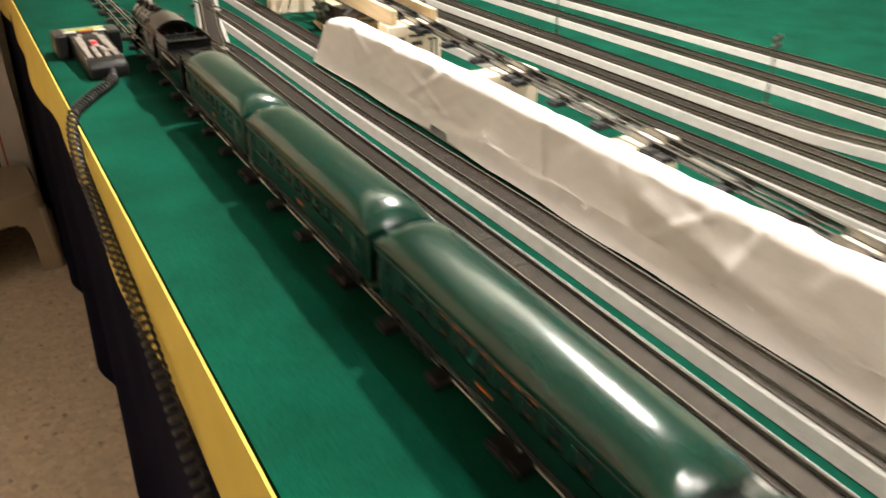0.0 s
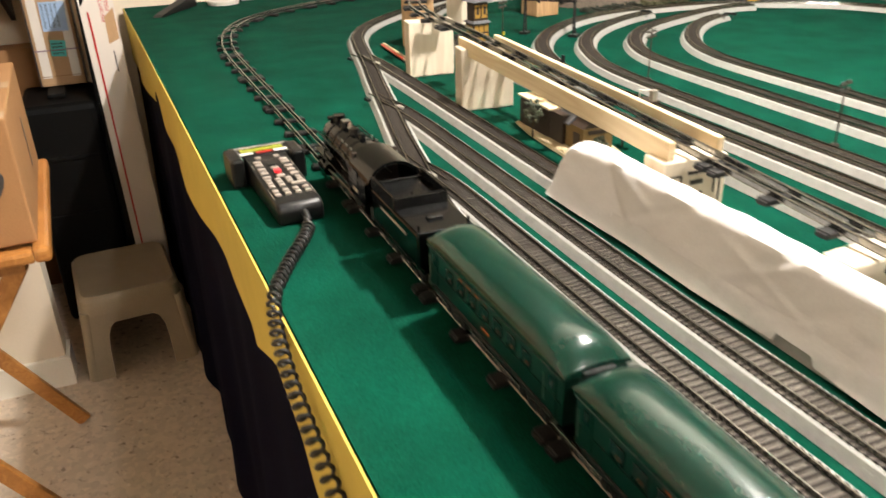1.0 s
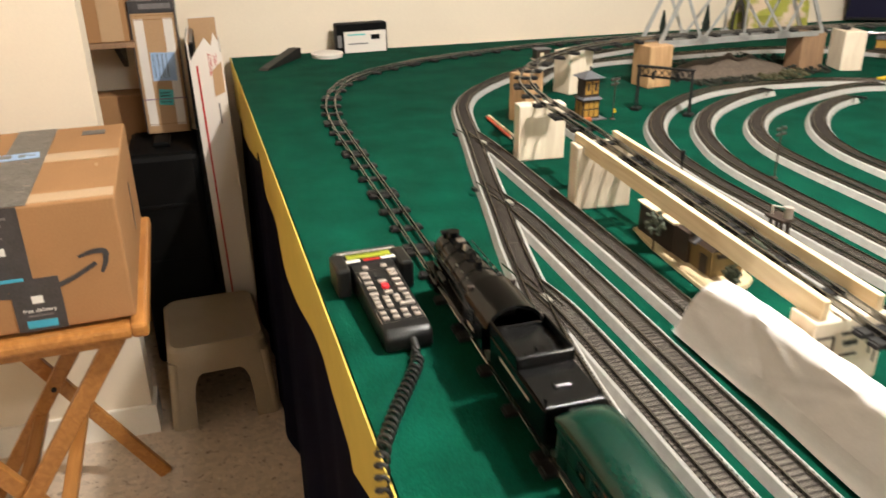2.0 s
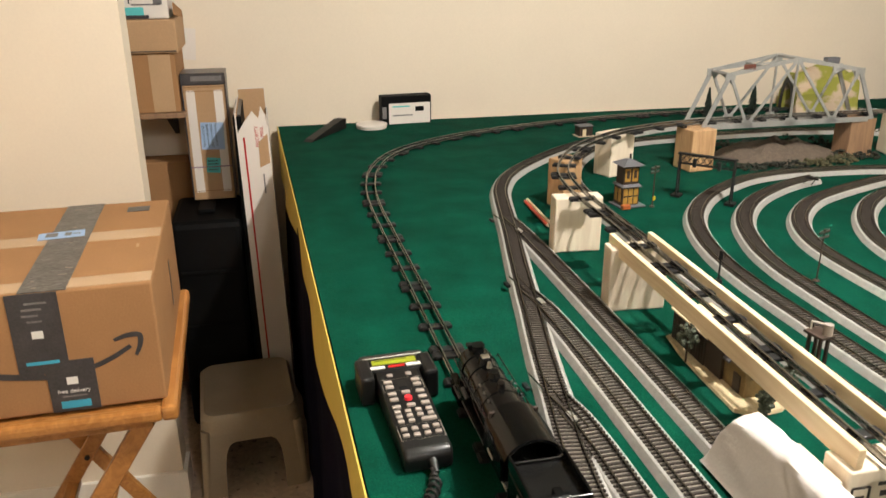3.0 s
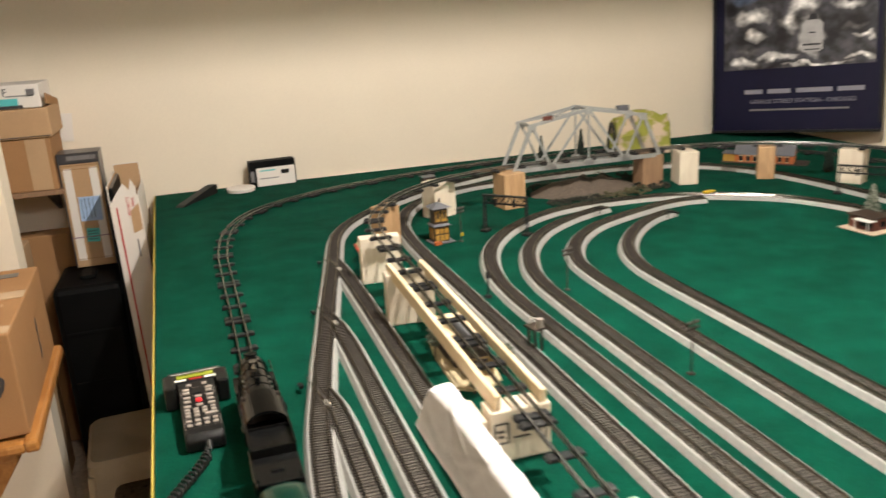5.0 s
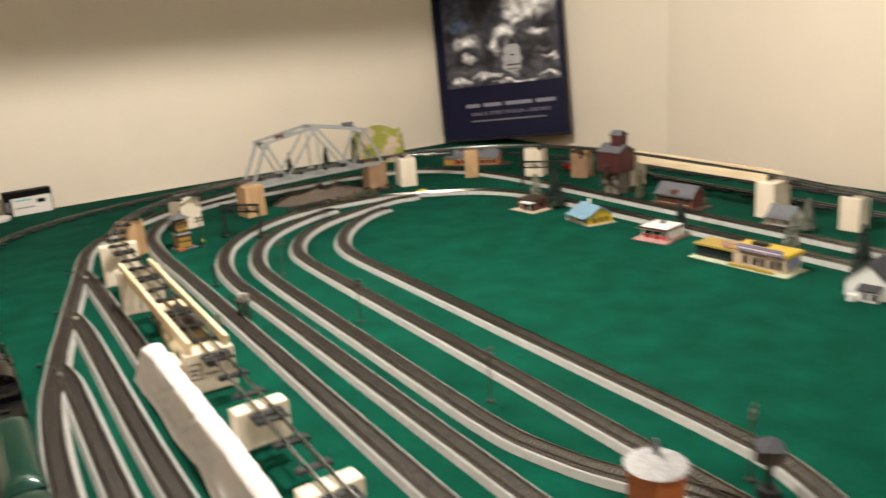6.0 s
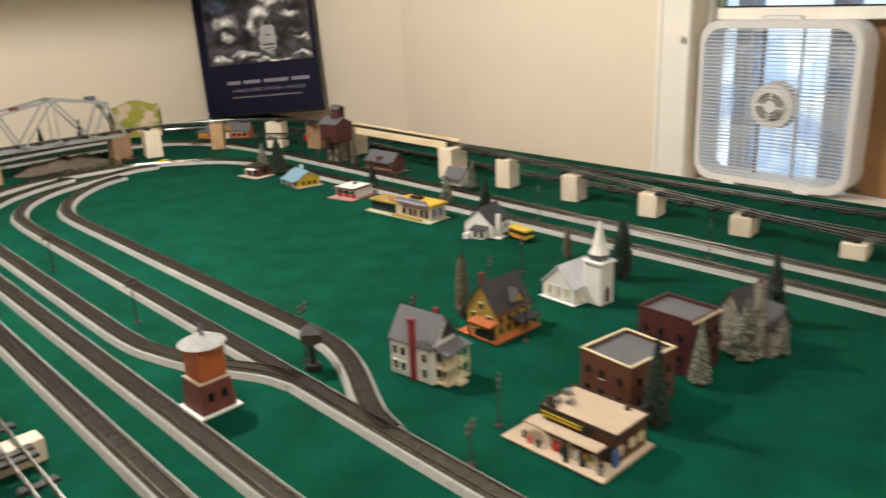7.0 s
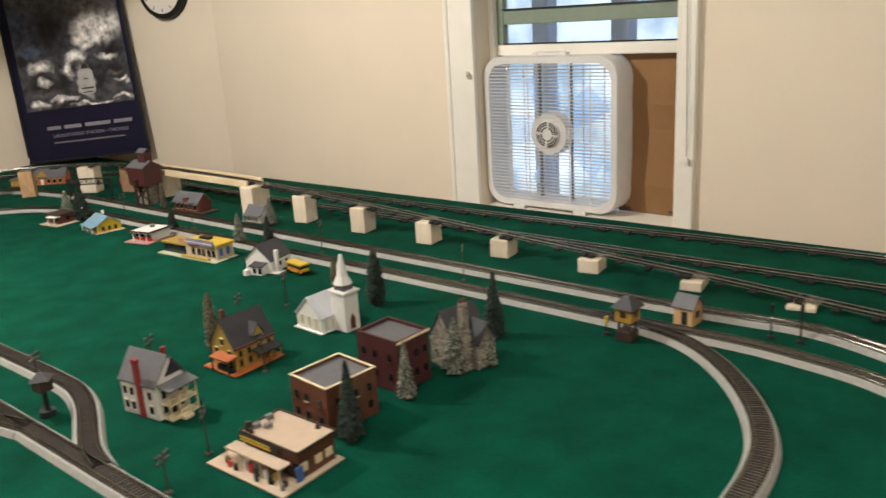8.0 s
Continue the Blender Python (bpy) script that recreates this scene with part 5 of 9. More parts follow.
box_part("display", (0, 0.090, 0.0380), (0.060, 0.013, 0.0012), LCD, hs, "yellow-green display strip")
box_part("display_segment", (-0.004, 0.0935, 0.0388), (0.044, 0.0022, 0.0006), mat("grey_green_segment", (0.12, 0.15, 0.012), 0.4, 0.2), hs)
for c, s in (((0, 0.1040, 0.0380), (0.080, 0.0012, 0.001)), ((-0.0395, 0.089, 0.0380), (0.0012, 0.030, 0.001)), ((0.0395, 0.089, 0.0380), (0.0012, 0.030, 0.001))):
    box_part("display_border", c, s, WHITEPRINT, hs)
for x, w in ((-0.0255, 0.022), (0.0265, 0.024)):
    box_part("maker_bar", (x, 0.0765, 0.0380), (w, 0.0068, 0.001), WHITEPRINT, hs, "white plain name bar")
box_part("maker_bar", (0.001, 0.0765, 0.0380), (0.022, 0.0046, 0.001), RED, hs, "red plain name bar")


def top_z(y):
    return 0.0355 + (y - 0.075) * (0.009 / 0.175)


KEYMESH = {}
for w in (0.011, 0.008, 0.019):
    bm = B()
    cube(bm, (0, 0, 0), (w, 0.0062, 0.0040), 0.0012)
    KEYMESH[w] = mesh_of("key", bm, KEY, True)


def key(x, y, w):
    ob = new("key", KEYMESH[w])
    ob.parent = hs
    ob.matrix_basis = pose(x, y, top_z(y) + 0.001, 3)


for s in (-1, 1):
    key(s * 0.0125, 0.056, 0.008)
    for y in (0.040, 0.029, 0.013, 0.000):
        key(s * 0.0180, y, 0.011)
key(0, 0.014, 0.011)
for k in (-1, 0, 1):
    key(0.0185 * k, -0.015 + 0.001 * k, 0.011)
for j, y in enumerate((-0.027, -0.037, -0.047)):
    for i in range(4 if j < 2 else 2):
        key(-0.0195 + 0.013 * i, y, 0.008)
key(0.0150, -0.047, 0.019)
for y in (-0.063, -0.075):
    for i in range(4):
        key(-0.0195 + 0.013 * i, y, 0.008)
bm = B()
tube(bm, (0, 0.000, top_z(0.0) - 0.001), (0, 0.000, top_z(0.0) + 0.004), 0.0054, 0.0047, 18)
part("stop_button", bm, mat("glowing_red_button", (0.75, 0.03, 0.04), 0.4, 0.05, emit=0.25), hs, "round red emergency button", smooth=True)
box_part("thumb_wheel", (-0.001, 0.034, top_z(0.034)), (0.011, 0.016, 0.002), BLACKMETAL, hs, bev=0.0005)
for y, h in ((0.0345, 0.028), (-0.068, 0.029)):
    for s in (-1, 1):
        box_part("key_border", (s * 0.0265, y, top_z(y) - 0.0001), (0.0006, h, 0.0012), KEY, hs)
        box_part("key_border", (0, y + s * h / 2, top_z(y + s * h / 2) - 0.0001), (0.054, 0.0006, 0.0012), KEY, hs)
for k in range(7):
    y = (0.0195, 0.006, -0.008, -0.021, -0.055, -0.082, 0.062)[k]
    for s in (-1, 1):
        box_part("key_caption", (s * 0.017, y, top_z(y) + 0.0001), (0.008, 0.0012, 0.0006), KEY, hs)
bm = B()
tube(bm, (0.004, -0.105, 0.013), (0.004, -0.124, 0.008), 0.0055, 0.0035, 14)
part("strain_relief", bm, CORD, hs, smooth=True)
# coil along the felt, then hanging over the edge
spine = smooth_path([(0.132, 2.022, 0.012), (0.131, 1.998, 0.009), (0.116, 1.965, 0.0085), (0.098, 1.932, 0.0085), (0.075, 1.885, 0.0085), (0.060, 1.848, 0.008), (0.052, 1.805, -0.002), (0.049, 1.74, -0.018), (0.053, 1.62, -0.045), (0.060, 1.45, -0.085), (0.064, 1.28, -0.135), (0.068, 1.10, -0.19), (0.073, 0.85, -0.27), (0.078, 0.55, -0.36)], 0.004)
bm = B()
run, prev = 0.0, None
pts = []
for i in range(len(spine) - 1):
    a, b = spine[i], spine[i + 1]
    d = (b - a).normalized()
    u = d.cross(Vector((0, 0, 1))).normalized()
    w = u.cross(d)
    ln = (b - a).length
    for k in range(6):
        ph = 2 * math.pi * (run + ln * k / 6) / (0.0098 if run < 0.17 else 0.0135)
        rad = 0.0062 if run > 0.02 else 0.0062 * run / 0.02
        pts.append(a + d * ln * k / 6 + (u * math.cos(ph) + w * math.sin(ph)) * rad + Vector((0, 0, T)))
    run += ln
rings = []
for i in range(len(pts)):
    d = (pts[min(i + 1, len(pts) - 1)] - pts[max(i - 1, 0)]).normalized()
    u = d.orthogonal().normalized()
    w = u.cross(d)
    rings.append((pts[i], d))
ref = Vector((0, 0, 1))
prev = None
for p, d in rings:
    u = (ref - d * ref.dot(d)).normalized() if abs(ref.dot(d)) < 0.98 else d.orthogonal().normalized()
    w = d.cross(u)
    ring = [bm.verts.new(p + (u * math.cos(a) + w * math.sin(a)) * 0.0021) for a in (0, 1.2566, 2.5133, 3.7699, 5.0265)]
    if prev:
        for k in range(5):
            bm.faces.new((prev[k], prev[(k + 1) % 5], ring[(k + 1) % 5], ring[k]))
    prev = ring
whole("coiled_cord", bm, CORD, "black coiled cord hanging over the table edge", "cord", smooth=True)

# ---- beside the table: folding tray, cartons, stool ----
def bars(parent, spots, material, name="print_bar", label=""):
    for c, s in spots:
        box_part(name, c, s, material, parent, label)


tray = thing("folding_tray_table", "honey-coloured wooden folding tray table with crossed legs", "table")
bm = B()
cube(bm, (-0.495, 2.846, 0.689), (0.50, 0.52, 0.016), 0.006)
part("tray_top", bm, OAK, tray)
for c, s in (((-0.243, 2.846, 0.692), (0.030, 0.545, 0.030)), ((-0.748, 2.846, 0.692), (0.030, 0.545, 0.030)), ((-0.495, 2.586, 0.690), (0.48, 0.024, 0.026)), ((-0.495, 3.106, 0.690), (0.48, 0.024, 0.026))):
    box_part("rim", c, s, OAK, tray, bev=0.008)
for y in (2.63, 3.06):
    for x0, x1 in ((-0.285, -0.715), (-0.705, -0.292)):
        p, q = Vector((x0, y + (0.016 if x0 < -0.5 else -0.016), 0.672)), Vector((x1, y + (0.016 if x0 < -0.5 else -0.016), 0.004))
        bm = B()
        cube(bm, (0, 0, 0), (0.034, 0.018, (q - p).length), 0.003)
        part("leg", bm, OAK, tray, at=Matrix.Translation((p + q) / 2) @ Matrix.Rotation(math.atan2(p.x - q.x, p.z - q.z), 4, "Y"))
    bm = B()
    tube(bm, (-0.498, y - 0.03, 0.335), (-0.498, y + 0.03, 0.335), 0.006, seg=12)
    part("pivot_bolt", bm, BLACKMETAL, tray)
for x, z in ((-0.45, 0.26), (-0.54, 0.26)):
    box_part("stretcher", (x, 2.846, z), (0.030, 0.42, 0.018), OAK, tray, bev=0.003)
for y in (2.61, 3.08):
    box_part("top_rail", (-0.495, y, 0.668), (0.44, 0.022, 0.026), OAK, tray, bev=0.003)

tray.matrix_basis = pose(-0.243, 2.846, 0) @ pose(0, 0, 0, 0, 0, 2.5) @ pose(0.243, -2.846, 0)


def carton(name, x0, x1, y0, y1, z0, z1, material, label, seam=True):
    """A closed cardboard box with slightly bulging faces, flap slit and tape."""
    t = thing(name, label, "box", ((x0 + x1) / 2, (y0 + y1) / 2, z0))
    w, d, h = x1 - x0, y1 - y0, z1 - z0
    bm = B()
    cube(bm, (0, 0, h / 2), (w, d, h), 0.004)
    part("body", bm, material, t)
    return t, w, d, h


az, w, d, h = carton("shipping_carton", -0.785, -0.247, 2.597, 3.097, 0.7045, 0.932, CARTON, "taped brown shipping carton on the folding tray table")
ox = -0.531
az.matrix_basis = pose(-0.516, 2.847, 0.7045, 0, 0, 2.5)
# tape over the top and down the front, with printed bars
# top strip is a greyer tape colour with its glints painted in
box_part("tape", (-0.435 - ox, 0, h + 0.0006), (0.075, d - 0.004, 0.0012), TOPTAPE, az, "grey printed packing tape with painted pale glints")
box_part("tape", (-0.452 - ox, -d / 2 - 0.0006, h - 0.075), (0.080, 0.0012, 0.150), DARKTAPE, az, "dark printed packing tape")
box_part("tape", (-0.412 - ox, -d / 2 - 0.0010, 0.050), (0.078, 0.0012, 0.098), DARKTAPE, az, "dark printed packing tape")
box_part("tape_clear", (0, 0.02, h + 0.0004), (w - 0.004, 0.055, 0.0008), TAPE, az, "clear brown tape across the top")
box_part("tape_clear", (0, -d / 2 + 0.03, h + 0.0004), (w - 0.004, 0.045, 0.0008), TAPE, az, "clear brown tape along the edge")
box_part("note", (-0.452 - ox, 0.045, h + 0.0018), (0.085, 0.040, 0.0008), BLUENOTE, az, "blue handwritten paper note", m=pose(0, 0, 0, 0, 0, 6))
bars(az, [((-0.470 - ox, 0.045, h + 0.0026), (0.022, 0.022, 0.0004)), ((-0.440 - ox, 0.046, h + 0.0026), (0.012, 0.018, 0.0004)), ((-0.424 - ox, 0.047, h + 0.0026), (0.014, 0.005, 0.0004))], MIDPRINT, "handwriting_bar")
bars(az, [((-0.412 - ox, -d / 2 - 0.0018, 0.014), (0.048, 0.0006, 0.014))], TEALINK, "print_bar", "teal plain bar on the tape")
letters("print", "free delivery", 0.0105, WHITEPRINT, az, pose(-0.412 - ox, -d / 2 - 0.0018, 0.040) @ LM, "white lettering on the tape")
for z, x in ((0.060, -0.412), (h - 0.075, -0.452)):
    box_part("print_mark", (x - ox, -d / 2 - 0.0018, z), (0.018, 0.0006, 0.014), WHITEPRINT, az, bev=0.0002)
box_part("print_arc", (-0.452 - ox, -d / 2 - 0.0014, h - 0.128), (0.052, 0.0006, 0.006), TEALINK, az)
# print on the tape, too small to read; pale top bars also paint crinkle glints
rnd = random.Random(8)
for k in range(26):
    box_part("print_bar", (-0.435 - ox + rnd.uniform(-0.028, 0.028), rnd.uniform(-d / 2 + 0.01, d / 2 - 0.02), h + 0.0014), (rnd.uniform(0.004, 0.016), rnd.uniform(0.002, 0.007), 0.0004), MIDPRINT if k % 3 else KEY, az, m=pose(0, 0, 0, 0, 0, rnd.uniform(-20, 20)))
for k in range(4):
    box_part("print_bar", (-0.452 - ox + rnd.uniform(-0.012, 0.012), -d / 2 - 0.0014, h - 0.018 - 0.011 * k), (rnd.uniform(0.020, 0.050), 0.0004, 0.0035), MIDPRINT, az)
box_part("print_bar", (-0.412 - ox, -d / 2 - 0.0018, 0.030), (0.040, 0.0006, 0.003), MIDPRINT, az)
for k in range(9):
    box_part("scuff", (rnd.uniform(-0.2, 0.24), rnd.uniform(-0.2, 0.2), h + 0.0003), (rnd.uniform(0.006, 0.02), rnd.uniform(0.002, 0.006), 0.0003), CARTON2, az, m=pose(0, 0, 0, 0, 0, rnd.uniform(0, 180)))
# curved arrow mark as a plain dark shape
mark = smooth_path([(-0.585, 0.097), (-0.530, 0.083), (-0.473, 0.074), (-0.430, 0.070), (-0.385, 0.078), (-0.345, 0.093), (-0.310, 0.113)], 0.008)
hook = smooth_path([(-0.336, 0.127), (-0.312, 0.134), (-0.293, 0.132), (-0.294, 0.115), (-0.303, 0.094)], 0.004)
for nm, line, w0, w1 in (("curved_mark", mark, 0.0065, 0.0040), ("hook_mark", hook, 0.0050, 0.0046)):
    bm = B()
    lower, upper = [], []
    n = len(line) - 1
    for k, (p, s) in enumerate(zip(line, sides(line))):
        wd = w0 + (w1 - w0) * k / n
        if nm == "hook_mark":
            wd *= 0.55 + 0.45 * math.sin(math.pi * k / n)
        for lst, q in ((lower, 1), (upper, -1)):
            lst.append(bm.verts.new((p.x + s.x * wd * q - ox, -d / 2 - 0.0005, p.y + s.y * wd * q)))
    for k in range(n):
        bm.faces.new((lower[k], lower[k + 1], upper[k + 1], upper[k]))
    ex = bmesh.ops.extrude_face_region(bm, geom=list(bm.faces))
    bmesh.ops.translate(bm, vec=(0, -0.0003, 0), verts=[e for e in ex["geom"] if isinstance(e, bmesh.types.BMVert)])
    part(nm, bm, DARKTAPE, az, "dark curved print")
box_part("handle_slot", (w / 2 + 0.0003, 0.06, 0.10), (0.0008, 0.012, 0.10), DARKTAPE, az)
box_part("corner_label", (0.21, 0.19, h + 0.0006), (0.045, 0.035, 0.0008), DARKTAPE, az)

# stool
st = thing("step_stool", "taupe moulded plastic step stool on the floor", "stool", (-0.146, 3.445, 0))
st.matrix_basis = pose(-0.150, 3.442, 0, 0, 0, 4) @ Matrix.Diagonal((1.06, 1.10, 1.04, 1))
bm = B()
bw, bd, hh = 0.150, 0.172, 0.240
def stool_ring(sx, sy, r, z):
    pts = []
    for cx, cy, a0 in ((sx - r, sy - r, 0), (-sx + r, sy - r, 90), (-sx + r, -sy + r, 180), (sx - r, -sy + r, 270)):
        for k in range(5):
            a = radians(a0 + 22.5 * k)
            pts.append(bm.verts.new((cx + r * math.cos(a), cy + r * math.sin(a), z)))
    return pts


rr = [stool_ring(0.105, 0.125, 0.03, hh - 0.004), stool_ring(0.118, 0.138, 0.032, hh), stool_ring(0.128, 0.148, 0.034, hh - 0.012), stool_ring(0.131, 0.151, 0.034, hh - 0.052)]
bm.faces.new(rr[0])
for a, b in zip(rr, rr[1:]):
    for k in range(20):
        bm.faces.new((a[k], b[k], b[(k + 1) % 20], a[(k + 1) % 20]))
under = stool_ring(0.121, 0.141, 0.03, hh - 0.052)
for k in range(20):
    bm.faces.new((rr[-1][k], under[k], under[(k + 1) % 20], rr[-1][(k + 1) % 20]))
roofu = stool_ring(0.117, 0.137, 0.03, hh - 0.018)
for k in range(20):
    bm.faces.new((under[k], roofu[k], roofu[(k + 1) % 20], under[(k + 1) % 20]))
bm.faces.new(roofu[::-1])
part("seat", bm, GREYPLASTIC, st, "flat seat with a rounded edge", smooth=True)


def leg_panel(along, width, off):
    """One arched side: an apron that runs down into two flared legs."""
    bm = B()
    n = 16
    topw, botw = width * 0.86, width
    outer, inner = [], []
    arch = [(-0.62, 0.0), (-0.60, 0.08), (-0.56, 0.125), (-0.48, 0.150), (-0.38, 0.160), (0.38, 0.160), (0.48, 0.150), (0.56, 0.125), (0.60, 0.08), (0.62, 0.0)]
    pts = [(-1, 0.0), (-0.985, 0.06), (-0.93, 0.195), (0.93, 0.195), (0.985, 0.06), (1, 0.0)] + [(u, v) for u, v in arch[::-1]]
    lo = [bm.verts.new((u * width, off - 0.0 + (off / abs(off)) * 0.018 * (1 - v / 0.2), v)) for u, v in pts]
    hi2 = [bm.verts.new((u * width * 0.99, off - (off / abs(off)) * 0.005 + (off / abs(off)) * 0.018 * (1 - v / 0.2), v)) for u, v in pts]
    bm.faces.new(lo)
    bm.faces.new(hi2[::-1])
    k = len(pts)
    for i in range(k):
        bm.faces.new((lo[i], lo[(i + 1) % k], hi2[(i + 1) % k], hi2[i]))
    if along == "y":
        bmesh.ops.rotate(bm, cent=(0, 0, 0), matrix=Matrix.Rotation(math.pi / 2, 3, "Z"), verts=bm.verts)
    return bm


for s in (-1, 1):
    part("leg_panel", leg_panel("x", 0.128, s * 0.148), GREYPLASTIC, st, "arched side with two flared legs")
    part("leg_panel", leg_panel("y", 0.146, s * 0.128), GREYPLASTIC, st, "arched side with two flared legs")
for sx in (-1, 1):
    for sy in (-1, 1):
        bm = B()
        tube(bm, (sx * 0.117, sy * 0.137, 0.198), (sx * 0.127, sy * 0.150, 0.0), 0.014, 0.016, 16)
        part("leg_rib", bm, GREYPLASTIC, st, smooth=True)

# things stacked in the alcove
bm = B()
case = thing("black_case", "tall black hard case standing on the floor", "case", (-0.236, 3.79, 0))
cube(bm, (0, 0, 0.350), (0.212, 0.30, 0.700), 0.02)
part("shell", bm, BLACKCASE, case)
for z in (0.18, 0.36, 0.54):
    box_part("ridge", (0, -0.151, z), (0.17, 0.006, 0.012), BLACKCASE, case, bev=0.002)
box_part("handle", (0, -0.02, 0.708), (0.05, 0.10, 0.014), BLACKCASE, case, bev=0.004)
def scrawl(parent, cx, cz, y, width, height, lines, material, seed, upright=False):
    """Handwriting that cannot be read: rows of short slanting ink strokes on a paper's face."""
    rnd = random.Random(seed)
    bm = B()
    for r in range(lines):
        along = -0.5
        while along < 0.46:
            step = rnd.uniform(0.03, 0.07)
            off = (r + 0.5) / lines - 0.5
            u, v = (off, -along) if upright else (along, -off)
            ln = (height if not upright else width) / lines * rnd.uniform(0.35, 0.75)
            lean = rnd.uniform(-0.9, 0.9) + (math.pi / 2 if upright else 0)
            cube(bm, (0, 0, 0), (0.0011, 0.0005, ln))
            bmesh.ops.transform(bm, matrix=pose(cx + u * width, y, cz + v * height) @ Matrix.Rotation(lean, 4, "Y"), verts=bm.verts[-8:])
            along += step
    part("handwriting_bar", bm, material, parent, "dark ink strokes")


lb, w, d, h = carton("long_carton", -0.276, -0.150, 3.828, 3.930, 0.7155, 1.112, CARTON2, "long upright carton with white edges and notes", False)
for s in (-1, 1):
    box_part("white_strip", (s * 0.041, -d / 2 - 0.0006, h / 2 - 0.012), (0.026, 0.0012, h - 0.075), WHITECARD, lb, "white card edge strip")
    box_part("dark_edge", (s * (w / 2 + 0.0010), -0.002, h / 2), (0.0030, d + 0.006, h), DARKTAPE, lb, "dark edge of the sleeve")
box_part("grey_cap", (0, 0, h - 0.016), (w + 0.006, d + 0.006, 0.036), DARKTAPE, lb, "dark shiny end cap", 0.002)
# flat grey bar that paints a reflection in the clear tape
box_part("grey_band", (0.010, -d / 2 - 0.0038, h - 0.014), (w * 0.72, 0.0008, 0.015), MIDPRINT, lb, "pale band painted as clear tape's reflection")
for z in (h - 0.040, h - 0.052, 0.030):
    box_part("flap_line", (0, -d / 2 - 0.0016, z), (w - 0.006, 0.0008, 0.0016), DARKCARD, lb)
box_part("note", (0.012, -d / 2 - 0.0014, 0.205), (0.070, 0.0008, 0.085), BLUENOTE, lb, "blue handwritten note", m=pose(0, 0, 0, 0, 2, 0))
scrawl(lb, 0.004, 0.205, -d / 2 - 0.0022, 0.050, 0.072, 4, DARKPRINT, 4, True)
box_part("note", (0.006, -d / 2 - 0.0014, 0.112), (0.042, 0.0008, 0.048), TEALNOTE, lb, "teal handwritten note", m=pose(0, 0, 0, 0, 6, 0))
scrawl(lb, 0.006, 0.112, -d / 2 - 0.0022, 0.032, 0.038, 4, DARKPRINT, 7)
box_part("tie_band", (0, -d / 2 - 0.0030, 0.108), (w + 0.004, 0.001, 0.003), mat("mauve_band", (0.22, 0.13, 0.20), 0.6, 0.2), lb, "thin mauve tie band")

bk = thing("flat_black_case", "thin black case standing upright beside the mailing carton", "case", (-0.116, 3.80, 0))
box_part("shell", (0, 0, 0.505), (0.024, 0.29, 1.01), BLACKCASE, bk, bev=0.004)
box_part("rim", (0, 0, 1.0115), (0.020, 0.27, 0.004), DARKTAPE, bk, "dark brown edge")

pm = thing("mailing_carton", "tall flat white mailing carton with an open torn top", "box", (-0.055, 3.80, 0))
pm.matrix_basis = pose(-0.055, 3.80, 0.0016, 0, -1.2, 0)
H2 = 1.02
for nm, c, sz in (("side_panel", (-0.044, 0, H2 / 2), (0.004, 0.30, H2)), ("side_panel", (0.044, 0, H2 / 2 - 0.02), (0.004, 0.30, H2 - 0.04)), ("back_panel", (0, 0.148, H2 / 2 + 0.012), (0.084, 0.004, H2 + 0.024))):
    box_part(nm, c, sz, WHITECARD, pm)
bm = B()
prism(bm, [(-0.042, 0), (0.042, 0), (0.042, H2 - 0.012), (0.030, H2 + 0.016), (0.020, H2 - 0.020), (0.004, H2 + 0.004), (-0.020, H2 - 0.026), (-0.042, H2 - 0.058)], 0.004, pose(0, -0.148, 0))
part("front_panel", bm, WHITECARD, pm, "white front with a torn zigzag top")
box_part("inside", (0, 0, H2 - 0.075), (0.082, 0.290, 0.004), CARTON2, pm)
box_part("lining", (0, 0.1445, H2 - 0.028), (0.082, 0.002, 0.10), CARTON2, pm, "brown inside of the back")
box_part("lining", (-0.0408, 0, H2 - 0.040), (0.002, 0.285, 0.075), CARTON2, pm, "brown inside of the side")
box_part("red_stripe", (-0.026, -0.1506, H2 / 2 - 0.035), (0.005, 0.0010, H2 - 0.075), RED, pm, "thin red stripe")
for k, wd in enumerate(("PRIORITY", "MAIL")):
    letters("print", wd, 0.015, RED, pm, pose(0.012 + 0.015 * k, -0.1505, H2 - 0.072 + 0.014 * k) @ LM @ pose(0, 0, 0, 0, 0, 90), "red printed lettering")
box_part("print_bar", (0.020, -0.1508, H2 - 0.215), (0.004, 0.0008, 0.06), MIDPRINT, pm)
bm = B()
prism(bm, [(0.012, 0), (0.042, 0.012), (0.042, 0.10), (0.014, 0.075)], 0.0010, pose(0, -0.1506, H2 - 0.165))
part("brown_patch", bm, CARTON2, pm, "bare brown patch where paper tore off")

sc, w, d, h = carton("plain_carton", -0.56, -0.24, 3.955, 4.055, 0, 0.815, CARTON, "plain brown carton standing against the wall")
sc2, w, d, h = carton("plain_carton", -0.62, -0.405, 3.60, 3.80, 0, 0.845, CARTON2, "plain brown carton behind the wall corner")
shelf = thing("wall_shelf", "small dark shelf fixed in the storage alcove", "shelf", (-0.50, 3.92, 0.985))
box_part("board", (0, 0, 0.010), (0.46, 0.26, 0.016), BROWNWOOD, shelf, bev=0.002)
for x in (-0.18, 0.17):
    bm = B()
    prism(bm, [(0, 0), (0.22, 0), (0.0, -0.10)], 0.014, pose(x, 0.138, 0.0015, 0, 0, -90))
    part("bracket", bm, BLACKMETAL, shelf, "dark triangular bracket")
c1, w, d, h = carton("stacked_carton", -0.62, -0.283, 3.80, 4.04, 1.0035, 1.178, CARTON, "brown carton stacked on a small shelf")
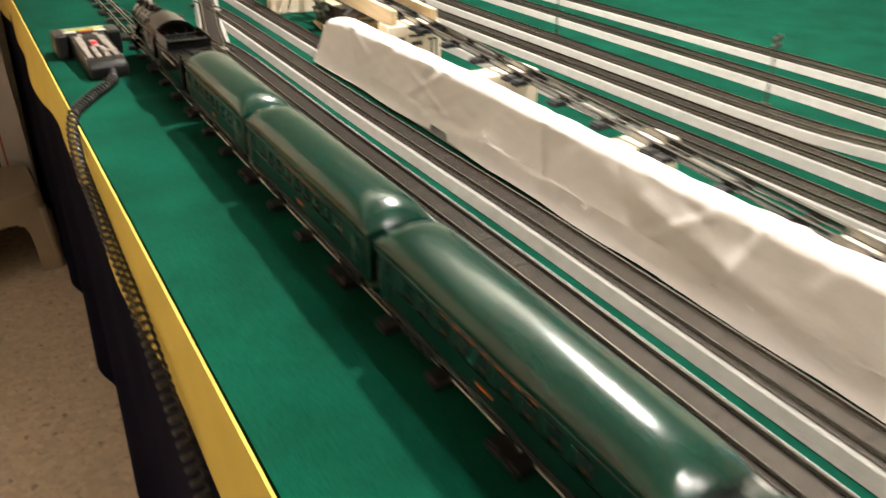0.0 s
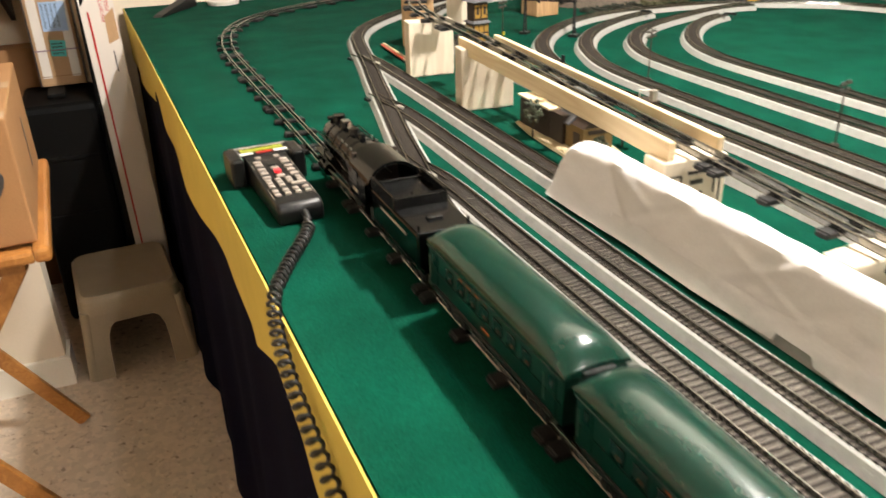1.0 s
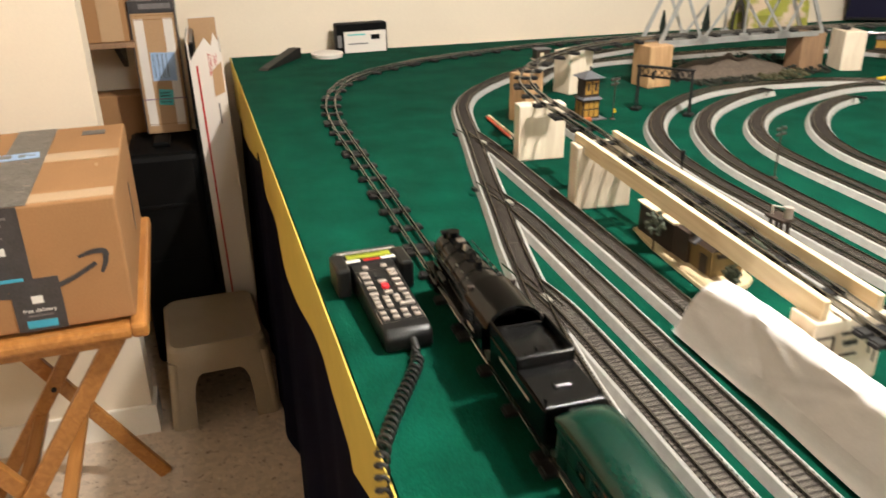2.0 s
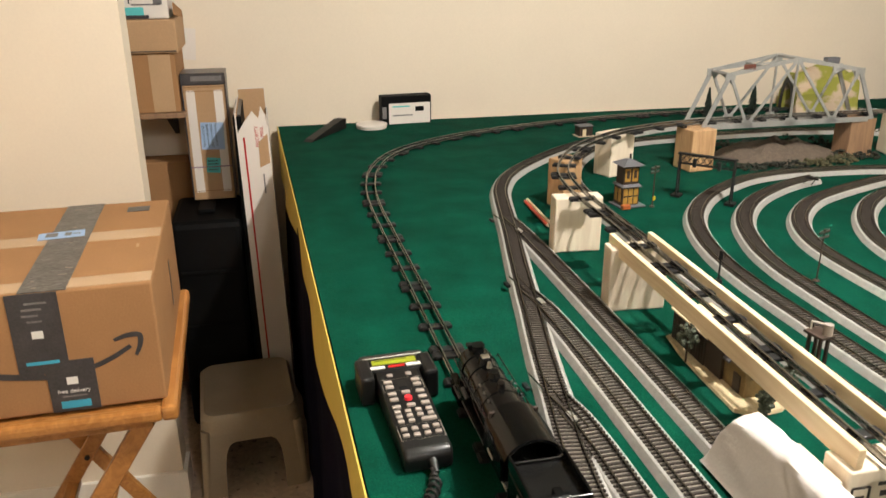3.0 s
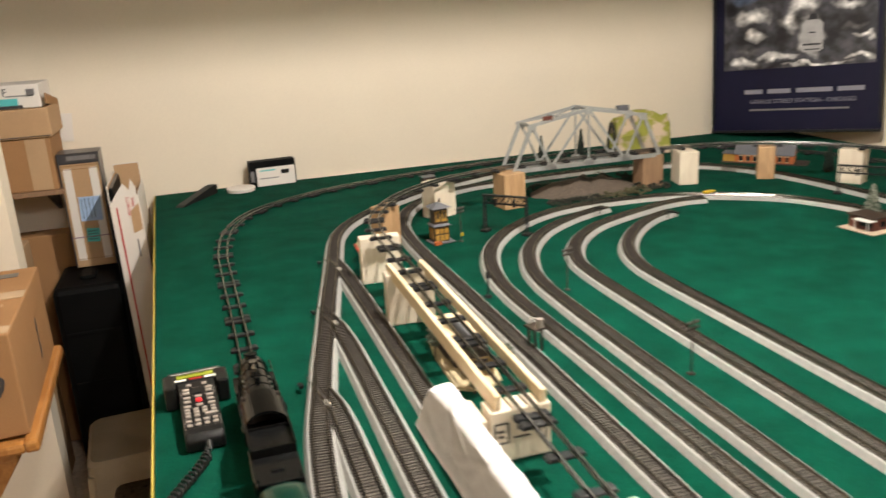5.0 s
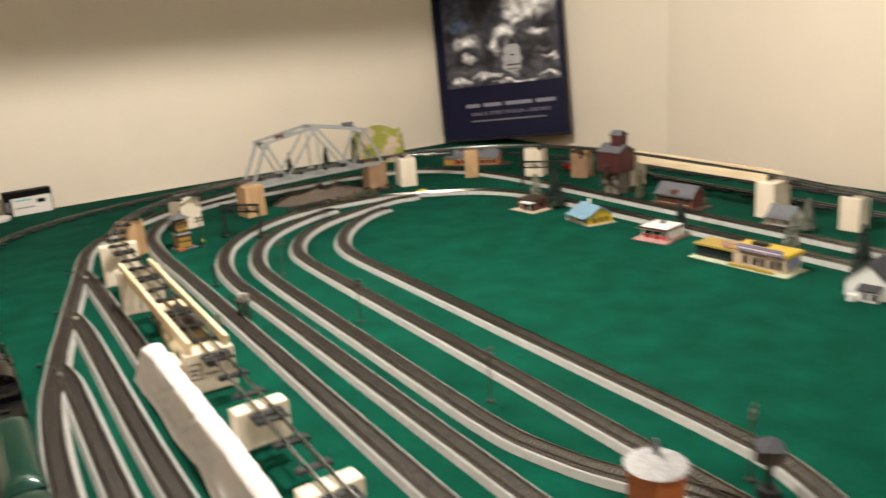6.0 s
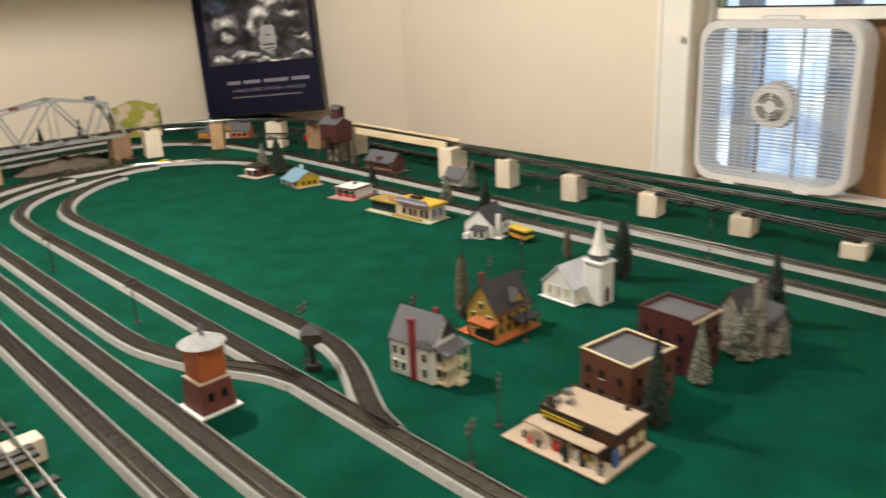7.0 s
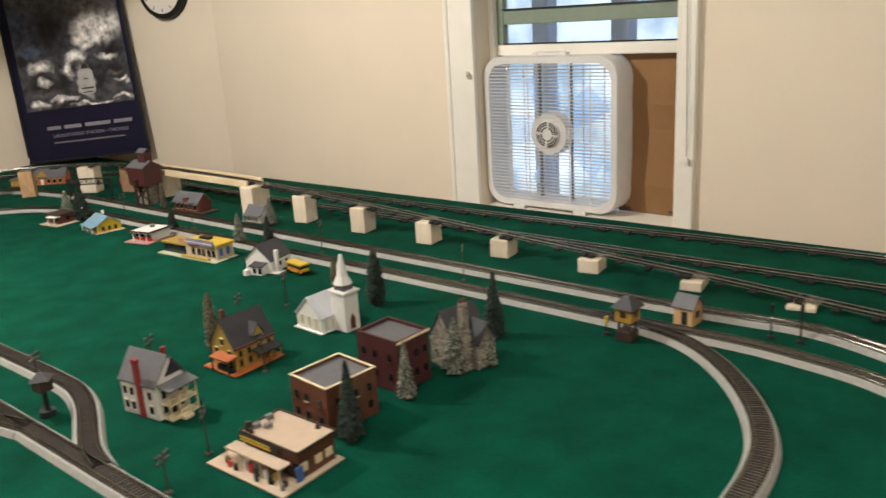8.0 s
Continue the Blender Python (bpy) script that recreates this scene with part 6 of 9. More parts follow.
box_part("tape", (w / 2 - 0.045, -d / 2 - 0.0006, h / 2), (0.062, 0.0012, h - 0.006), TAPE, c1, "brown packing tape")
c2, w, d, h = carton("stacked_carton", -0.62, -0.270, 3.79, 4.04, 1.1795, 1.275, CARTON2, "brown carton with raised flaps stacked on another")
bm = B()
prism(bm, [(-0.125, 0), (0.125, 0), (0.110, 0.022), (-0.120, 0.034)], 0.003, pose(w / 2 - 0.001, 0, h, 0, 6, 90))
part("flap", bm, CARTON, c2, "raised brown flap")
box_part("flap_gap", (0, -d / 2 - 0.0004, 0.006), (w - 0.01, 0.0008, 0.003), DARKTAPE, c2)
c3, w, d, h = carton("labelled_carton", -0.60, -0.286, 3.80, 4.02, 1.2765, 1.352, WHITECARD, "white carton with a printed label on top of the stack")
letters("print", "F", 0.034, DARKPRINT, c3, pose(w / 2 - 0.102, -d / 2 - 0.0006, 0.052) @ LM, "black letter on the label")
box_part("print_bar", (w / 2 - 0.027, -d / 2 - 0.0006, 0.050), (0.024, 0.0008, 0.020), MIDPRINT, c3)
box_part("print_bar", (w / 2 - 0.060, -d / 2 - 0.0006, 0.040), (0.080, 0.0008, 0.004), MIDPRINT, c3)
box_part("teal_patch", (w / 2 - 0.095, -d / 2 - 0.0006, 0.022), (0.055, 0.0008, 0.022), TEALNOTE, c3)
box_part("dark_edge", (w / 2 - 0.090, -d / 2 - 0.0006, 0.006), (0.070, 0.0008, 0.010), DARKTAPE, c3)

# ---- at the far end of the felt: charger box, disc, dark strip ----
bx = thing("black_box_with_card", "black box with a white card on its front", "box", (0.436, 4.000, T), 4)
box_part("body", (0, 0, 0.048), (0.175, 0.048, 0.096), BLACKCASE, bx, bev=0.003)
box_part("card", (0.010, -0.0250, 0.036), (0.145, 0.0016, 0.070), WHITECARD, bx, "white instruction card")
box_part("print_bar", (-0.020, -0.0262, 0.060), (0.060, 0.0008, 0.005), TEALNOTE, bx)
box_part("print_bar", (0.045, -0.0262, 0.050), (0.030, 0.0008, 0.016), BLACKCASE, bx)
box_part("print_bar", (-0.015, -0.0262, 0.030), (0.070, 0.0008, 0.004), MIDPRINT, bx)
box_part("side_switch", (-0.078, -0.0250, 0.040), (0.014, 0.0016, 0.040), MIDPRINT, bx)
disc = thing("round_tin", "flat white round container with a lid on the felt", "tin", (0.310, 3.935, T + 0.0006))
bm = B()
tube(bm, (0, 0, 0), (0, 0, 0.009), 0.050, 0.050, 36)
part("body", bm, WHITECARD, disc, smooth=True)
bm = B()
tube(bm, (0, 0, 0.007), (0, 0, 0.0125), 0.0525, 0.0525, 36)
tube(bm, (0, 0, 0.0125), (0, 0, 0.0140), 0.0525, 0.0490, 36)
part("lid", bm, WHITECARD, disc, smooth=True)
bm = B()
prism(bm, [(-0.115, 0), (0.115, 0), (0.118, 0.032), (0.09, 0.034), (-0.10, 0.006)], 0.030, pose(0.150, 3.862, T, 0, 0, 57))
whole("folding_tool", bm, BLACKMETAL, "dark tapered metal tool lying on the felt", "tool")
hut = thing("lineside_hut", "small dark red lineside hut on the felt", "model hut", (0.957, 3.655, T), 5)
box_part("wall", (0, 0, 0.016), (0.046, 0.034, 0.032), BROWNPL, hut, bev=0.0008)
box_part("roof", (0, 0, 0.0335), (0.052, 0.042, 0.003), GREYROOF, hut, bev=0.0008)
box_part("base", (0, 0, 0.0012), (0.056, 0.044, 0.0024), BEIGE, hut)
box_part("door", (-0.006, -0.0174, 0.013), (0.012, 0.0012, 0.022), CREAMPL, hut)

# ---- box fan in the window, and the card beside it ----
fan = thing("box_fan", "white plastic box fan standing in the open window", "fan", (2.985, 1.131, 0.826))
FW, FD = 0.548, 0.115


def rounded_outline(half, r, n=6):
    pts = []
    for cx, cz, a0 in ((half - r, half - r, 0), (-half + r, half - r, 90), (-half + r, -half + r, 180), (half - r, -half + r, 270)):
        for k in range(n + 1):
            a = radians(a0 + 90 * k / n)
            pts.append((cx + r * math.cos(a), cz + r * math.sin(a)))
    return pts


FZ = 0.012 + FW / 2
bm = B()
out = rounded_outline(FW / 2, 0.075)
inn = rounded_outline(FW / 2 - 0.022, 0.06)
ring = []
for x, o in ((0.0, out), (0.006, rounded_outline(FW / 2 + 0.004, 0.077)), (FD, rounded_outline(FW / 2 + 0.004, 0.077)), (FD, inn), (0.0, inn)):
    ring.append([bm.verts.new((x, a, FZ + b)) for a, b in o])
for a, b in zip(ring, ring[1:] + ring[:1]):
    for k in range(len(out)):
        bm.faces.new((a[k], a[(k + 1) % len(out)], b[(k + 1) % len(out)], b[k]))
part("housing", bm, FANWHITE, fan, "white rounded square housing", smooth=True)
for x in (0.004, FD - 0.004):
    for k in range(-20, 21):
        z = k * 0.0123
        half = FW / 2 - 0.020
        if abs(z) > half - 0.06:
            half -= 0.06 - math.sqrt(max(0, 0.06 ** 2 - (abs(z) - (FW / 2 - 0.08)) ** 2))
        bm = B()
        cube(bm, (x, 0, FZ + z), (0.003, 2 * half, 0.0026))
        part("grille_bar", bm, FANWHITE, fan)
    for y in (-0.17, -0.085, 0.085, 0.17):
        box_part("grille_upright", (x + 0.0035, y, FZ), (0.003, 0.0035, FW - 0.05), FANWHITE, fan)
for y in (-0.062, 0.070):
    box_part("motor_stay", (FD * 0.6, y, FZ), (0.008, 0.008, FW - 0.046), GREYROOF, fan, "dark motor stay")
bm = B()
tube(bm, (0.008, 0, FZ), (0.050, 0, FZ), 0.074, 0.080, 32)
tube(bm, (-0.004, 0, FZ), (0.009, 0, FZ), 0.046, 0.050, 28)
hub = part("hub", bm, FANWHITE, fan, "round white hub with dark ring slots", smooth=True)
for r in (0.022, 0.032, 0.040):
    bm = B()
    for k in range(28):
        if k % 7 == 0:
            continue
        a0, a1 = 2 * math.pi * k / 28, 2 * math.pi * (k + 1) / 28
        v = [bm.verts.new((-0.0052, rr_ * math.cos(a), FZ + rr_ * math.sin(a))) for rr_, a in ((r, a0), (r + 0.005, a0), (r + 0.005, a1), (r, a1))]
        bm.faces.new(v)
    part("slot_ring", bm, BLACKMETAL, hub)
for k in range(5):
    bm = B()
    a = 2 * math.pi * k / 5
    v = []
    for rad, wd, tw in ((0.06, 0.05, 0.020), (0.14, 0.10, 0.024), (0.225, 0.11, 0.020)):
        for s in (-1, 1):
            q = a + s * wd / rad / 2
            v.append(bm.verts.new((0.062 + s * tw, rad * math.cos(q), FZ + rad * math.sin(q))))
    bm.faces.new((v[0], v[1], v[3], v[2]))
    bm.faces.new((v[2], v[3], v[5], v[4]))
    ex = bmesh.ops.extrude_face_region(bm, geom=list(bm.faces))
    bmesh.ops.translate(bm, vec=(0.002, 0, 0), verts=[e for e in ex["geom"] if isinstance(e, bmesh.types.BMVert)])
    part("blade", bm, BLADE, fan, "translucent plastic blade", smooth=True)
for y in (-0.13, 0.13):
    box_part("foot", (FD / 2 - 0.02, y, 0.006), (0.09, 0.050, 0.014), FANWHITE, fan, bev=0.002)
bm = B()
tube(bm, (0.03, -0.06, FZ + FW / 2 + 0.010), (0.03, 0.06, FZ + FW / 2 + 0.010), 0.008, seg=12)
for y in (-0.06, 0.06):
    cube(bm, (0.03, y, FZ + FW / 2 + 0.007), (0.03, 0.022, 0.016), 0.003)
part("carry_handle", bm, FANWHITE, fan, smooth=True)
bm = B()
rows = []
for z, dx in ((0.826, 0.012), (0.93, 0.0), (1.035, 0.010), (1.13, 0.016), (1.215, 0.004), (1.30, 0.010), (1.386, 0.022)):
    rows.append([bm.verts.new((3.088 + dx + e + 0.010 * (u - 0.5), 0.645 + 0.262 * u, z)) for e in (0.0, 0.005) for u in (0.0, 0.35, 0.7, 1.0)])
for a, b in zip(rows, rows[1:]):
    for k in range(3):
        bm.faces.new((a[k], a[k + 1], b[k + 1], b[k]))
        bm.faces.new((a[k + 4], b[k + 4], b[k + 5], a[k + 5]))
    bm.faces.new((a[0], b[0], b[4], a[4]))
    bm.faces.new((a[3], a[7], b[7], b[3]))
for r in (rows[0], rows[-1]):
    for k in range(3):
        bm.faces.new((r[k], r[k + 1], r[k + 5], r[k + 4]))
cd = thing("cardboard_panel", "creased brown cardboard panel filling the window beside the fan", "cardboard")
# the panel's shade is put into its darker card colour
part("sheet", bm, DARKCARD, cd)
for y, z in ((0.70, 0.842), (0.865, 0.842)):
    box_part("print_mark", (3.0905, y, z), (0.0010, 0.022, 0.010), DARKTAPE, cd)

# ---- truss bridge ----
br = thing("truss_bridge", "silver toy truss bridge carrying the raised track", "bridge", (1.112, 3.250, T + 0.0), 0.5)
DZ = 0.1065
LB = 0.522


def bar(bm, p, q, w, t):
    p, q = Vector(p), Vector(q)
    d = q - p
    m = Matrix.Translation((p + q) / 2) @ d.to_track_quat("Z", "Y").to_matrix().to_4x4()
    cube(bm, (0, 0, 0), (w, t, d.length), 0.0, None)
    bmesh.ops.transform(bm, matrix=m, verts=bm.verts[-8:])


def member(p, q, w=0.0085, t=0.0030, name="truss_member"):
    bm = B()
    bar(bm, p, q, w, t)
    return part(name, bm, SILVER, br)


BOT = [0.0, 0.129, 0.261, 0.393, LB]
TOP = [(0.064, 0.142), (0.261, 0.176), (0.458, 0.142)]
for s in (-1, 1):
    y = s * 0.046
    z0 = DZ + 0.004
    member((0, y, z0), (LB, y, z0), 0.003, 0.014, "bottom_chord")
    member((0, y, z0), (TOP[0][0], y, DZ + TOP[0][1]), 0.004, 0.011, "end_post")
    member((LB, y, z0), (TOP[2][0], y, DZ + TOP[2][1]), 0.004, 0.011, "end_post")
    member((TOP[0][0], y, DZ + TOP[0][1]), (TOP[1][0], y, DZ + TOP[1][1]), 0.004, 0.010, "top_chord")
    member((TOP[1][0], y, DZ + TOP[1][1]), (TOP[2][0], y, DZ + TOP[2][1]), 0.004, 0.010, "top_chord")
    for a, b in ((TOP[0], BOT[1]), (TOP[1], BOT[1]), (TOP[1], BOT[2]), (TOP[1], BOT[3]), (TOP[2], BOT[3])):
        member((a[0], y, DZ + a[1]), (b, y, z0), 0.003, 0.0075)
    for x in BOT[1:4]:
        bm = B()
        prism(bm, [(x - 0.020, DZ - 0.002), (x + 0.020, DZ - 0.002), (x + 0.012, DZ + 0.018), (x - 0.012, DZ + 0.018)], 0.003, pose(0, y, 0))
        part("gusset", bm, SILVER, br)
    for x, z in TOP:
        bm = B()
        prism(bm, [(x - 0.014, DZ + z - 0.014), (x + 0.014, DZ + z - 0.014), (x + 0.014, DZ + z + 0.004), (x - 0.014, DZ + z + 0.004)], 0.0036, pose(0, y, 0))
        part("gusset", bm, SILVER, br)
for x, z in TOP + [(0.1625, 0.159), (0.3595, 0.159)]:
    member((x, -0.046, DZ + z), (x, 0.046, DZ + z), 0.004, 0.006, "top_strut")
for (xa, za), (xb, zb) in ((TOP[0], TOP[1]), (TOP[1], TOP[2])):
    member((xa, -0.046, DZ + za), (xb, 0.046, DZ + zb), 0.003, 0.004, "lateral_brace")
    member((xa, 0.046, DZ + za), (xb, -0.046, DZ + zb), 0.003, 0.004, "lateral_brace")
for k, (x, z) in ((1, TOP[0]), (-1, TOP[2])):
    bm = B()
    pts = [(-0.046, 0.0)] + [(-0.046 + 0.092 * u / 12, -0.026 * (1 - math.sin(math.pi * u / 12)) ** 0.8 - 0.004) for u in range(13)] + [(0.046, 0.0)]
    prism(bm, pts, 0.003, pose(x - k * 0.004, 0, DZ + z, 0, k * -26, 0) @ pose(0, 0, 0, 0, 0, 90))
    part("portal", bm, SILVER, br)
box_part("deck", (LB / 2, 0, DZ - 0.001), (LB - 0.004, 0.086, 0.0035), SILVER, br)
box_part("name_plate", (0.118, -0.046, DZ + 0.160), (0.034, 0.004, 0.014), REDBRICK, br, "small maroon plate on the top chord", 0.0006)
box_part("beacon_box", (0.435, 0.046, DZ + 0.156), (0.040, 0.020, 0.018), GREYROOF, br, "grey box on the top chord", 0.001)

# gravel bed and scatter under the bridge
def mound(name, cx, cy, rx, ry, h, material, label, seed, turn=0.0, n=26):
    bm = B()
    rings = []
    for j in range(9):
        u = j / 8
        ring = []
        for k in range(n):
            a = 2 * math.pi * k / n
            e = 1 + 0.28 * noise.noise(Vector((math.cos(a) * 1.6 + seed, math.sin(a) * 1.6, seed)))
            q = u * e
            z = h * (math.cos(u * math.pi / 2) ** 0.8) * (1 + 0.5 * noise.noise(Vector((math.cos(a) * u * 4, math.sin(a) * u * 4, seed * 2)))) if j < 8 else 0
            ring.append(bm.verts.new((cx + rx * q * math.cos(a), cy + ry * q * math.sin(a), T + 0.001 + max(0, z))))
        rings.append(ring)
    for a, b in zip(rings[1:], rings[2:]):
        for k in range(n):
            bm.faces.new((a[k], b[k], b[(k + 1) % n], a[(k + 1) % n]))
    bm.faces.new(rings[1])
    for v in rings[0]:
        bm.verts.remove(v)
    bm.faces.new(rings[-1][::-1])
    return whole(name, bm, material, label, "scenery", smooth=True)


mound("gravel_bed", 1.385, 3.285, 0.190, 0.115, 0.042, GRAVEL, "grey-brown gravel bed under the bridge", 2.0)


def clump_heap(name, spots, material, label, seed):
    """A heap of many small clumps of scatter."""
    rnd = random.Random(seed)
    bm = B()
    for cx, cy, r, h in spots:
        for k in range(70):
            a, q = rnd.uniform(0, 6.28), r * math.sqrt(rnd.random())
            z = h * (1 - (q / r) ** 2) * rnd.uniform(0.4, 1.0)
            s = rnd.uniform(0.0028, 0.0062)
            ball(bm, (cx + q * math.cos(a), cy + 0.7 * q * math.sin(a), T + max(0.002, z)), s, (1, rnd.uniform(0.7, 1.2), rnd.uniform(0.5, 0.9)), 1)
    for v in bm.verts:
        v.co += Vector((noise.noise(v.co * 180), noise.noise(v.co * 180 + Vector((9, 0, 0))), noise.noise(v.co * 180 + Vector((0, 7, 0))))) * 0.002
        v.co.z = max(v.co.z, T + 0.0006)
    return whole(name, bm, material, label, "scenery", kind="stuff")


clump_heap("moss_scatter", [(1.245, 3.165, 0.045, 0.016), (1.305, 3.150, 0.055, 0.020), (1.365, 3.150, 0.055, 0.022), (1.590, 3.225, 0.055, 0.026), (1.635, 3.200, 0.045, 0.020), (1.30, 3.40, 0.06, 0.022), (1.40, 3.405, 0.06, 0.026), (1.50, 3.385, 0.06, 0.034), (1.575, 3.350, 0.06, 0.034), (1.62, 3.300, 0.05, 0.030)], MOSS, "dark moss scatter heaped round the gravel", 5)
clump_heap("olive_scatter", [(1.425, 3.150, 0.055, 0.022), (1.490, 3.160, 0.055, 0.024), (1.545, 3.185, 0.045, 0.022)], MOSSLT, "olive scatter heaped beside the gravel", 6)

# foam tunnel over the back line
def patch_mat(name, a, b, scale):
    m = bpy.data.materials.new(name)
    m.use_nodes = True
    n, l = m.node_tree.nodes, m.node_tree.links
    tc, t, r = n.new("ShaderNodeTexCoord"), n.new("ShaderNodeTexNoise"), n.new("ShaderNodeValToRGB")
    t.inputs["Scale"].default_value, t.inputs["Detail"].default_value = scale, 4
    l.new(tc.outputs["Object"], t.inputs["Vector"])
    r.color_ramp.elements[0].position, r.color_ramp.elements[1].position = 0.50, 0.57
    r.color_ramp.elements[0].color, r.color_ramp.elements[1].color = (*a, 1), (*b, 1)
    l.new(t.outputs["Fac"], r.inputs[0])
    p = n["Principled BSDF"]
    l.new(r.outputs[0], p.inputs["Base Color"])
    p.inputs["Roughness"].default_value = 0.9
    return m


tn = thing("foam_tunnel", "yellow-green painted foam hill with a black tunnel mouth", "tunnel")
TUNPAINT = patch_mat("painted_foam", (0.27, 0.27, 0.045), (0.52, 0.40, 0.29), 12.0)
bm = B()
cen = smooth_path([(1.835, 3.878), (1.90, 3.864), (1.98, 3.842), (2.05, 3.815)], 0.02)
rows = []
for i, (p, sd) in enumerate(zip(cen, sides(cen))):
    r = []
    for k in range(21):
        a = math.pi * k / 20
        n1 = noise.noise(Vector((p.x * 9, k * 0.5, 3))) + 0.5 * noise.noise(Vector((p.x * 25, k * 1.2, 8)))
        ro = 0.092 * (1 + 0.24 * n1) * (0.88 if i in (0, len(cen) - 1) else 1.0)
        hz = 0.150 * (1 + 0.24 * n1) * (0.88 if i in (0, len(cen) - 1) else 1.0)
        r.append((p + sd * ro * math.cos(a) + Vector((0, 0, T + 0.001 + hz * math.sin(a))), p + sd * 0.046 * math.cos(a) + Vector((0, 0, T + 0.001 + 0.112 * math.sin(a)))))
    rows.append([(bm.verts.new(o), bm.verts.new(q)) for o, q in r])
for a, b in zip(rows, rows[1:]):
    for k in range(20):
        bm.faces.new((a[k][0], a[k + 1][0], b[k + 1][0], b[k][0]))
        bm.faces.new((a[k + 1][1], a[k][1], b[k][1], b[k + 1][1]))
for r in (rows[0], rows[-1]):
    for k in range(20):
        bm.faces.new((r[k][0], r[k][1], r[k + 1][1], r[k + 1][0]))
for a, b in zip(rows, rows[1:]):
    for k in (0, 20):
        bm.faces.new((a[k][0], b[k][0], b[k][1], a[k][1]))
part("hill", bm, TUNPAINT, tn, smooth=True)
for i in (0, len(cen) - 1):
    p, sd = cen[i], sides(cen)[i]
    d = Vector((-sd.y, sd.x, 0)) * (-0.004 if i == 0 else 0.004)
    bm = B()
    f0, f1 = [], []
    for k in range(17):
        a = math.pi * k / 16
        f0.append(bm.verts.new(p + d + sd * 0.060 * math.cos(a) + Vector((0, 0, T + 0.001 + 0.124 * math.sin(a)))))
        f1.append(bm.verts.new(p + d + sd * 0.040 * math.cos(a) + Vector((0, 0, T + 0.001 + 0.104 * math.sin(a)))))
    for k in range(16):
        bm.faces.new((f0[k], f0[k + 1], f1[k + 1], f1[k]))
    ex = bmesh.ops.extrude_face_region(bm, geom=list(bm.faces))
    bmesh.ops.translate(bm, vec=d * 0.6, verts=[e for e in ex["geom"] if isinstance(e, bmesh.types.BMVert)])
    part("portal", bm, BLACKMETAL, tn, "black tunnel mouth")

# ---- model buildings ----
def gable(bm, w, d, z0, rise_, over=0.003, thick=0.0025, axis="x"):
    """A pitched roof with its ridge along the axis, as a bent slab."""
    a, b = (d / 2, w) if axis == "x" else (w / 2, d)
    k = over / a
    pts = [(-a - over, z0 - rise_ * k), (0, z0 + rise_), (a + over, z0 - rise_ * k), (a + over, z0 - rise_ * k + thick), (0, z0 + rise_ + thick * 1.2), (-a - over, z0 - rise_ * k + thick)]
    return prism(bm, pts, b + 2 * over, pose(0, 0, 0, 0, 0, 90) if axis == "x" else Matrix())


def walls(t, w, d, h, rise_, material, axis="x", label=""):
    bm = B()
    a, b = (d / 2, w) if axis == "x" else (w / 2, d)
    prism(bm, [(-a, 0), (a, 0), (a, h), (0, h + rise_), (-a, h)] if rise_ else [(-a, 0), (a, 0), (a, h), (-a, h)], b, pose(0, 0, 0, 0, 0, 90) if axis == "x" else Matrix())
    return part("wall", bm, material, t, label)


def pane(t, face, u, z, w, h, wd, dp, material=DARKGLASS, name="window", frame_mat=None):
    """A window or door on a face: -x, +x, -y or +y of a box wd by dp."""
    e = 0.0007
    c, s = {"-x": ((-wd / 2 - e, u, z), (0.0022, w, h)), "+x": ((wd / 2 + e, u, z), (0.0022, w, h)), "-y": ((u, -dp / 2 - e, z), (w, 0.0022, h)), "+y": ((u, dp / 2 + e, z), (w, 0.0022, h))}[face]
    p = box_part(name, c, s, material, t)
    if frame_mat:
        k = 0.0016
        sx = (0.0016, 0, 0) if face[1] == "x" else (0, 0.0016, 0)
        q = [list(c), list(c)]
        box_part("window_frame", (c[0], c[1], c[2] - h / 2 - k / 2), (s[0] + (0.0012 if face[1] == "x" else 2 * k), s[1] + (0.0012 if face[1] == "y" else 2 * k), k), frame_mat, p)
        box_part("window_frame", (c[0], c[1], c[2] + h / 2 + k / 2), (s[0] + (0.0012 if face[1] == "x" else 2 * k), s[1] + (0.0012 if face[1] == "y" else 2 * k), k), frame_mat, p)
    return p


def house(name, label, x, y, turn, w, d, h, rise_, wallm, roofm, axis="x", category="model house", base=None, base_mat=None):
    t = thing(name, label, category, (x, y, T + 0.0006), turn, group="model buildings")
    if base:
        box_part("base", (base[2] if len(base) > 2 else 0, base[3] if len(base) > 3 else 0, 0.0014), (base[0], base[1], 0.0028), base_mat, t, bev=0.0006)
    walls(t, w, d, h, rise_, wallm, axis)
    if rise_:
        bm = B()
        gable(bm, w, d, h, rise_, axis=axis)
        part("roof", bm, roofm, t)
    return t


# grey-roofed white house with a red chimney and a cream double porch
t = house("farmhouse", "white model farmhouse with grey roof and red chimney", 1.176, 0.866, 7, 0.066, 0.094, 0.066, 0.046, WHITEWALL, GREYROOF, "y")
for c, s in (((-0.0345, -0.006, 0.052), (0.006, 0.012, 0.104)), ((-0.0345, -0.006, 0.108), (0.008, 0.014, 0.008))):
    box_part("chimney", c, s, CHIMNEY, t, "dull red chimney", 0.0006)
for u in (-0.030, 0.018, 0.036):
    for z in (0.018, 0.046):
        pane(t, "-x", u, z, 0.008, 0.015, 0.066, 0.094, frame_mat=WHITEWALL)
for u in (-0.018, 0.018):
    for z in (0.018, 0.046):
        pane(t, "-y", u, z, 0.008, 0.016, 0.066, 0.094, frame_mat=WHITEWALL)
pane(t, "-y", 0.0, 0.015, 0.010, 0.026, 0.066, 0.094, BROWNPL, "door")
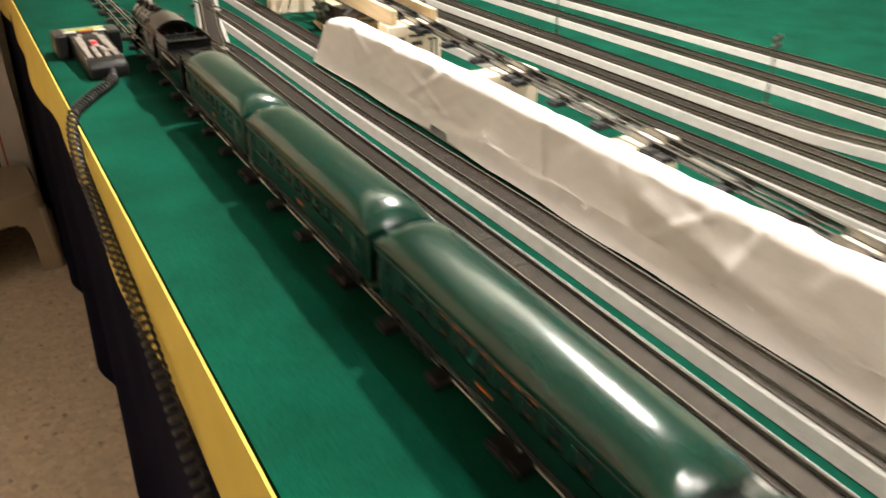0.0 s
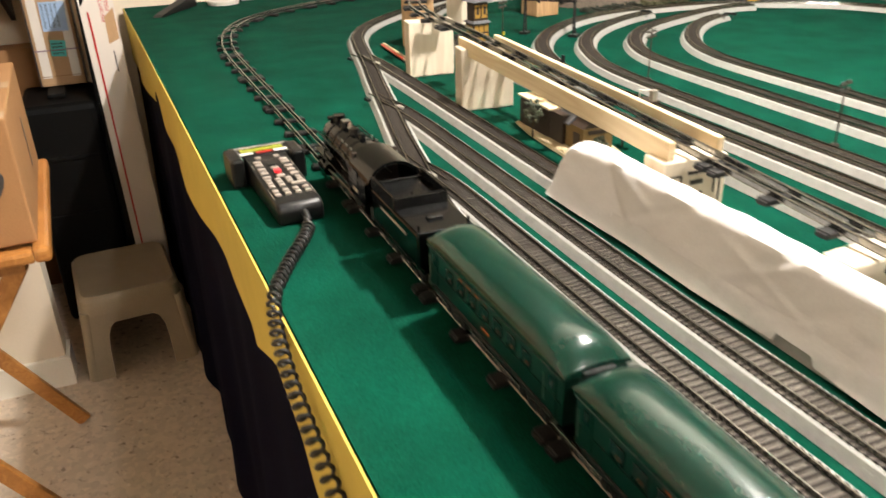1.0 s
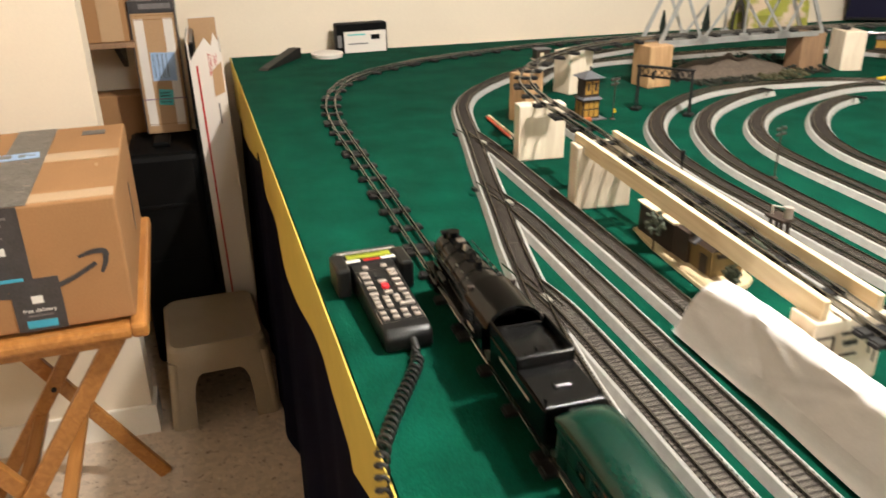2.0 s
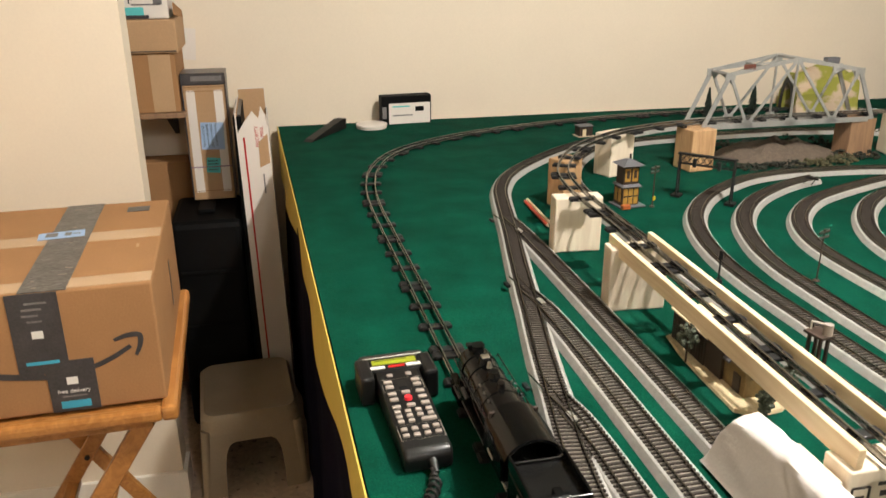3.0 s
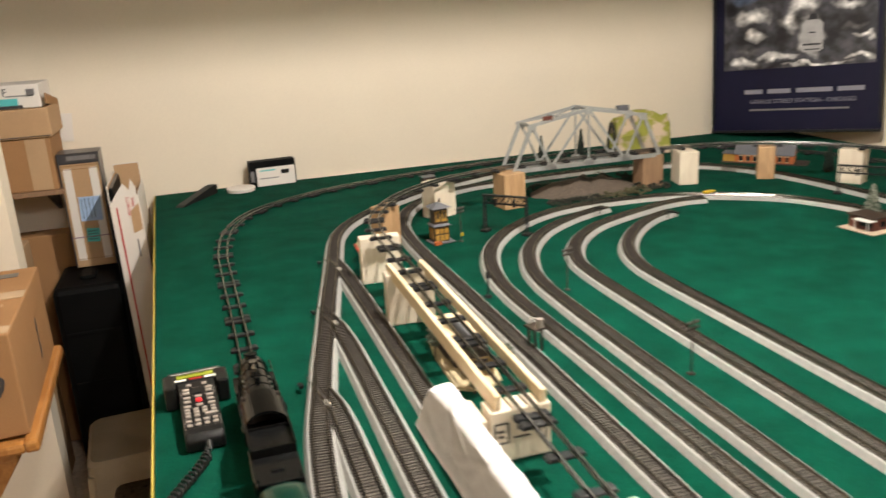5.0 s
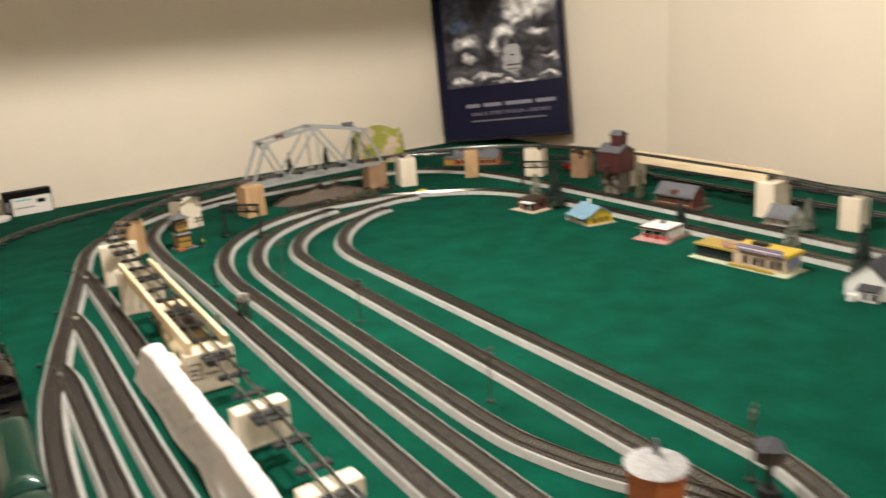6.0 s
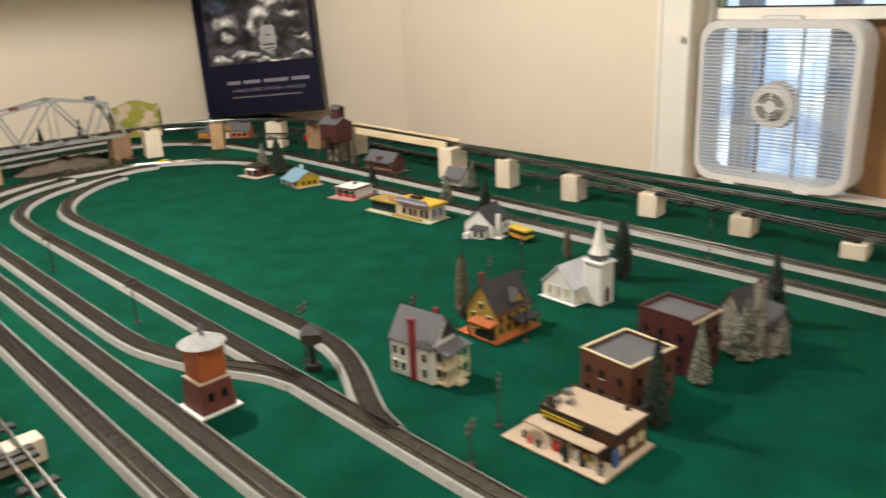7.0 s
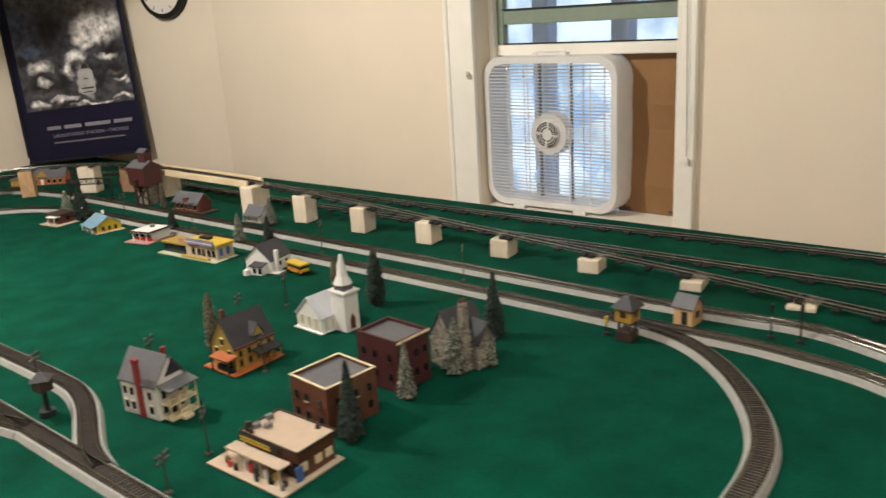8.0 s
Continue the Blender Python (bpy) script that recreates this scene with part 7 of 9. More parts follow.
for z in (0.002, 0.030):
    box_part("porch_floor", (0.004, -0.060, z), (0.060, 0.026, 0.003), CREAMPL, t, bev=0.0004)
    for xx in (-0.025, -0.005, 0.014, 0.033):
        bm = B()
        tube(bm, (xx, -0.0715, z), (xx, -0.0715, z + 0.027), 0.0014, seg=8)
        part("porch_post", bm, CREAMPL, t)
    for zz in (0.006, 0.011):
        box_part("porch_rail", (0.004, -0.0720, z + zz), (0.058, 0.0012, 0.0014), CREAMPL, t)
box_part("porch_roof", (0.004, -0.061, 0.062), (0.066, 0.034, 0.003), GREYROOF, t, m=pose(0, 0, 0, 12, 0, 0))
box_part("step", (0.0, -0.080, 0.003), (0.020, 0.014, 0.006), CREAMPL, t, bev=0.0004)
bm = B()
prism(bm, [(-0.020, 0), (0.020, 0), (0, 0.030)], 0.050, pose(0.010, -0.024, 0.076))
part("gable_front", bm, DARKROOF, t, "dark cross gable over the porch")
box_part("small_chimney", (0.022, -0.012, 0.104), (0.007, 0.007, 0.020), CHIMNEY, t, "small red chimney", 0.0005)
box_part("side_awning", (0.040, -0.030, 0.034), (0.020, 0.012, 0.002), CREAMPL, t)

# yellow house with orange porches
t = house("yellow_house", "yellow model house with dark roof and orange porches", 1.400, 0.898, 0, 0.098, 0.074, 0.050, 0.052, YELLOWWALL, DARKROOF, "x", base=(0.128, 0.104, -0.004, -0.004), base_mat=ORANGE)
for u in (-0.020, 0.0, 0.020):
    pane(t, "-x", u, 0.058 if u == 0 else 0.036, 0.007, 0.013, 0.098, 0.074, FIR, frame_mat=CREAMPL)
    pane(t, "-x", u, 0.018, 0.007, 0.013, 0.098, 0.074, FIR, frame_mat=CREAMPL)
for u in (-0.036, -0.014, 0.010, 0.036):
    pane(t, "-y", u, 0.036, 0.007, 0.012, 0.098, 0.074, FIR, frame_mat=ORANGE)
    pane(t, "-y", u, 0.016, 0.007, 0.013, 0.098, 0.074, FIR, frame_mat=ORANGE)
box_part("porch_roof", (-0.060, -0.014, 0.033), (0.026, 0.058, 0.004), ORANGE, t, "orange porch roof", 0.0006, pose(0, 0, 0, 0, -8, 0))
for yy in (-0.040, 0.012):
    bm = B()
    tube(bm, (-0.070, yy, 0.003), (-0.070, yy, 0.032), 0.0016, seg=8)
    part("porch_post", bm, FIR, t)
box_part("porch_roof", (0.022, -0.048, 0.030), (0.058, 0.026, 0.003), DARKROOF, t, m=pose(0, 0, 0, 14, 0, 0))
for xx in (-0.004, 0.022, 0.048):
    bm = B()
    tube(bm, (xx, -0.058, 0.003), (xx, -0.058, 0.027), 0.0014, seg=8)
    part("porch_post", bm, YELLOWWALL, t)
box_part("eaves_board", (0, -0.0385, 0.047), (0.100, 0.002, 0.006), ORANGE, t)
bm = B()
prism(bm, [(-0.012, 0), (0.012, 0), (0, 0.020)], 0.022, pose(0.010, -0.030, 0.062))
part("dormer", bm, YELLOWWALL, t, "small yellow dormer")
bm = B()
prism(bm, [(-0.015, -0.001), (0, 0.022), (0.015, -0.001), (0.015, 0.0015), (0, 0.0248), (-0.015, 0.0015)], 0.027, pose(0.010, -0.029, 0.062))
part("dormer_roof", bm, DARKROOF, t)
box_part("chimney", (-0.030, 0.016, 0.098), (0.009, 0.009, 0.036), REDBRICK, t, "red brick chimney", 0.0006)
box_part("hedge", (-0.058, -0.016, 0.008), (0.010, 0.050, 0.012), FIR, t, bev=0.003)

# filling station with a beige forecourt
t = thing("filling_station", "beige-roofed model filling station on a pale forecourt", "model station", (1.174, 0.536, T + 0.0006), 1.0, group="model buildings")
box_part("forecourt", (0, 0, 0.0018), (0.128, 0.178, 0.0036), BEIGE, t, bev=0.0008)
box_part("wall", (0.018, -0.016, 0.0255), (0.074, 0.124, 0.044), BROWNBRICK, t, bev=0.0006)
box_part("roof", (0.018, -0.016, 0.0485), (0.082, 0.132, 0.003), BEIGE, t, "flat beige roof", 0.0006)
for c, s in (((-0.0225, -0.016, 0.0500), (0.002, 0.132, 0.006)), ((0.0585, -0.016, 0.0500), (0.002, 0.132, 0.006)), ((0.018, -0.0815, 0.0500), (0.082, 0.002, 0.006)), ((0.018, 0.0495, 0.0500), (0.082, 0.002, 0.006))):
    box_part("parapet", c, s, BROWNPL, t)
box_part("sign_band", (-0.0245, 0.004, 0.0430), (0.003, 0.090, 0.010), BLACKMETAL, t, "black sign band")
for zz in (0.0455, 0.0405):
    box_part("sign_stripe", (-0.0264, 0.010, zz), (0.0008, 0.070, 0.0026), BRIGHTYEL, t, "yellow stripe")
for u in (-0.052, -0.028, 0.0, 0.028):
    box_part("window", (-0.0195, -0.016 + u, 0.018), (0.002, 0.018, 0.022), DARKGLASS, t)
for u in (0.0, 0.030, 0.052):
    box_part("window", (0.0 + u - 0.010, -0.0785, 0.022), (0.014, 0.002, 0.014), CREAMPL, t)
box_part("blue_panel", (-0.020, -0.0795, 0.015), (0.012, 0.003, 0.026), BLUEPL, t, "blue panel by the corner")
for xx, yy in ((-0.044, 0.060), (-0.046, -0.012), (-0.048, -0.045)):
    bm = B()
    tube(bm, (xx, yy, 0.0036), (xx, yy, 0.014), 0.0045, 0.0035, 10)
    part("planter", bm, FIR, t, "dark green planter", smooth=True)
for xx, yy, mt in ((-0.044, 0.018, WHITEWALL), (-0.044, 0.004, RED), (-0.044, -0.030, WHITEWALL)):
    box_part("fuel_pump", (xx, yy, 0.0115), (0.005, 0.007, 0.016), mt, t, bev=0.0008)
rnd = random.Random(21)
for nm, mt, hh in (("oil_drum", BLACKMETAL, 0.010), ("crate", BROWNPL, 0.007), ("oil_drum", RED, 0.009), ("sign_stand", WHITEWALL, 0.015), ("crate", CREAMPL, 0.006), ("oil_drum", FIR, 0.010), ("crate", BROWNPL, 0.009), ("sign_stand", BRIGHTYEL, 0.013), ("oil_drum", MIDPRINT, 0.010)):
    xx, yy = rnd.uniform(-0.056, -0.034), rnd.uniform(-0.082, 0.080)
    bm = B()
    if nm == "oil_drum":
        tube(bm, (xx, yy, 0.0036), (xx, yy, 0.0036 + hh), 0.0032, 0.0032, 12)
    else:
        cube(bm, (xx, yy, 0.0036 + hh / 2), (0.008, 0.005 if nm == "crate" else 0.0016, hh), 0.0005)
    part(nm, bm, mt, t)
for xx, yy, hh in ((-0.014, 0.040, 0.016), (-0.006, 0.044, 0.011), (-0.016, 0.030, 0.008), (0.050, -0.050, 0.007)):
    bm = B()
    tube(bm, (xx, yy, 0.0498), (xx, yy, 0.0498 + hh), 0.0045, 0.0030, 10)
    part("roof_flue", bm, BROWNPL, t, "small brown stack on the roof")
box_part("canopy", (-0.036, -0.004, 0.0315), (0.024, 0.126, 0.0026), BEIGE, t, "beige canopy over the shop front", 0.0005)
for yy in (-0.064, -0.022, 0.020, 0.056):
    bm = B()
    tube(bm, (-0.0465, yy, 0.0036), (-0.0465, yy, 0.0304), 0.0011, seg=8)
    part("canopy_post", bm, CREAMPL, t)
for xx, yy in ((0.000, 0.036), (0.030, 0.040), (0.010, 0.020)):
    box_part("roof_vent", (xx, yy, 0.054), (0.012, 0.009, 0.008), MIDPRINT, t, bev=0.001)


def block_building(name, label, x, y, turn, w, d, h, wallm, coping):
    t = thing(name, label, "model building", (x, y, T + 0.0006), turn, group="model buildings")
    box_part("wall", (0, 0, h / 2), (w, d, h), wallm, t, bev=0.0006)
    box_part("roof", (0, 0, h + 0.0004), (w - 0.006, d - 0.006, 0.001), GREYROOF, t, "flat grey roof inside a parapet")
    for c, s in (((-w / 2 + 0.0015, 0, h + 0.003), (0.003, d, 0.006)), ((w / 2 - 0.0015, 0, h + 0.003), (0.003, d, 0.006)), ((0, -d / 2 + 0.0015, h + 0.003), (w - 0.0064, 0.003, 0.006)), ((0, d / 2 - 0.0015, h + 0.003), (w - 0.0064, 0.003, 0.006))):
        p = box_part("parapet", c, s, wallm, t)
        box_part("coping", (c[0], c[1], h + 0.0068), (s[0] + 0.0016, s[1] + 0.0016 if s[1] > 0.01 else s[1] + 0.0016, 0.0014), coping, p)
    for z in (h * 0.30, h * 0.70):
        for u in (-0.30, 0.06, 0.34):
            for f in ("-x", "-y"):
                g = d if f == "-x" else w
                p = pane(t, f, u * g, z, 0.009, 0.013, w, d)
                sx = (0.0035, 0.0115, 0.0014) if f == "-x" else (0.0115, 0.0035, 0.0014)
                box_part("window_sill", (-w / 2 - 0.001 if f == "-x" else u * g, u * g if f == "-x" else -d / 2 - 0.001, z - 0.0074), sx, coping if u == 0.06 else wallm, p)
    return t


block_building("brown_block", "brown brick model shop block with a flat roof", 1.332, 0.560, -5, 0.108, 0.098, 0.080, BROWNBRICK, CREAMPL)
t = block_building("maroon_block", "maroon brick model shop block with a flat roof", 1.497, 0.570, -3, 0.084, 0.106, 0.094, MAROON, MAROON)
box_part("cornice", (0, -0.0545, 0.0985), (0.086, 0.003, 0.004), CREAMPL, t, "cream cornice along the front", 0.0006)

# church
t = house("church", "white model church with a tall steeple", 1.622, 0.896, -3, 0.086, 0.084, 0.036, 0.040, WHITEWALL, mat("pale_blue_grey_roof", (0.58, 0.59, 0.63), 0.5, 0.08, 60.0), "x", "model church", base=(0.098, 0.096), base_mat=WHITEWALL)
for u in (-0.024, 0.0, 0.024):
    pane(t, "-x", u, 0.022, 0.007, 0.022, 0.086, 0.084, CREAMPL, frame_mat=WHITEWALL)
for u in (-0.028, -0.010):
    pane(t, "-y", u, 0.018, 0.007, 0.020, 0.086, 0.084, CREAMPL, frame_mat=WHITEWALL)
box_part("tower", (0.012, -0.062, 0.046), (0.040, 0.044, 0.092), WHITEWALL, t, "square white tower", 0.0008)
box_part("tower_ledge", (0.012, -0.062, 0.090), (0.048, 0.052, 0.005), WHITEWALL, t, bev=0.0008)
box_part("belfry", (0.012, -0.062, 0.099), (0.028, 0.030, 0.014), GREYROOF, t, bev=0.0006)
bm = B()
tube(bm, (0.012, -0.062, 0.106), (0.012, -0.062, 0.124), 0.0215, 0.0125, 8)
tube(bm, (0.012, -0.062, 0.124), (0.012, -0.062, 0.172), 0.0125, 0.0032, 8)
part("steeple", bm, WHITEWALL, t, "tall white eight-sided steeple")
bm = B()
prism(bm, [(-0.0065, 0), (0.0065, 0), (0.0065, 0.024), (0.0, 0.034), (-0.0065, 0.024)], 0.002, pose(0.012, -0.0845, 0.006))
part("door", bm, REDBRICK, t, "dark red pointed door")

# stone house
t = house("stone_house", "grey stone model house with steep charcoal roofs", 1.624, 0.515, -12, 0.082, 0.070, 0.062, 0.052, STONE, DARKROOF, "x")
bm = B()
prism(bm, [(-0.022, 0), (0.022, 0), (0.022, 0.056), (0.0, 0.092), (-0.022, 0.056)], 0.030, pose(0.018, -0.046, 0))
part("gable_bay", bm, STONE, t, "projecting stone gable")
bm = B()
gable(bm, 0.044, 0.040, 0.056, 0.036, axis="y")
part("bay_roof", bm, DARKROOF, t, at=pose(0.018, -0.044, 0))
bm = B()
prism(bm, [(-0.013, 0), (0.013, 0), (0.009, 0.05), (0.006, 0.138), (-0.006, 0.138), (-0.009, 0.05)], 0.014, pose(-0.020, -0.042, 0))
part("chimney", bm, STONE, t, "tapered stone chimney")
for xx in (-0.004, 0.004):
    bm = B()
    tube(bm, (-0.020 + xx, -0.042, 0.138), (-0.020 + xx, -0.042, 0.146), 0.0028, seg=8)
    part("chimney_pot", bm, REDBRICK, t)
pane(t, "-y", 0.034, 0.026, 0.008, 0.016, 0.082, 0.122, CREAMPL)
pane(t, "-x", -0.014, 0.026, 0.009, 0.014, 0.082, 0.070, DARKGLASS)
pane(t, "-x", 0.016, 0.026, 0.009, 0.014, 0.082, 0.070, DARKGLASS)
rnd = random.Random(11)
SM = []
for k in range(4):
    bm = B()
    cube(bm, (0, 0, 0), (0.0045 + 0.0014 * k, 0.0034, 0.0036 + 0.0006 * (k % 2)), 0.0008)
    SM.append(mesh_of("stone", bm, mat("stone_piece", (0.27, 0.24, 0.19), 0.85, 0.35, 120.0, 0.4, rnd=0.35) if k == 0 else bpy.data.materials["stone_piece"]))
for face in ("-x", "-y"):
    for k in range(110):
        u, z = rnd.uniform(-0.5, 0.5), rnd.uniform(0.003, 0.058)
        ob = new("stone", rnd.choice(SM))
        ob.parent = t
        if face == "-x":
            ob.matrix_basis = pose(-0.0412, u * 0.064, z, 0, rnd.uniform(-8, 8), 90)
        else:
            ob.matrix_basis = pose(u * 0.042 + 0.018, -0.0614, z, 0, rnd.uniform(-8, 8), 0) if k % 2 else pose(-0.020 + u * 0.018, -0.0494, z * 1.6, 0, rnd.uniform(-8, 8), 0)

# white house with a dark roof
t = house("white_cottage", "white model cottage with charcoal roof and white chimney", 1.842, 1.352, 12, 0.090, 0.086, 0.036, 0.038, WHITEWALL, DARKROOF, "x")
box_part("chimney", (-0.028, -0.052, 0.032), (0.010, 0.010, 0.064), WHITEWALL, t, "tall white chimney", 0.0006)
box_part("chimney_foot", (-0.028, -0.056, 0.002), (0.032, 0.022, 0.004), WHITEWALL, t, bev=0.0005)
box_part("front_wing", (-0.056, -0.010, 0.013), (0.026, 0.040, 0.026), WHITEWALL, t, bev=0.0006)
box_part("wing_roof", (-0.056, -0.010, 0.028), (0.032, 0.046, 0.003), DARKROOF, t, bev=0.0006, m=pose(0, 0, 0, 0, -14, 0))
for u in (-0.014, 0.004):
    box_part("window", (-0.0698, -0.010 + u, 0.013), (0.002, 0.010, 0.014), DARKGLASS, t)
for u in (-0.004, 0.024):
    pane(t, "-y", u, 0.020, 0.009, 0.012, 0.090, 0.086, DARKGLASS, frame_mat=WHITEWALL)
pane(t, "+x", 0.0, 0.040, 0.008, 0.010, 0.090, 0.086, DARKGLASS)
box_part("porch_block", (-0.075, 0.018, 0.008), (0.014, 0.014, 0.016), WHITEWALL, t, bev=0.0006)

# bus
t = thing("toy_bus", "yellow toy bus with dark red windows on the felt", "toy bus", (1.851, 1.240, T + 0.0006), -8)
box_part("body", (0, 0, 0.012), (0.028, 0.068, 0.013), BRIGHTYEL, t, bev=0.002)
box_part("window_band", (0, 0, 0.0215), (0.0285, 0.066, 0.010), BUSDARK, t, bev=0.001)
box_part("side_stripe", (0, 0, 0.0135), (0.0290, 0.064, 0.0030), RED, t, "red stripe round the body", 0.0004)
box_part("bumper_bar", (0, -0.0345, 0.0075), (0.026, 0.002, 0.004), BLACKMETAL, t, bev=0.0005)
box_part("roof", (0, 0, 0.0290), (0.031, 0.072, 0.006), BRIGHTYEL, t, bev=0.002)
for s in (-1, 1):
    for yy in (-0.022, 0.022):
        bm = B()
        tube(bm, (s * 0.0135, yy, 0.0055), (s * 0.0150, yy, 0.0055), 0.0055, seg=14)
        part("wheel", bm, BLACKMETAL, t)

# diner with yellow roof and striped signs
t = thing("diner", "model diner with yellow roofs and coloured sign boards", "model diner", (1.826, 1.663, T + 0.0006), 4, group="model buildings")
box_part("base", (-0.004, 0, 0.0014), (0.090, 0.270, 0.0028), mat("pale_green_base", (0.42, 0.44, 0.30), 0.6, 0.1), t, bev=0.0006)
box_part("wall", (0.004, -0.050, 0.022), (0.062, 0.140, 0.040), BEIGE, t, bev=0.0006)
box_part("wall", (0.002, 0.074, 0.016), (0.058, 0.104, 0.030), DARKGLASS, t, "dark glazed wing", 0.0006)
box_part("roof", (0.006, -0.050, 0.045), (0.070, 0.150, 0.008), BRIGHTYEL, t, "bright yellow roof", 0.001)
box_part("roof", (0.002, 0.076, 0.034), (0.066, 0.112, 0.006), YELLOWWALL, t, "mustard wing roof", 0.001)
box_part("sign_board", (-0.032, -0.054, 0.050), (0.003, 0.120, 0.018), BLUEPL, t, "blue sign board", 0.0005)
for k in range(3):
    box_part("sign_stripe", (-0.0340, -0.054, 0.0445 + 0.0055 * k), (0.0012, 0.116, 0.0026), PINKPL if k % 2 == 0 else WHITEWALL, t, "pink and white stripe")
box_part("sign_board", (-0.026, 0.030, 0.046), (0.003, 0.040, 0.014), PINKPL, t, "pink sign board", 0.0005)
box_part("roof_box", (0.012, -0.030, 0.053), (0.020, 0.040, 0.008), BLACKMETAL, t, bev=0.001)
for u in (-0.105, -0.085, -0.060, -0.040, -0.015):
    box_part("window", (-0.0276, u, 0.020), (0.002, 0.014, 0.020), DARKGLASS if u != -0.06 else BROWNPL, t)
for u in (-0.016, 0.010):
    box_part("window", (u + 0.004, -0.1206, 0.024), (0.012, 0.002, 0.022), BLUEPL, t)
box_part("planter", (-0.042, -0.040, 0.005), (0.010, 0.120, 0.008), YELLOWWALL, t, bev=0.001)

# white and red drive-in
t = thing("drive_in", "white model drive-in with red trim and a pale base", "model building", (1.856, 1.972, T + 0.0006), 11, group="model buildings")
box_part("base", (0, 0, 0.0014), (0.122, 0.108, 0.0028), PINKPL, t, bev=0.0006)
box_part("wall", (0.012, 0, 0.016), (0.078, 0.080, 0.026), WHITEWALL, t, bev=0.0006)
box_part("red_band", (-0.0275, 0, 0.008), (0.002, 0.078, 0.010), RED, t, "red lower band")
box_part("window", (-0.0275, 0, 0.019), (0.002, 0.070, 0.010), DARKGLASS, t)
box_part("roof", (0.006, 0, 0.0315), (0.100, 0.094, 0.004), WHITEWALL, t, "flat white roof", 0.0008)
for c, s in (((-0.0445, 0, 0.0345), (0.002, 0.094, 0.005)), ((0.006, -0.047, 0.0345), (0.100, 0.002, 0.005))):
    box_part("roof_edge", c, s, MAROON, t)
box_part("roof_vent", (0.026, 0.010, 0.037), (0.012, 0.012, 0.008), GREYROOF, t, bev=0.0008)
for u in (-0.03, 0.0, 0.03):
    bm = B()
    tube(bm, (-0.042, u, 0.0028), (-0.042, u, 0.030), 0.0012, seg=8)
    part("post", bm, WHITEWALL, t)

# blue-roofed cottage
t = house("blue_roof_cottage", "yellow model cottage with a pale blue roof", 1.850, 2.250, -8, 0.082, 0.100, 0.028, 0.024, BRIGHTYEL, BLUEROOF, "y", base=(0.100, 0.118), base_mat=BEIGE)
for u in (-0.03, 0.0, 0.03):
    pane(t, "-x", u, 0.014, 0.014, 0.016, 0.082, 0.100, DARKGLASS, frame_mat=CREAMPL)
    pane(t, "-y", u * 0.7, 0.014, 0.010, 0.014, 0.082, 0.100, BROWNPL)
box_part("porch_roof", (-0.050, 0, 0.026), (0.026, 0.100, 0.0025), BLUEROOF, t, m=pose(0, 0, 0, 0, -16, 0))
for u in (-0.045, 0, 0.045):
    bm = B()
    tube(bm, (-0.058, u, 0.0028), (-0.058, u, 0.0225), 0.0016, seg=8)
    part("porch_post", bm, WHITEWALL, t)
box_part("chimney", (0.014, 0.030, 0.056), (0.008, 0.008, 0.012), WHITEWALL, t)

# brown kiosk
t = thing("brown_kiosk", "small brown brick model kiosk with a white awning", "model building", (1.824, 2.508, T + 0.0006), 6, group="model buildings")
box_part("base", (-0.004, 0, 0.0014), (0.094, 0.110, 0.0028), BEIGE, t, bev=0.0006)
box_part("wall", (0.006, 0.006, 0.018), (0.062, 0.074, 0.032), REDBRICK, t, bev=0.0006)
box_part("roof", (0.006, 0.006, 0.036), (0.072, 0.084, 0.004), BROWNPL, t, bev=0.0008)
box_part("awning", (-0.034, -0.012, 0.031), (0.028, 0.050, 0.0025), WHITEWALL, t, "white awning")
box_part("window", (-0.0255, -0.010, 0.018), (0.002, 0.036, 0.014), DARKGLASS, t)
for u in (-0.030, 0.008):
    bm = B()
    tube(bm, (-0.044, u, 0.0028), (-0.044, u, 0.030), 0.0012, seg=8)
    part("awning_post", bm, WHITEWALL, t)
pane(t, "-y", 0.01, 0.018, 0.016, 0.014, 0.050, 0.062, DARKGLASS)

# coaling tower, depot, small white house beyond the ovals
t = thing("coaling_tower", "tall brown model coaling tower with a grey roof", "model tower", (2.168, 2.476, T + 0.0006), 4, group="model buildings")
for xx in (-0.026, 0.026):
    for yy in (-0.038, 0, 0.038):
        bm = B()
        cube(bm, (xx, yy, 0.040), (0.006, 0.006, 0.080))
        part("leg", bm, BROWNPL, t)
box_part("core", (0.0, 0, 0.0405), (0.044, 0.066, 0.079), STONE, t, "dark grey-brown lower walls", 0.001)
box_part("leg_brace", (-0.0275, 0, 0.045), (0.004, 0.082, 0.005), BROWNPL, t, m=pose(0, 0, 0, 32, 0, 0))
box_part("leg_brace", (-0.026, 0, 0.045), (0.0036, 0.082, 0.005), BROWNPL, t, m=pose(0, 0, 0, -32, 0, 0))
bm = B()
prism(bm, [(-0.040, 0.080), (0.040, 0.080), (0.040, 0.150), (0.0, 0.172), (-0.040, 0.150)], 0.098)
part("bin", bm, MAROON, t, "dark red-brown bin")
bm = B()
gable(bm, 0.080, 0.098, 0.150, 0.022, axis="y")
part("bin_roof", bm, GREYROOF, t)
box_part("head_house", (0.004, -0.012, 0.186), (0.034, 0.044, 0.040), MAROON, t, bev=0.0006)
bm = B()
gable(bm, 0.034, 0.044, 0.206, 0.012, axis="y")
part("head_roof", bm, GREYROOF, t, at=pose(0.004, -0.012, 0))
box_part("chute", (-0.046, 0.0, 0.090), (0.016, 0.020, 0.030), BROWNPL, t, bev=0.0006)
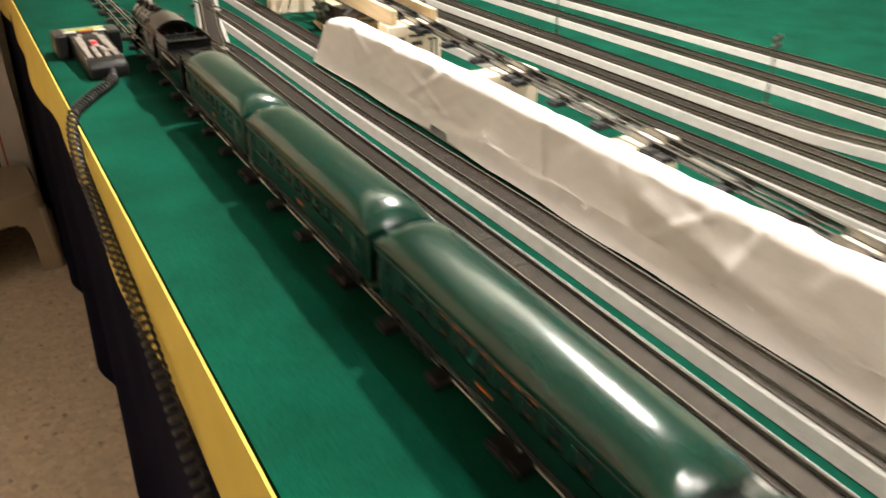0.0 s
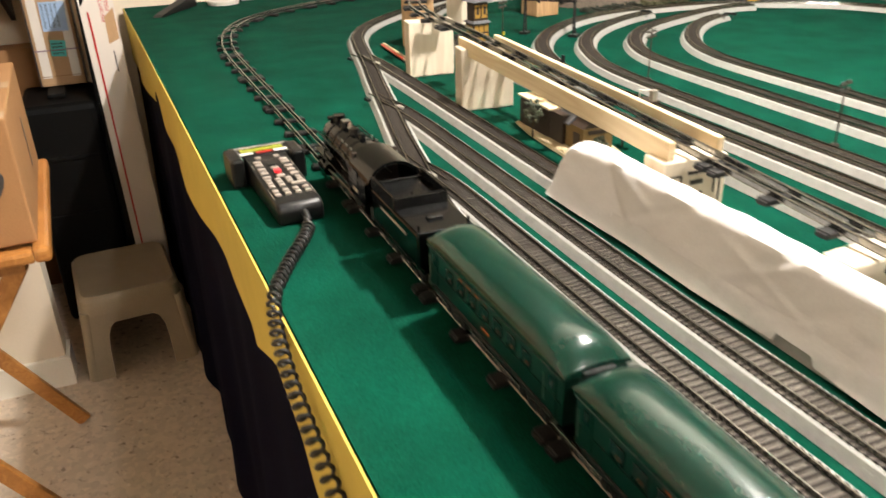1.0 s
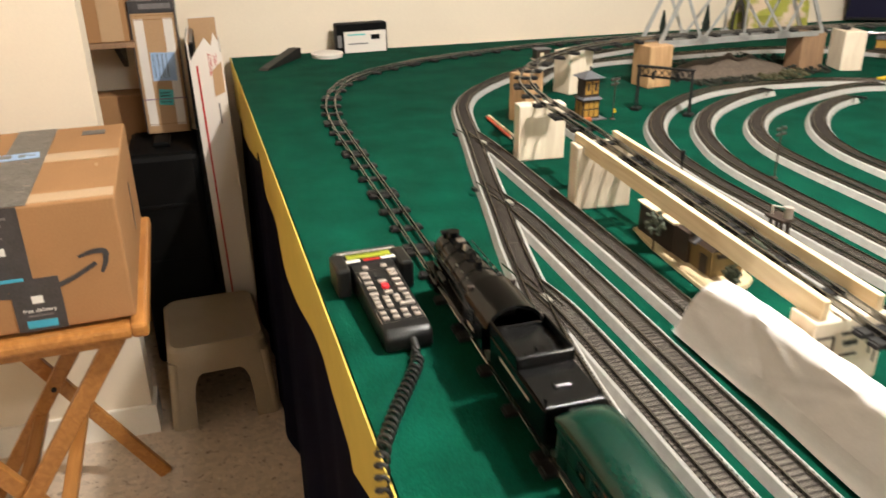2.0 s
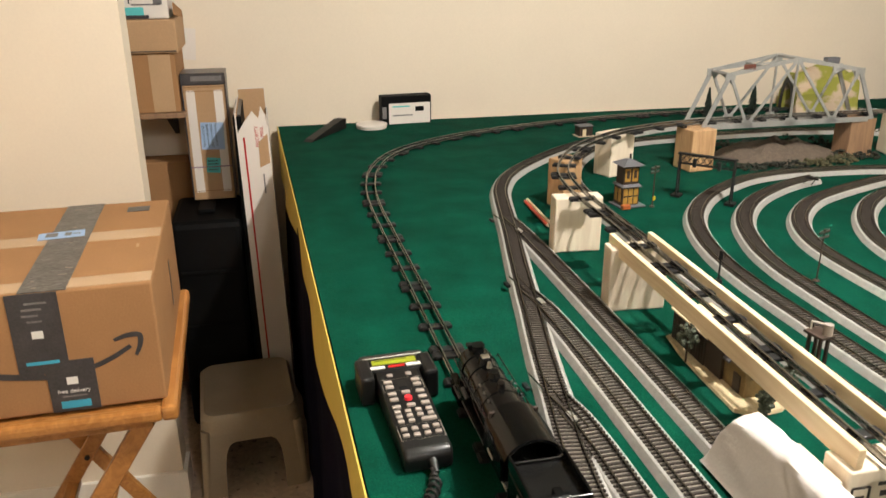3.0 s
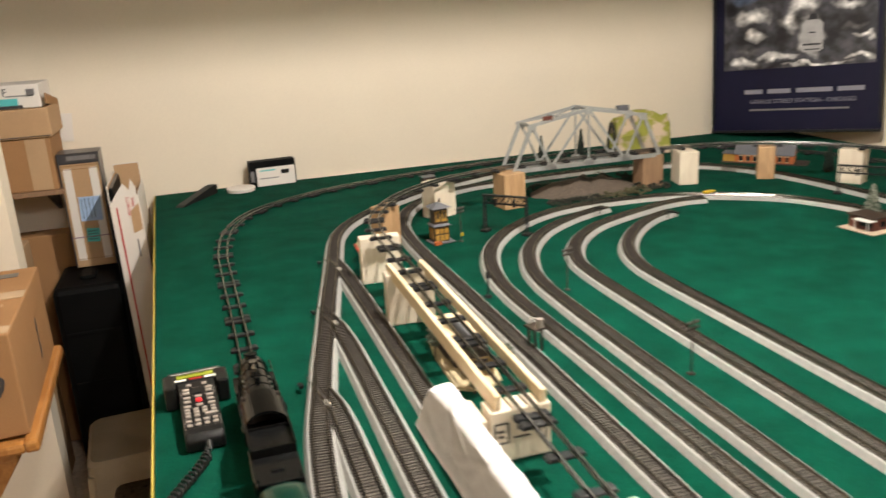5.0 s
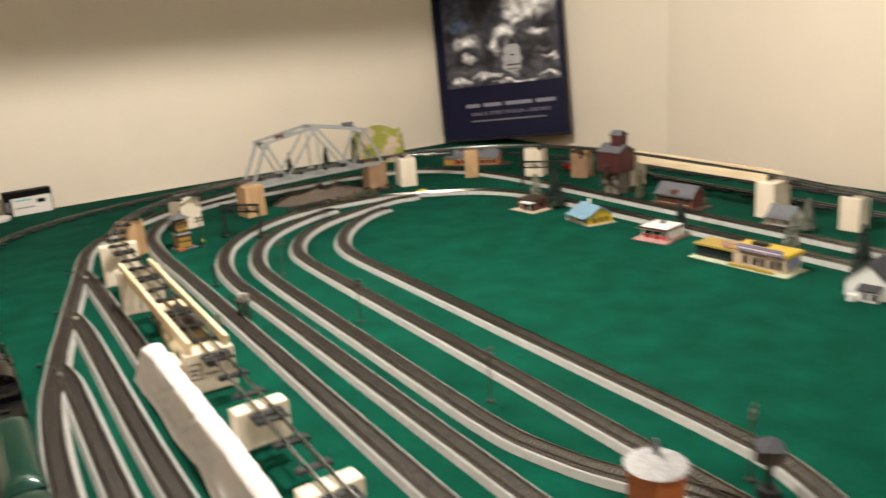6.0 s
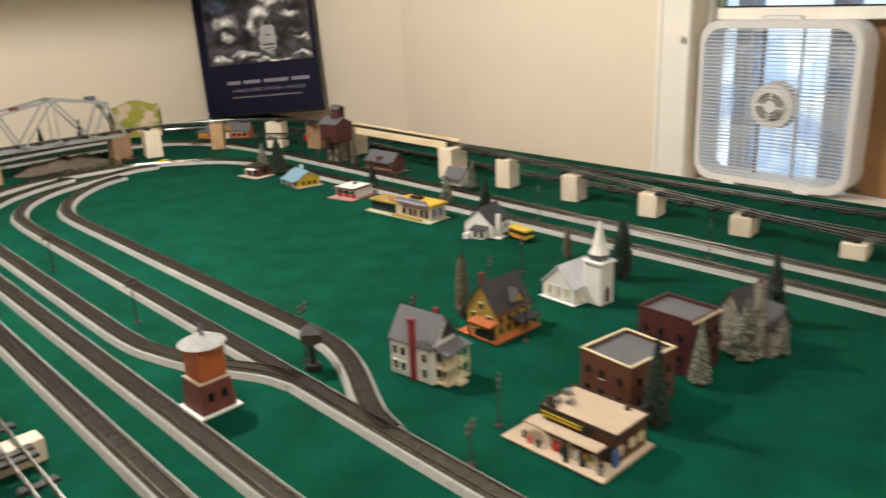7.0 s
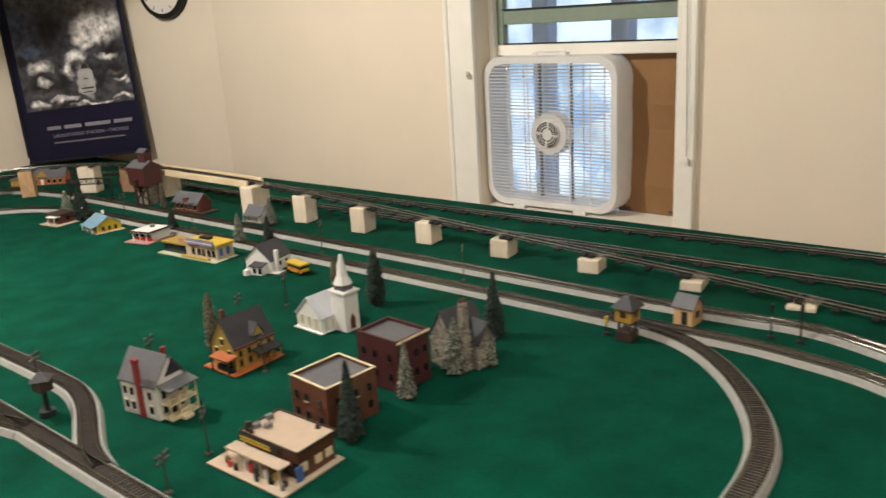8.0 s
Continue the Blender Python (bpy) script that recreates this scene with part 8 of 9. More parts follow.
t = house("brown_depot", "brown model depot with a grey roof", 2.178, 2.195, 4, 0.060, 0.140, 0.040, 0.028, REDBRICK, GREYROOF, "y", base=(0.076, 0.205), base_mat=BROWNPL)
for u in (-0.05, -0.025, 0, 0.025, 0.05):
    pane(t, "-x", u, 0.020, 0.011, 0.018, 0.060, 0.140, DARKGLASS, frame_mat=CREAMPL)
box_part("canopy", (-0.034, 0, 0.036), (0.014, 0.150, 0.003), GREYROOF, t)
box_part("bay", (-0.024, 0.0, 0.046), (0.018, 0.024, 0.016), REDBRICK, t, bev=0.0006)
t = house("small_white_house", "small white model house with a grey porch roof", 2.182, 1.815, 6, 0.052, 0.074, 0.030, 0.026, WHITEWALL, GREYROOF, "y", base=(0.066, 0.120), base_mat=BROWNPL)
for u in (-0.02, 0.02):
    pane(t, "-x", u, 0.016, 0.010, 0.014, 0.052, 0.074, PINKPL, frame_mat=WHITEWALL)
box_part("porch_roof", (-0.032, 0, 0.027), (0.020, 0.080, 0.0025), GREYROOF, t, m=pose(0, 0, 0, 0, -12, 0))
for u in (-0.035, 0.035):
    bm = B()
    tube(bm, (-0.038, u, 0.0028), (-0.038, u, 0.026), 0.0012, seg=8)
    part("porch_post", bm, WHITEWALL, t)
t = house("far_depot", "long brick model station with a grey roof", 2.185, 3.365, -47, 0.205, 0.070, 0.034, 0.036, ORANGE, GREYROOF, "x", "model station", base=(0.30, 0.095), base_mat=BROWNPL)
for u in (-0.08, -0.055, -0.03, 0.03, 0.055, 0.08):
    pane(t, "-y", u, 0.018, 0.012, 0.018, 0.205, 0.070, DARKGLASS, frame_mat=CREAMPL)
pane(t, "-y", 0.0, 0.015, 0.014, 0.026, 0.205, 0.070, WHITEWALL, "door")
bm = B()
prism(bm, [(-0.022, 0), (0.022, 0), (0, 0.024)], 0.030, pose(0.0, -0.026, 0.040))
part("dormer", bm, AMBER, t, "amber-yellow gabled dormer")
box_part("wing", (-0.120, 0, 0.017), (0.050, 0.055, 0.028), AMBER, t, "low amber wing", 0.0006)
box_part("wing_roof", (-0.120, 0, 0.033), (0.060, 0.066, 0.004), GREYROOF, t, bev=0.0006)
rc = thing("red_freight_car", "bright red toy freight car standing behind the blocks", "toy car", (2.345, 2.885, T + 0.0006), -70)
box_part("body", (0, 0, 0.0215), (0.112, 0.032, 0.026), RED, rc, bev=0.001)
bm = B()
prism(bm, [(-0.017, 0), (0.017, 0), (0.014, 0.003), (0, 0.005), (-0.014, 0.003)], 0.114, pose(0, 0, 0.0345, 0, 0, 90))
part("roof", bm, GREYROOF, rc)
for s in (-1, 1):
    box_part("door", (0, s * 0.0164, 0.0215), (0.026, 0.0014, 0.022), RED, rc, bev=0.0003)
    for x in (-0.044, -0.032, -0.020, 0.020, 0.032, 0.044):
        box_part("side_rib", (x, s * 0.0163, 0.0215), (0.0016, 0.0010, 0.024), RED, rc)
    for x in (-0.042, -0.028, 0.028, 0.042):
        bm = B()
        tube(bm, (x, s * 0.0105, 0.0058), (x, s * 0.0135, 0.0058), 0.0056, seg=14)
        part("wheel", bm, BLACKMETAL, rc, smooth=True)
box_part("underframe", (0, 0, 0.0072), (0.108, 0.020, 0.004), BLACKMETAL, rc)

# water tower by the yard, and the small signal hut
t = thing("water_tower", "brown model water tower with a white conical roof", "model tower", (0.858, 1.033, T + 0.0006), 2, group="model buildings")
box_part("base", (0, 0, 0.0018), (0.076, 0.076, 0.0036), WHITEWALL, t, bev=0.0008)
bm = B()
cube(bm, (0, 0, 0.028), (0.062, 0.062, 0.050), 0.0, None, 0.86)
part("lower_wall", bm, REDBRICK, t, "tapered maroon base storey")
box_part("ledge", (0, 0, 0.0545), (0.056, 0.056, 0.0026), BEIGE, t, bev=0.0006)
bm = B()
cube(bm, (0, 0, 0.084), (0.046, 0.046, 0.056), 0.0008, None, 1.06)
part("tank", bm, ORANGE, t, "orange-brown tank")
bm = B()
tube(bm, (0, 0, 0.113), (0, 0, 0.128), 0.038, 0.010, 20)
part("roof", bm, mat("speckled_white_roof", (0.34, 0.33, 0.325), 0.7, 0.4, 70.0, 0.4), t, "speckled white conical roof", smooth=True)
bm = B()
tube(bm, (0, 0, 0.132), (0, 0, 0.146), 0.006, 0.002, 10)
part("finial", bm, GREYROOF, t)
for u in (-0.012, 0.012):
    box_part("window", (u, -0.0295, 0.030), (0.010, 0.002, 0.014), DARKGLASS, t)
t = thing("signal_hut", "small dark model signal hut beside the yard switch", "model hut", (1.050, 1.020, T + 0.0006), 5, group="model buildings")
bm = B()
tube(bm, (0, 0, 0), (0, 0, 0.010), 0.016, 0.014, 16)
part("foot", bm, BLACKMETAL, t, smooth=True)
box_part("post", (0, 0, 0.030), (0.007, 0.007, 0.044), BLACKMETAL, t)
box_part("cabin", (0, 0, 0.060), (0.026, 0.026, 0.022), BROWNPL, t, bev=0.0006)
bm = B()
tube(bm, (0, 0, 0.071), (0, 0, 0.084), 0.025, 0.004, 4)
part("roof", bm, DARKROOF, t)

# two-storey interlocking tower
t = thing("interlocking_tower", "two-storey amber and brown model signal tower", "model tower", (0.778, 2.936, T + 0.0006), 6, group="model buildings")
box_part("base", (0.002, -0.004, 0.0014), (0.066, 0.056, 0.0028), GREYROOF, t, bev=0.0006)
box_part("lower_wall", (0, 0, 0.026), (0.044, 0.036, 0.046), BROWNPL, t, bev=0.0006)
box_part("upper_wall", (0, 0, 0.074), (0.040, 0.032, 0.046), BROWNPL, t, bev=0.0006)
bm = B()
tube(bm, (0, 0, 0.0475), (0, 0, 0.0525), 0.036, 0.029, 4)
bmesh.ops.rotate(bm, cent=(0, 0, 0), matrix=Matrix.Rotation(math.pi / 4, 3, "Z"), verts=bm.verts)
part("skirt_roof", bm, GREYROOF, t)
bm = B()
tube(bm, (0, 0, 0.097), (0, 0, 0.110), 0.040, 0.006, 4)
bmesh.ops.rotate(bm, cent=(0, 0, 0), matrix=Matrix.Rotation(math.pi / 4, 3, "Z"), verts=bm.verts)
part("roof", bm, GREYROOF, t)
for u in (-0.0135, 0, 0.0135):
    for z in (0.014, 0.034):
        box_part("panel", (u, -0.0187, z), (0.0105, 0.0016, 0.016), AMBER, t, "amber wall panel")
for u in (-0.0095, 0.0095):
    box_part("panel", (u, -0.0167, 0.074), (0.0140, 0.0016, 0.030), AMBER, t, "amber wall panel")
    box_part("window", (u, -0.0180, 0.076), (0.0070, 0.0010, 0.018), BROWNPL, t)
for u in (-0.008, 0.008):
    box_part("panel", (0.0227, u, 0.026), (0.0016, 0.010, 0.030), AMBER, t, "amber wall panel")
    box_part("panel", (-0.0227, u, 0.026), (0.0016, 0.010, 0.030), AMBER, t, "amber wall panel")
box_part("step_block", (-0.020, -0.034, 0.005), (0.020, 0.012, 0.010), ORANGE, t, bev=0.001)
bm = B()
tube(bm, (0.004, 0, 0.108), (0.004, 0, 0.120), 0.0026, seg=8)
part("chimney", bm, BROWNPL, t)

# gatehouses beside the right-hand switch
t = thing("elevated_gatehouse", "yellow model gatehouse on dark legs with a grey roof", "model hut", (1.886, 0.284, T + 0.0006), -4, group="model buildings")
for xx in (-0.012, 0.012):
    for yy in (-0.012, 0.012):
        box_part("leg", (xx, yy, 0.021), (0.004, 0.004, 0.042), BROWNPL, t)
box_part("stair_block", (0, 0, 0.010), (0.034, 0.034, 0.020), BROWNPL, t, bev=0.0006)
box_part("cabin", (0, 0, 0.056), (0.036, 0.036, 0.030), AMBER, t, "amber-yellow cabin", 0.0006)
bm = B()
tube(bm, (0, 0, 0.071), (0, 0, 0.094), 0.036, 0.008, 4)
bmesh.ops.rotate(bm, cent=(0, 0, 0), matrix=Matrix.Rotation(math.pi / 4, 3, "Z"), verts=bm.verts)
part("roof", bm, DARKROOF, t)
for f in ("-x", "-y"):
    pane(t, f, 0, 0.058, 0.012, 0.012, 0.036, 0.036, BROWNPL)
t = thing("crossing_shanty", "tan model crossing shanty with a grey roof", "model hut", (2.027, 0.214, T + 0.0006), -6, group="model buildings")
box_part("wall", (0, 0, 0.021), (0.044, 0.042, 0.042), TANWOOD, t, bev=0.0006)
bm = B()
gable(bm, 0.044, 0.042, 0.042, 0.020, 0.004, axis="y")
part("roof", bm, GREYROOF, t)
bm = B()
prism(bm, [(-0.022, 0.042), (0.022, 0.042), (0, 0.061)], 0.041)
part("gable_end", bm, TANWOOD, t)
pane(t, "-x", -0.004, 0.018, 0.012, 0.028, 0.044, 0.042, FIR, "door")
pane(t, "-y", 0.0, 0.024, 0.014, 0.014, 0.044, 0.042, DARKGLASS)

# mill on an irregular base under the raised track
t = thing("lumber_mill", "dark brown model mill on a tan base under the raised track", "model mill", (0.588, 2.175, T + 0.0006), 0, group="model buildings")
bm = B()
rnd = random.Random(3)
outl = [(-0.052, -0.105), (-0.030, -0.122), (0.010, -0.118), (0.032, -0.100), (0.040, -0.040), (0.044, 0.060), (0.040, 0.105), (0.0, 0.116), (-0.036, 0.112), (-0.046, 0.05), (-0.050, -0.02)]
lo = [bm.verts.new((x, y, 0)) for x, y in outl]
up = [bm.verts.new((x * 0.97, y * 0.98, 0.004)) for x, y in outl]
bm.faces.new(lo[::-1]), bm.faces.new(up)
for i in range(len(outl)):
    bm.faces.new((lo[i], lo[(i + 1) % len(outl)], up[(i + 1) % len(outl)], up[i]))
part("base", bm, mat("tan_scenic_base", (0.50, 0.40, 0.24), 0.8, 0.3, 40.0, 0.4), t)
box_part("wall", (0.0, 0.056, 0.026), (0.060, 0.096, 0.044), BROWNPL, t, bev=0.0005)
for k in range(14):
    box_part("plank", (-0.0308, 0.012 + 0.0068 * k, 0.025), (0.0018, 0.0050, 0.042), BROWNPL, t)
box_part("roof", (0.0, 0.056, 0.0495), (0.068, 0.106, 0.003), BOARD, t, "pale unpainted board roof", 0.0005)
box_part("wall", (0.0, -0.040, 0.022), (0.050, 0.086, 0.036), mat("ochre_plank", (0.20, 0.13, 0.045), 0.7, 0.2, 80.0), t, "ochre lower wing", 0.0005)
bm = B()
gable(bm, 0.050, 0.086, 0.040, 0.018, 0.004, axis="y")
part("roof", bm, GREYROOF, t)
bm = B()
prism(bm, [(-0.025, 0.040), (0.025, 0.040), (0, 0.058)], 0.084, pose(0, -0.040, 0))
part("gable_wall", bm, BROWNPL, t)
part_roof = t.children[-2]
part_roof.matrix_basis = pose(0, -0.040, 0)
for u in (-0.065, -0.02):
    box_part("door", (-0.0256, u, 0.018), (0.002, 0.016, 0.026), BROWNPL, t)
box_part("sign", (-0.002, -0.0840, 0.034), (0.030, 0.002, 0.006), BROWNPL, t)

# coal hoist between the tracks
t = thing("track_hoist", "brown model hoist with a white drum beside the track", "model hoist", (0.722, 2.165, T + 0.0006), 10)
for yy in (-0.010, 0.010):
    for xx in (-0.007, 0.007):
        box_part("leg", (xx, yy, 0.022), (0.004, 0.004, 0.044), BROWNPL, t)
box_part("platform", (0, 0, 0.0455), (0.026, 0.034, 0.004), BROWNPL, t, bev=0.0005)
bm = B()
tube(bm, (0.004, -0.010, 0.047), (0.004, -0.010, 0.064), 0.0065, 0.0065, 18)
part("drum", bm, KEY, t, "white drum", smooth=True)
bm = B()
tube(bm, (-0.002, 0.014, 0.020), (-0.002, 0.014, 0.060), 0.0012, seg=8)
tube(bm, (-0.002, 0.014, 0.060), (0.003, -0.006, 0.062), 0.0012, seg=8)
part("pipe", bm, WHITECARD, t, "thin white pipe")

# ---- signal bridges ----
def signal_bridge(x0, y0, x1, y1, h, label):
    p, q = Vector((x0, y0, 0)), Vector((x1, y1, 0))
    ln = (q - p).length
    t = thing("signal_bridge", label, "signal bridge", ((x0 + x1) / 2, (y0 + y1) / 2, T + 0.0006), math.degrees(math.atan2(y1 - y0, x1 - x0)), group="signal bridges")
    for s in (-1, 1):
        x = s * ln / 2
        box_part("foot", (x, 0, 0.003), (0.022, 0.026, 0.006), BLACKMETAL, t, bev=0.001)
        bm = B()
        for yy in (-0.009, 0.009):
            tube(bm, (x, yy, 0.004), (x, yy * 0.45, h), 0.0020, seg=6)
        for k in range(6):
            z = 0.012 + (h - 0.02) * k / 6
            z2 = 0.012 + (h - 0.02) * (k + 1) / 6
            a = 1 - 0.55 * z / h
            tube(bm, (x, -0.009 * a, z), (x, 0.009 * a, z2), 0.0009, seg=5)
            tube(bm, (x, 0.009 * a, z), (x, -0.009 * a, z2), 0.0009, seg=5)
        part("lattice_leg", bm, BLACKMETAL, t)
    bm = B()
    for yy in (-0.005, 0.005):
        for z in (h - 0.022, h):
            tube(bm, (-ln / 2 - 0.004, yy, z), (ln / 2 + 0.004, yy, z), 0.0014, seg=6)
        n = max(4, int(ln / 0.016))
        for k in range(n):
            xa, xb = -ln / 2 + ln * k / n, -ln / 2 + ln * (k + 1) / n
            tube(bm, (xa, yy, h - 0.022), (xb, yy, h), 0.0008, seg=5)
            tube(bm, (xa, yy, h), (xb, yy, h - 0.022), 0.0008, seg=5)
    part("lattice_girder", bm, BLACKMETAL, t)
    box_part("walkway", (0, 0, h + 0.002), (ln + 0.008, 0.012, 0.002), BLACKMETAL, t)
    for u in (-0.2, 0.25):
        box_part("signal_head", (u * ln, -0.010, h - 0.016), (0.008, 0.006, 0.020), BLACKMETAL, t, bev=0.001)
    return t


signal_bridge(0.925, 2.970, 1.012, 2.876, 0.105, "black lattice signal bridge spanning the oval track")
signal_bridge(2.040, 2.850, 2.150, 2.720, 0.088, "black lattice signal bridge spanning the outer track")

# ---- poles ----
def pole(x, y, h, turn=0.0, tag_=False):
    t = thing("telegraph_pole", "thin brown model telegraph pole with crossarms" if not tag_ else "thin model telegraph pole with a yellow tag", "pole", (x, y, T + 0.0006), turn, group="telegraph poles")
    bm = B()
    tube(bm, (0, 0, 0), (0, 0, h), 0.0015, 0.0012, 8)
    part("pole", bm, BROWNPL, t)
    bm = B()
    tube(bm, (0, 0, 0), (0, 0, 0.003), 0.007, 0.005, 12)
    part("foot", bm, BROWNPL, t)
    for z in (h - 0.006, h - 0.016):
        a = box_part("crossarm", (0, 0, z), (0.030, 0.0026, 0.0028), BROWNPL, t)
        for u in (-0.012, -0.006, 0.006, 0.012):
            bm = B()
            tube(bm, (u, 0, z + 0.001), (u, 0, z + 0.0045), 0.0011, seg=6)
            part("insulator", bm, MIDPRINT, a)
    if tag_:
        box_part("tag", (0.002, -0.002, 0.020), (0.007, 0.003, 0.009), BRIGHTYEL, t, "yellow tag")
    return t


for x, y, h, a in ((0.917, 2.431, 0.098, 20), (0.920, 1.968, 0.098, 15), (0.922, 1.470, 0.098, 18), (1.130, 0.648, 0.085, 40), (1.028, 0.606, 0.069, 20), (1.384, 0.815, 0.080, 35), (1.662, 1.070, 0.085, 30), (2.018, 1.322, 0.100, 30), (2.018, 0.800, 0.096, 30),
        (1.225, 0.945, 0.108, 30), (1.456, 0.975, 0.112, 30), (1.060, 1.055, 0.112, 25), (1.990, 2.35, 0.09, 20), (2.008, 1.95, 0.09, 20)):
    pole(x, y, h, a)
pole(0.830, 2.905, 0.098, 25, True)


def colour_light(x, y, h, material, label):
    t = thing("signal_post", label, "signal", (x, y, T + 0.0006), 0, group="signal posts")
    bm = B()
    tube(bm, (0, 0, 0), (0, 0, 0.006), 0.008, 0.006, 12)
    part("foot", bm, BLACKMETAL, t)
    bm = B()
    tube(bm, (0, 0, 0.004), (0, 0, h - 0.012), 0.0022, 0.0016, 8)
    part("mast", bm, BLACKMETAL, t)
    bm = B()
    tube(bm, (0, 0, h - 0.016), (0, 0, h), 0.0042, 0.0036, 10)
    part("lamp_head", bm, material, t, smooth=True)
    return t


colour_light(0.742, 2.463, 0.060, BLACKMETAL, "small black model signal post")
colour_light(2.030, 0.045, 0.072, BLACKMETAL, "small black model signal post")
colour_light(2.034, -0.010, 0.080, BLACKMETAL, "small black model signal post")
colour_light(1.885, 0.330, 0.040, BRIGHTYEL, "small model signal post with a yellow-green head")
bm = B()
cube(bm, (1.690, 3.010, T + 0.0165), (0.040, 0.014, 0.008), 0.002, pose(0, 0, 0, 0, 0, 12))
whole("yellow_tag", bm, BRIGHTYEL, "small yellow marker lying on the roadbed", "marker")
for x, y, a in ((1.270, 2.948, 26), (1.425, 2.803, 34)):
    t = thing("bumper", "small black bumper at the end of a siding", "bumper", (x, y, T + 0.0166), a, group="bumpers")
    for s in (-1, 1):
        bm = B()
        bar(bm, (-0.012, s * 0.010, 0.0), (0.006, s * 0.010, 0.012), 0.002, 0.002)
        part("brace", bm, BLACKMETAL, t)
    box_part("beam", (0.006, 0, 0.012), (0.004, 0.032, 0.005), BLACKMETAL, t)

# pencils lying by the blocks
for x0, y0, x1, y1, mt, lb_ in ((0.553, 3.000, 0.546, 2.822, PENCILRED, "red lacquered pencil lying on the felt"), (0.562, 3.012, 0.556, 2.836, CREAMPL, "cream pencil lying on the felt")):
    p, q = Vector((x0, y0, T + 0.0042)), Vector((x1, y1, T + 0.0042))
    d = (q - p).normalized()
    t = thing("pencil", lb_, "pencil", group="pencils")
    bm = B()
    tube(bm, p, q, 0.0036, 0.0036, 6)
    part("shaft", bm, mt, t)
    bm = B()
    tube(bm, q, q + d * 0.014, 0.0036, 0.0006, 6)
    part("point", bm, PINE, t)

# ---- trees ----
def fir_mesh(seed, narrow=False):
    """Crown of many small upswept sprays round a stem, unit height."""
    rnd = random.Random(seed)
    verts, faces = [], []
    n = 520
    for k in range(n):
        u = (k / n) ** 0.9
        z = 0.08 + 0.92 * u
        env = (1 - u) ** (0.75 if not narrow else 0.45) * (0.17 if not narrow else 0.125) * rnd.uniform(0.72, 1.12) + 0.006
        if narrow and u < 0.12:
            env *= 0.55 + 3.7 * u
        a = k * 2.39996 + rnd.uniform(-0.3, 0.3)
        ca, sa = math.cos(a), math.sin(a)
        wd = 0.030 * rnd.uniform(0.7, 1.3)
        drop = 0.035 * rnd.uniform(0.4, 1.2)
        r0 = env * 0.25
        i = len(verts)
        verts += [(r0 * ca, r0 * sa, z + 0.012), (env * ca - wd * sa, env * sa + wd * ca, z - drop), (env * 1.12 * ca, env * 1.12 * sa, z - drop * 1.3), (env * ca + wd * sa, env * sa - wd * ca, z - drop), (env * 0.6 * ca, env * 0.6 * sa, z - drop * 1.9)]
        faces += [(i, i + 1, i + 2), (i, i + 2, i + 3), (i + 4, i + 2, i + 1), (i + 4, i + 3, i + 2)]
    me = bpy.data.meshes.new("crown")
    me.from_pydata(verts, [], faces)
    for f in me.polygons:
        f.material_index = 1 if rnd.random() < 0.38 else 0
    return me


CROWN = {}
for nm, mt, sd, nar in (("dark", FIR, 1, False), ("dark_narrow", FIR, 2, True), ("frost", FROSTFIR, 3, False), ("brush", BRUSH, 4, True)):
    CROWN[nm] = fir_mesh(sd, nar)
    CROWN[nm].materials.append(mt)
    CROWN[nm].materials.append({"frost": FROSTTIP, "brush": BRUSHTIP}.get(nm, FIRTIP))
bm = B()
tube(bm, (0, 0, 0), (0, 0, 0.5), 0.018, 0.010, 8)
TRUNKMESH = mesh_of("trunk", bm, TRUNK)
WORD = {"dark": "dark green model fir tree", "dark_narrow": "dark green narrow model fir tree", "frost": "frosted grey-green model fir tree", "brush": "olive-brown bottlebrush model tree"}


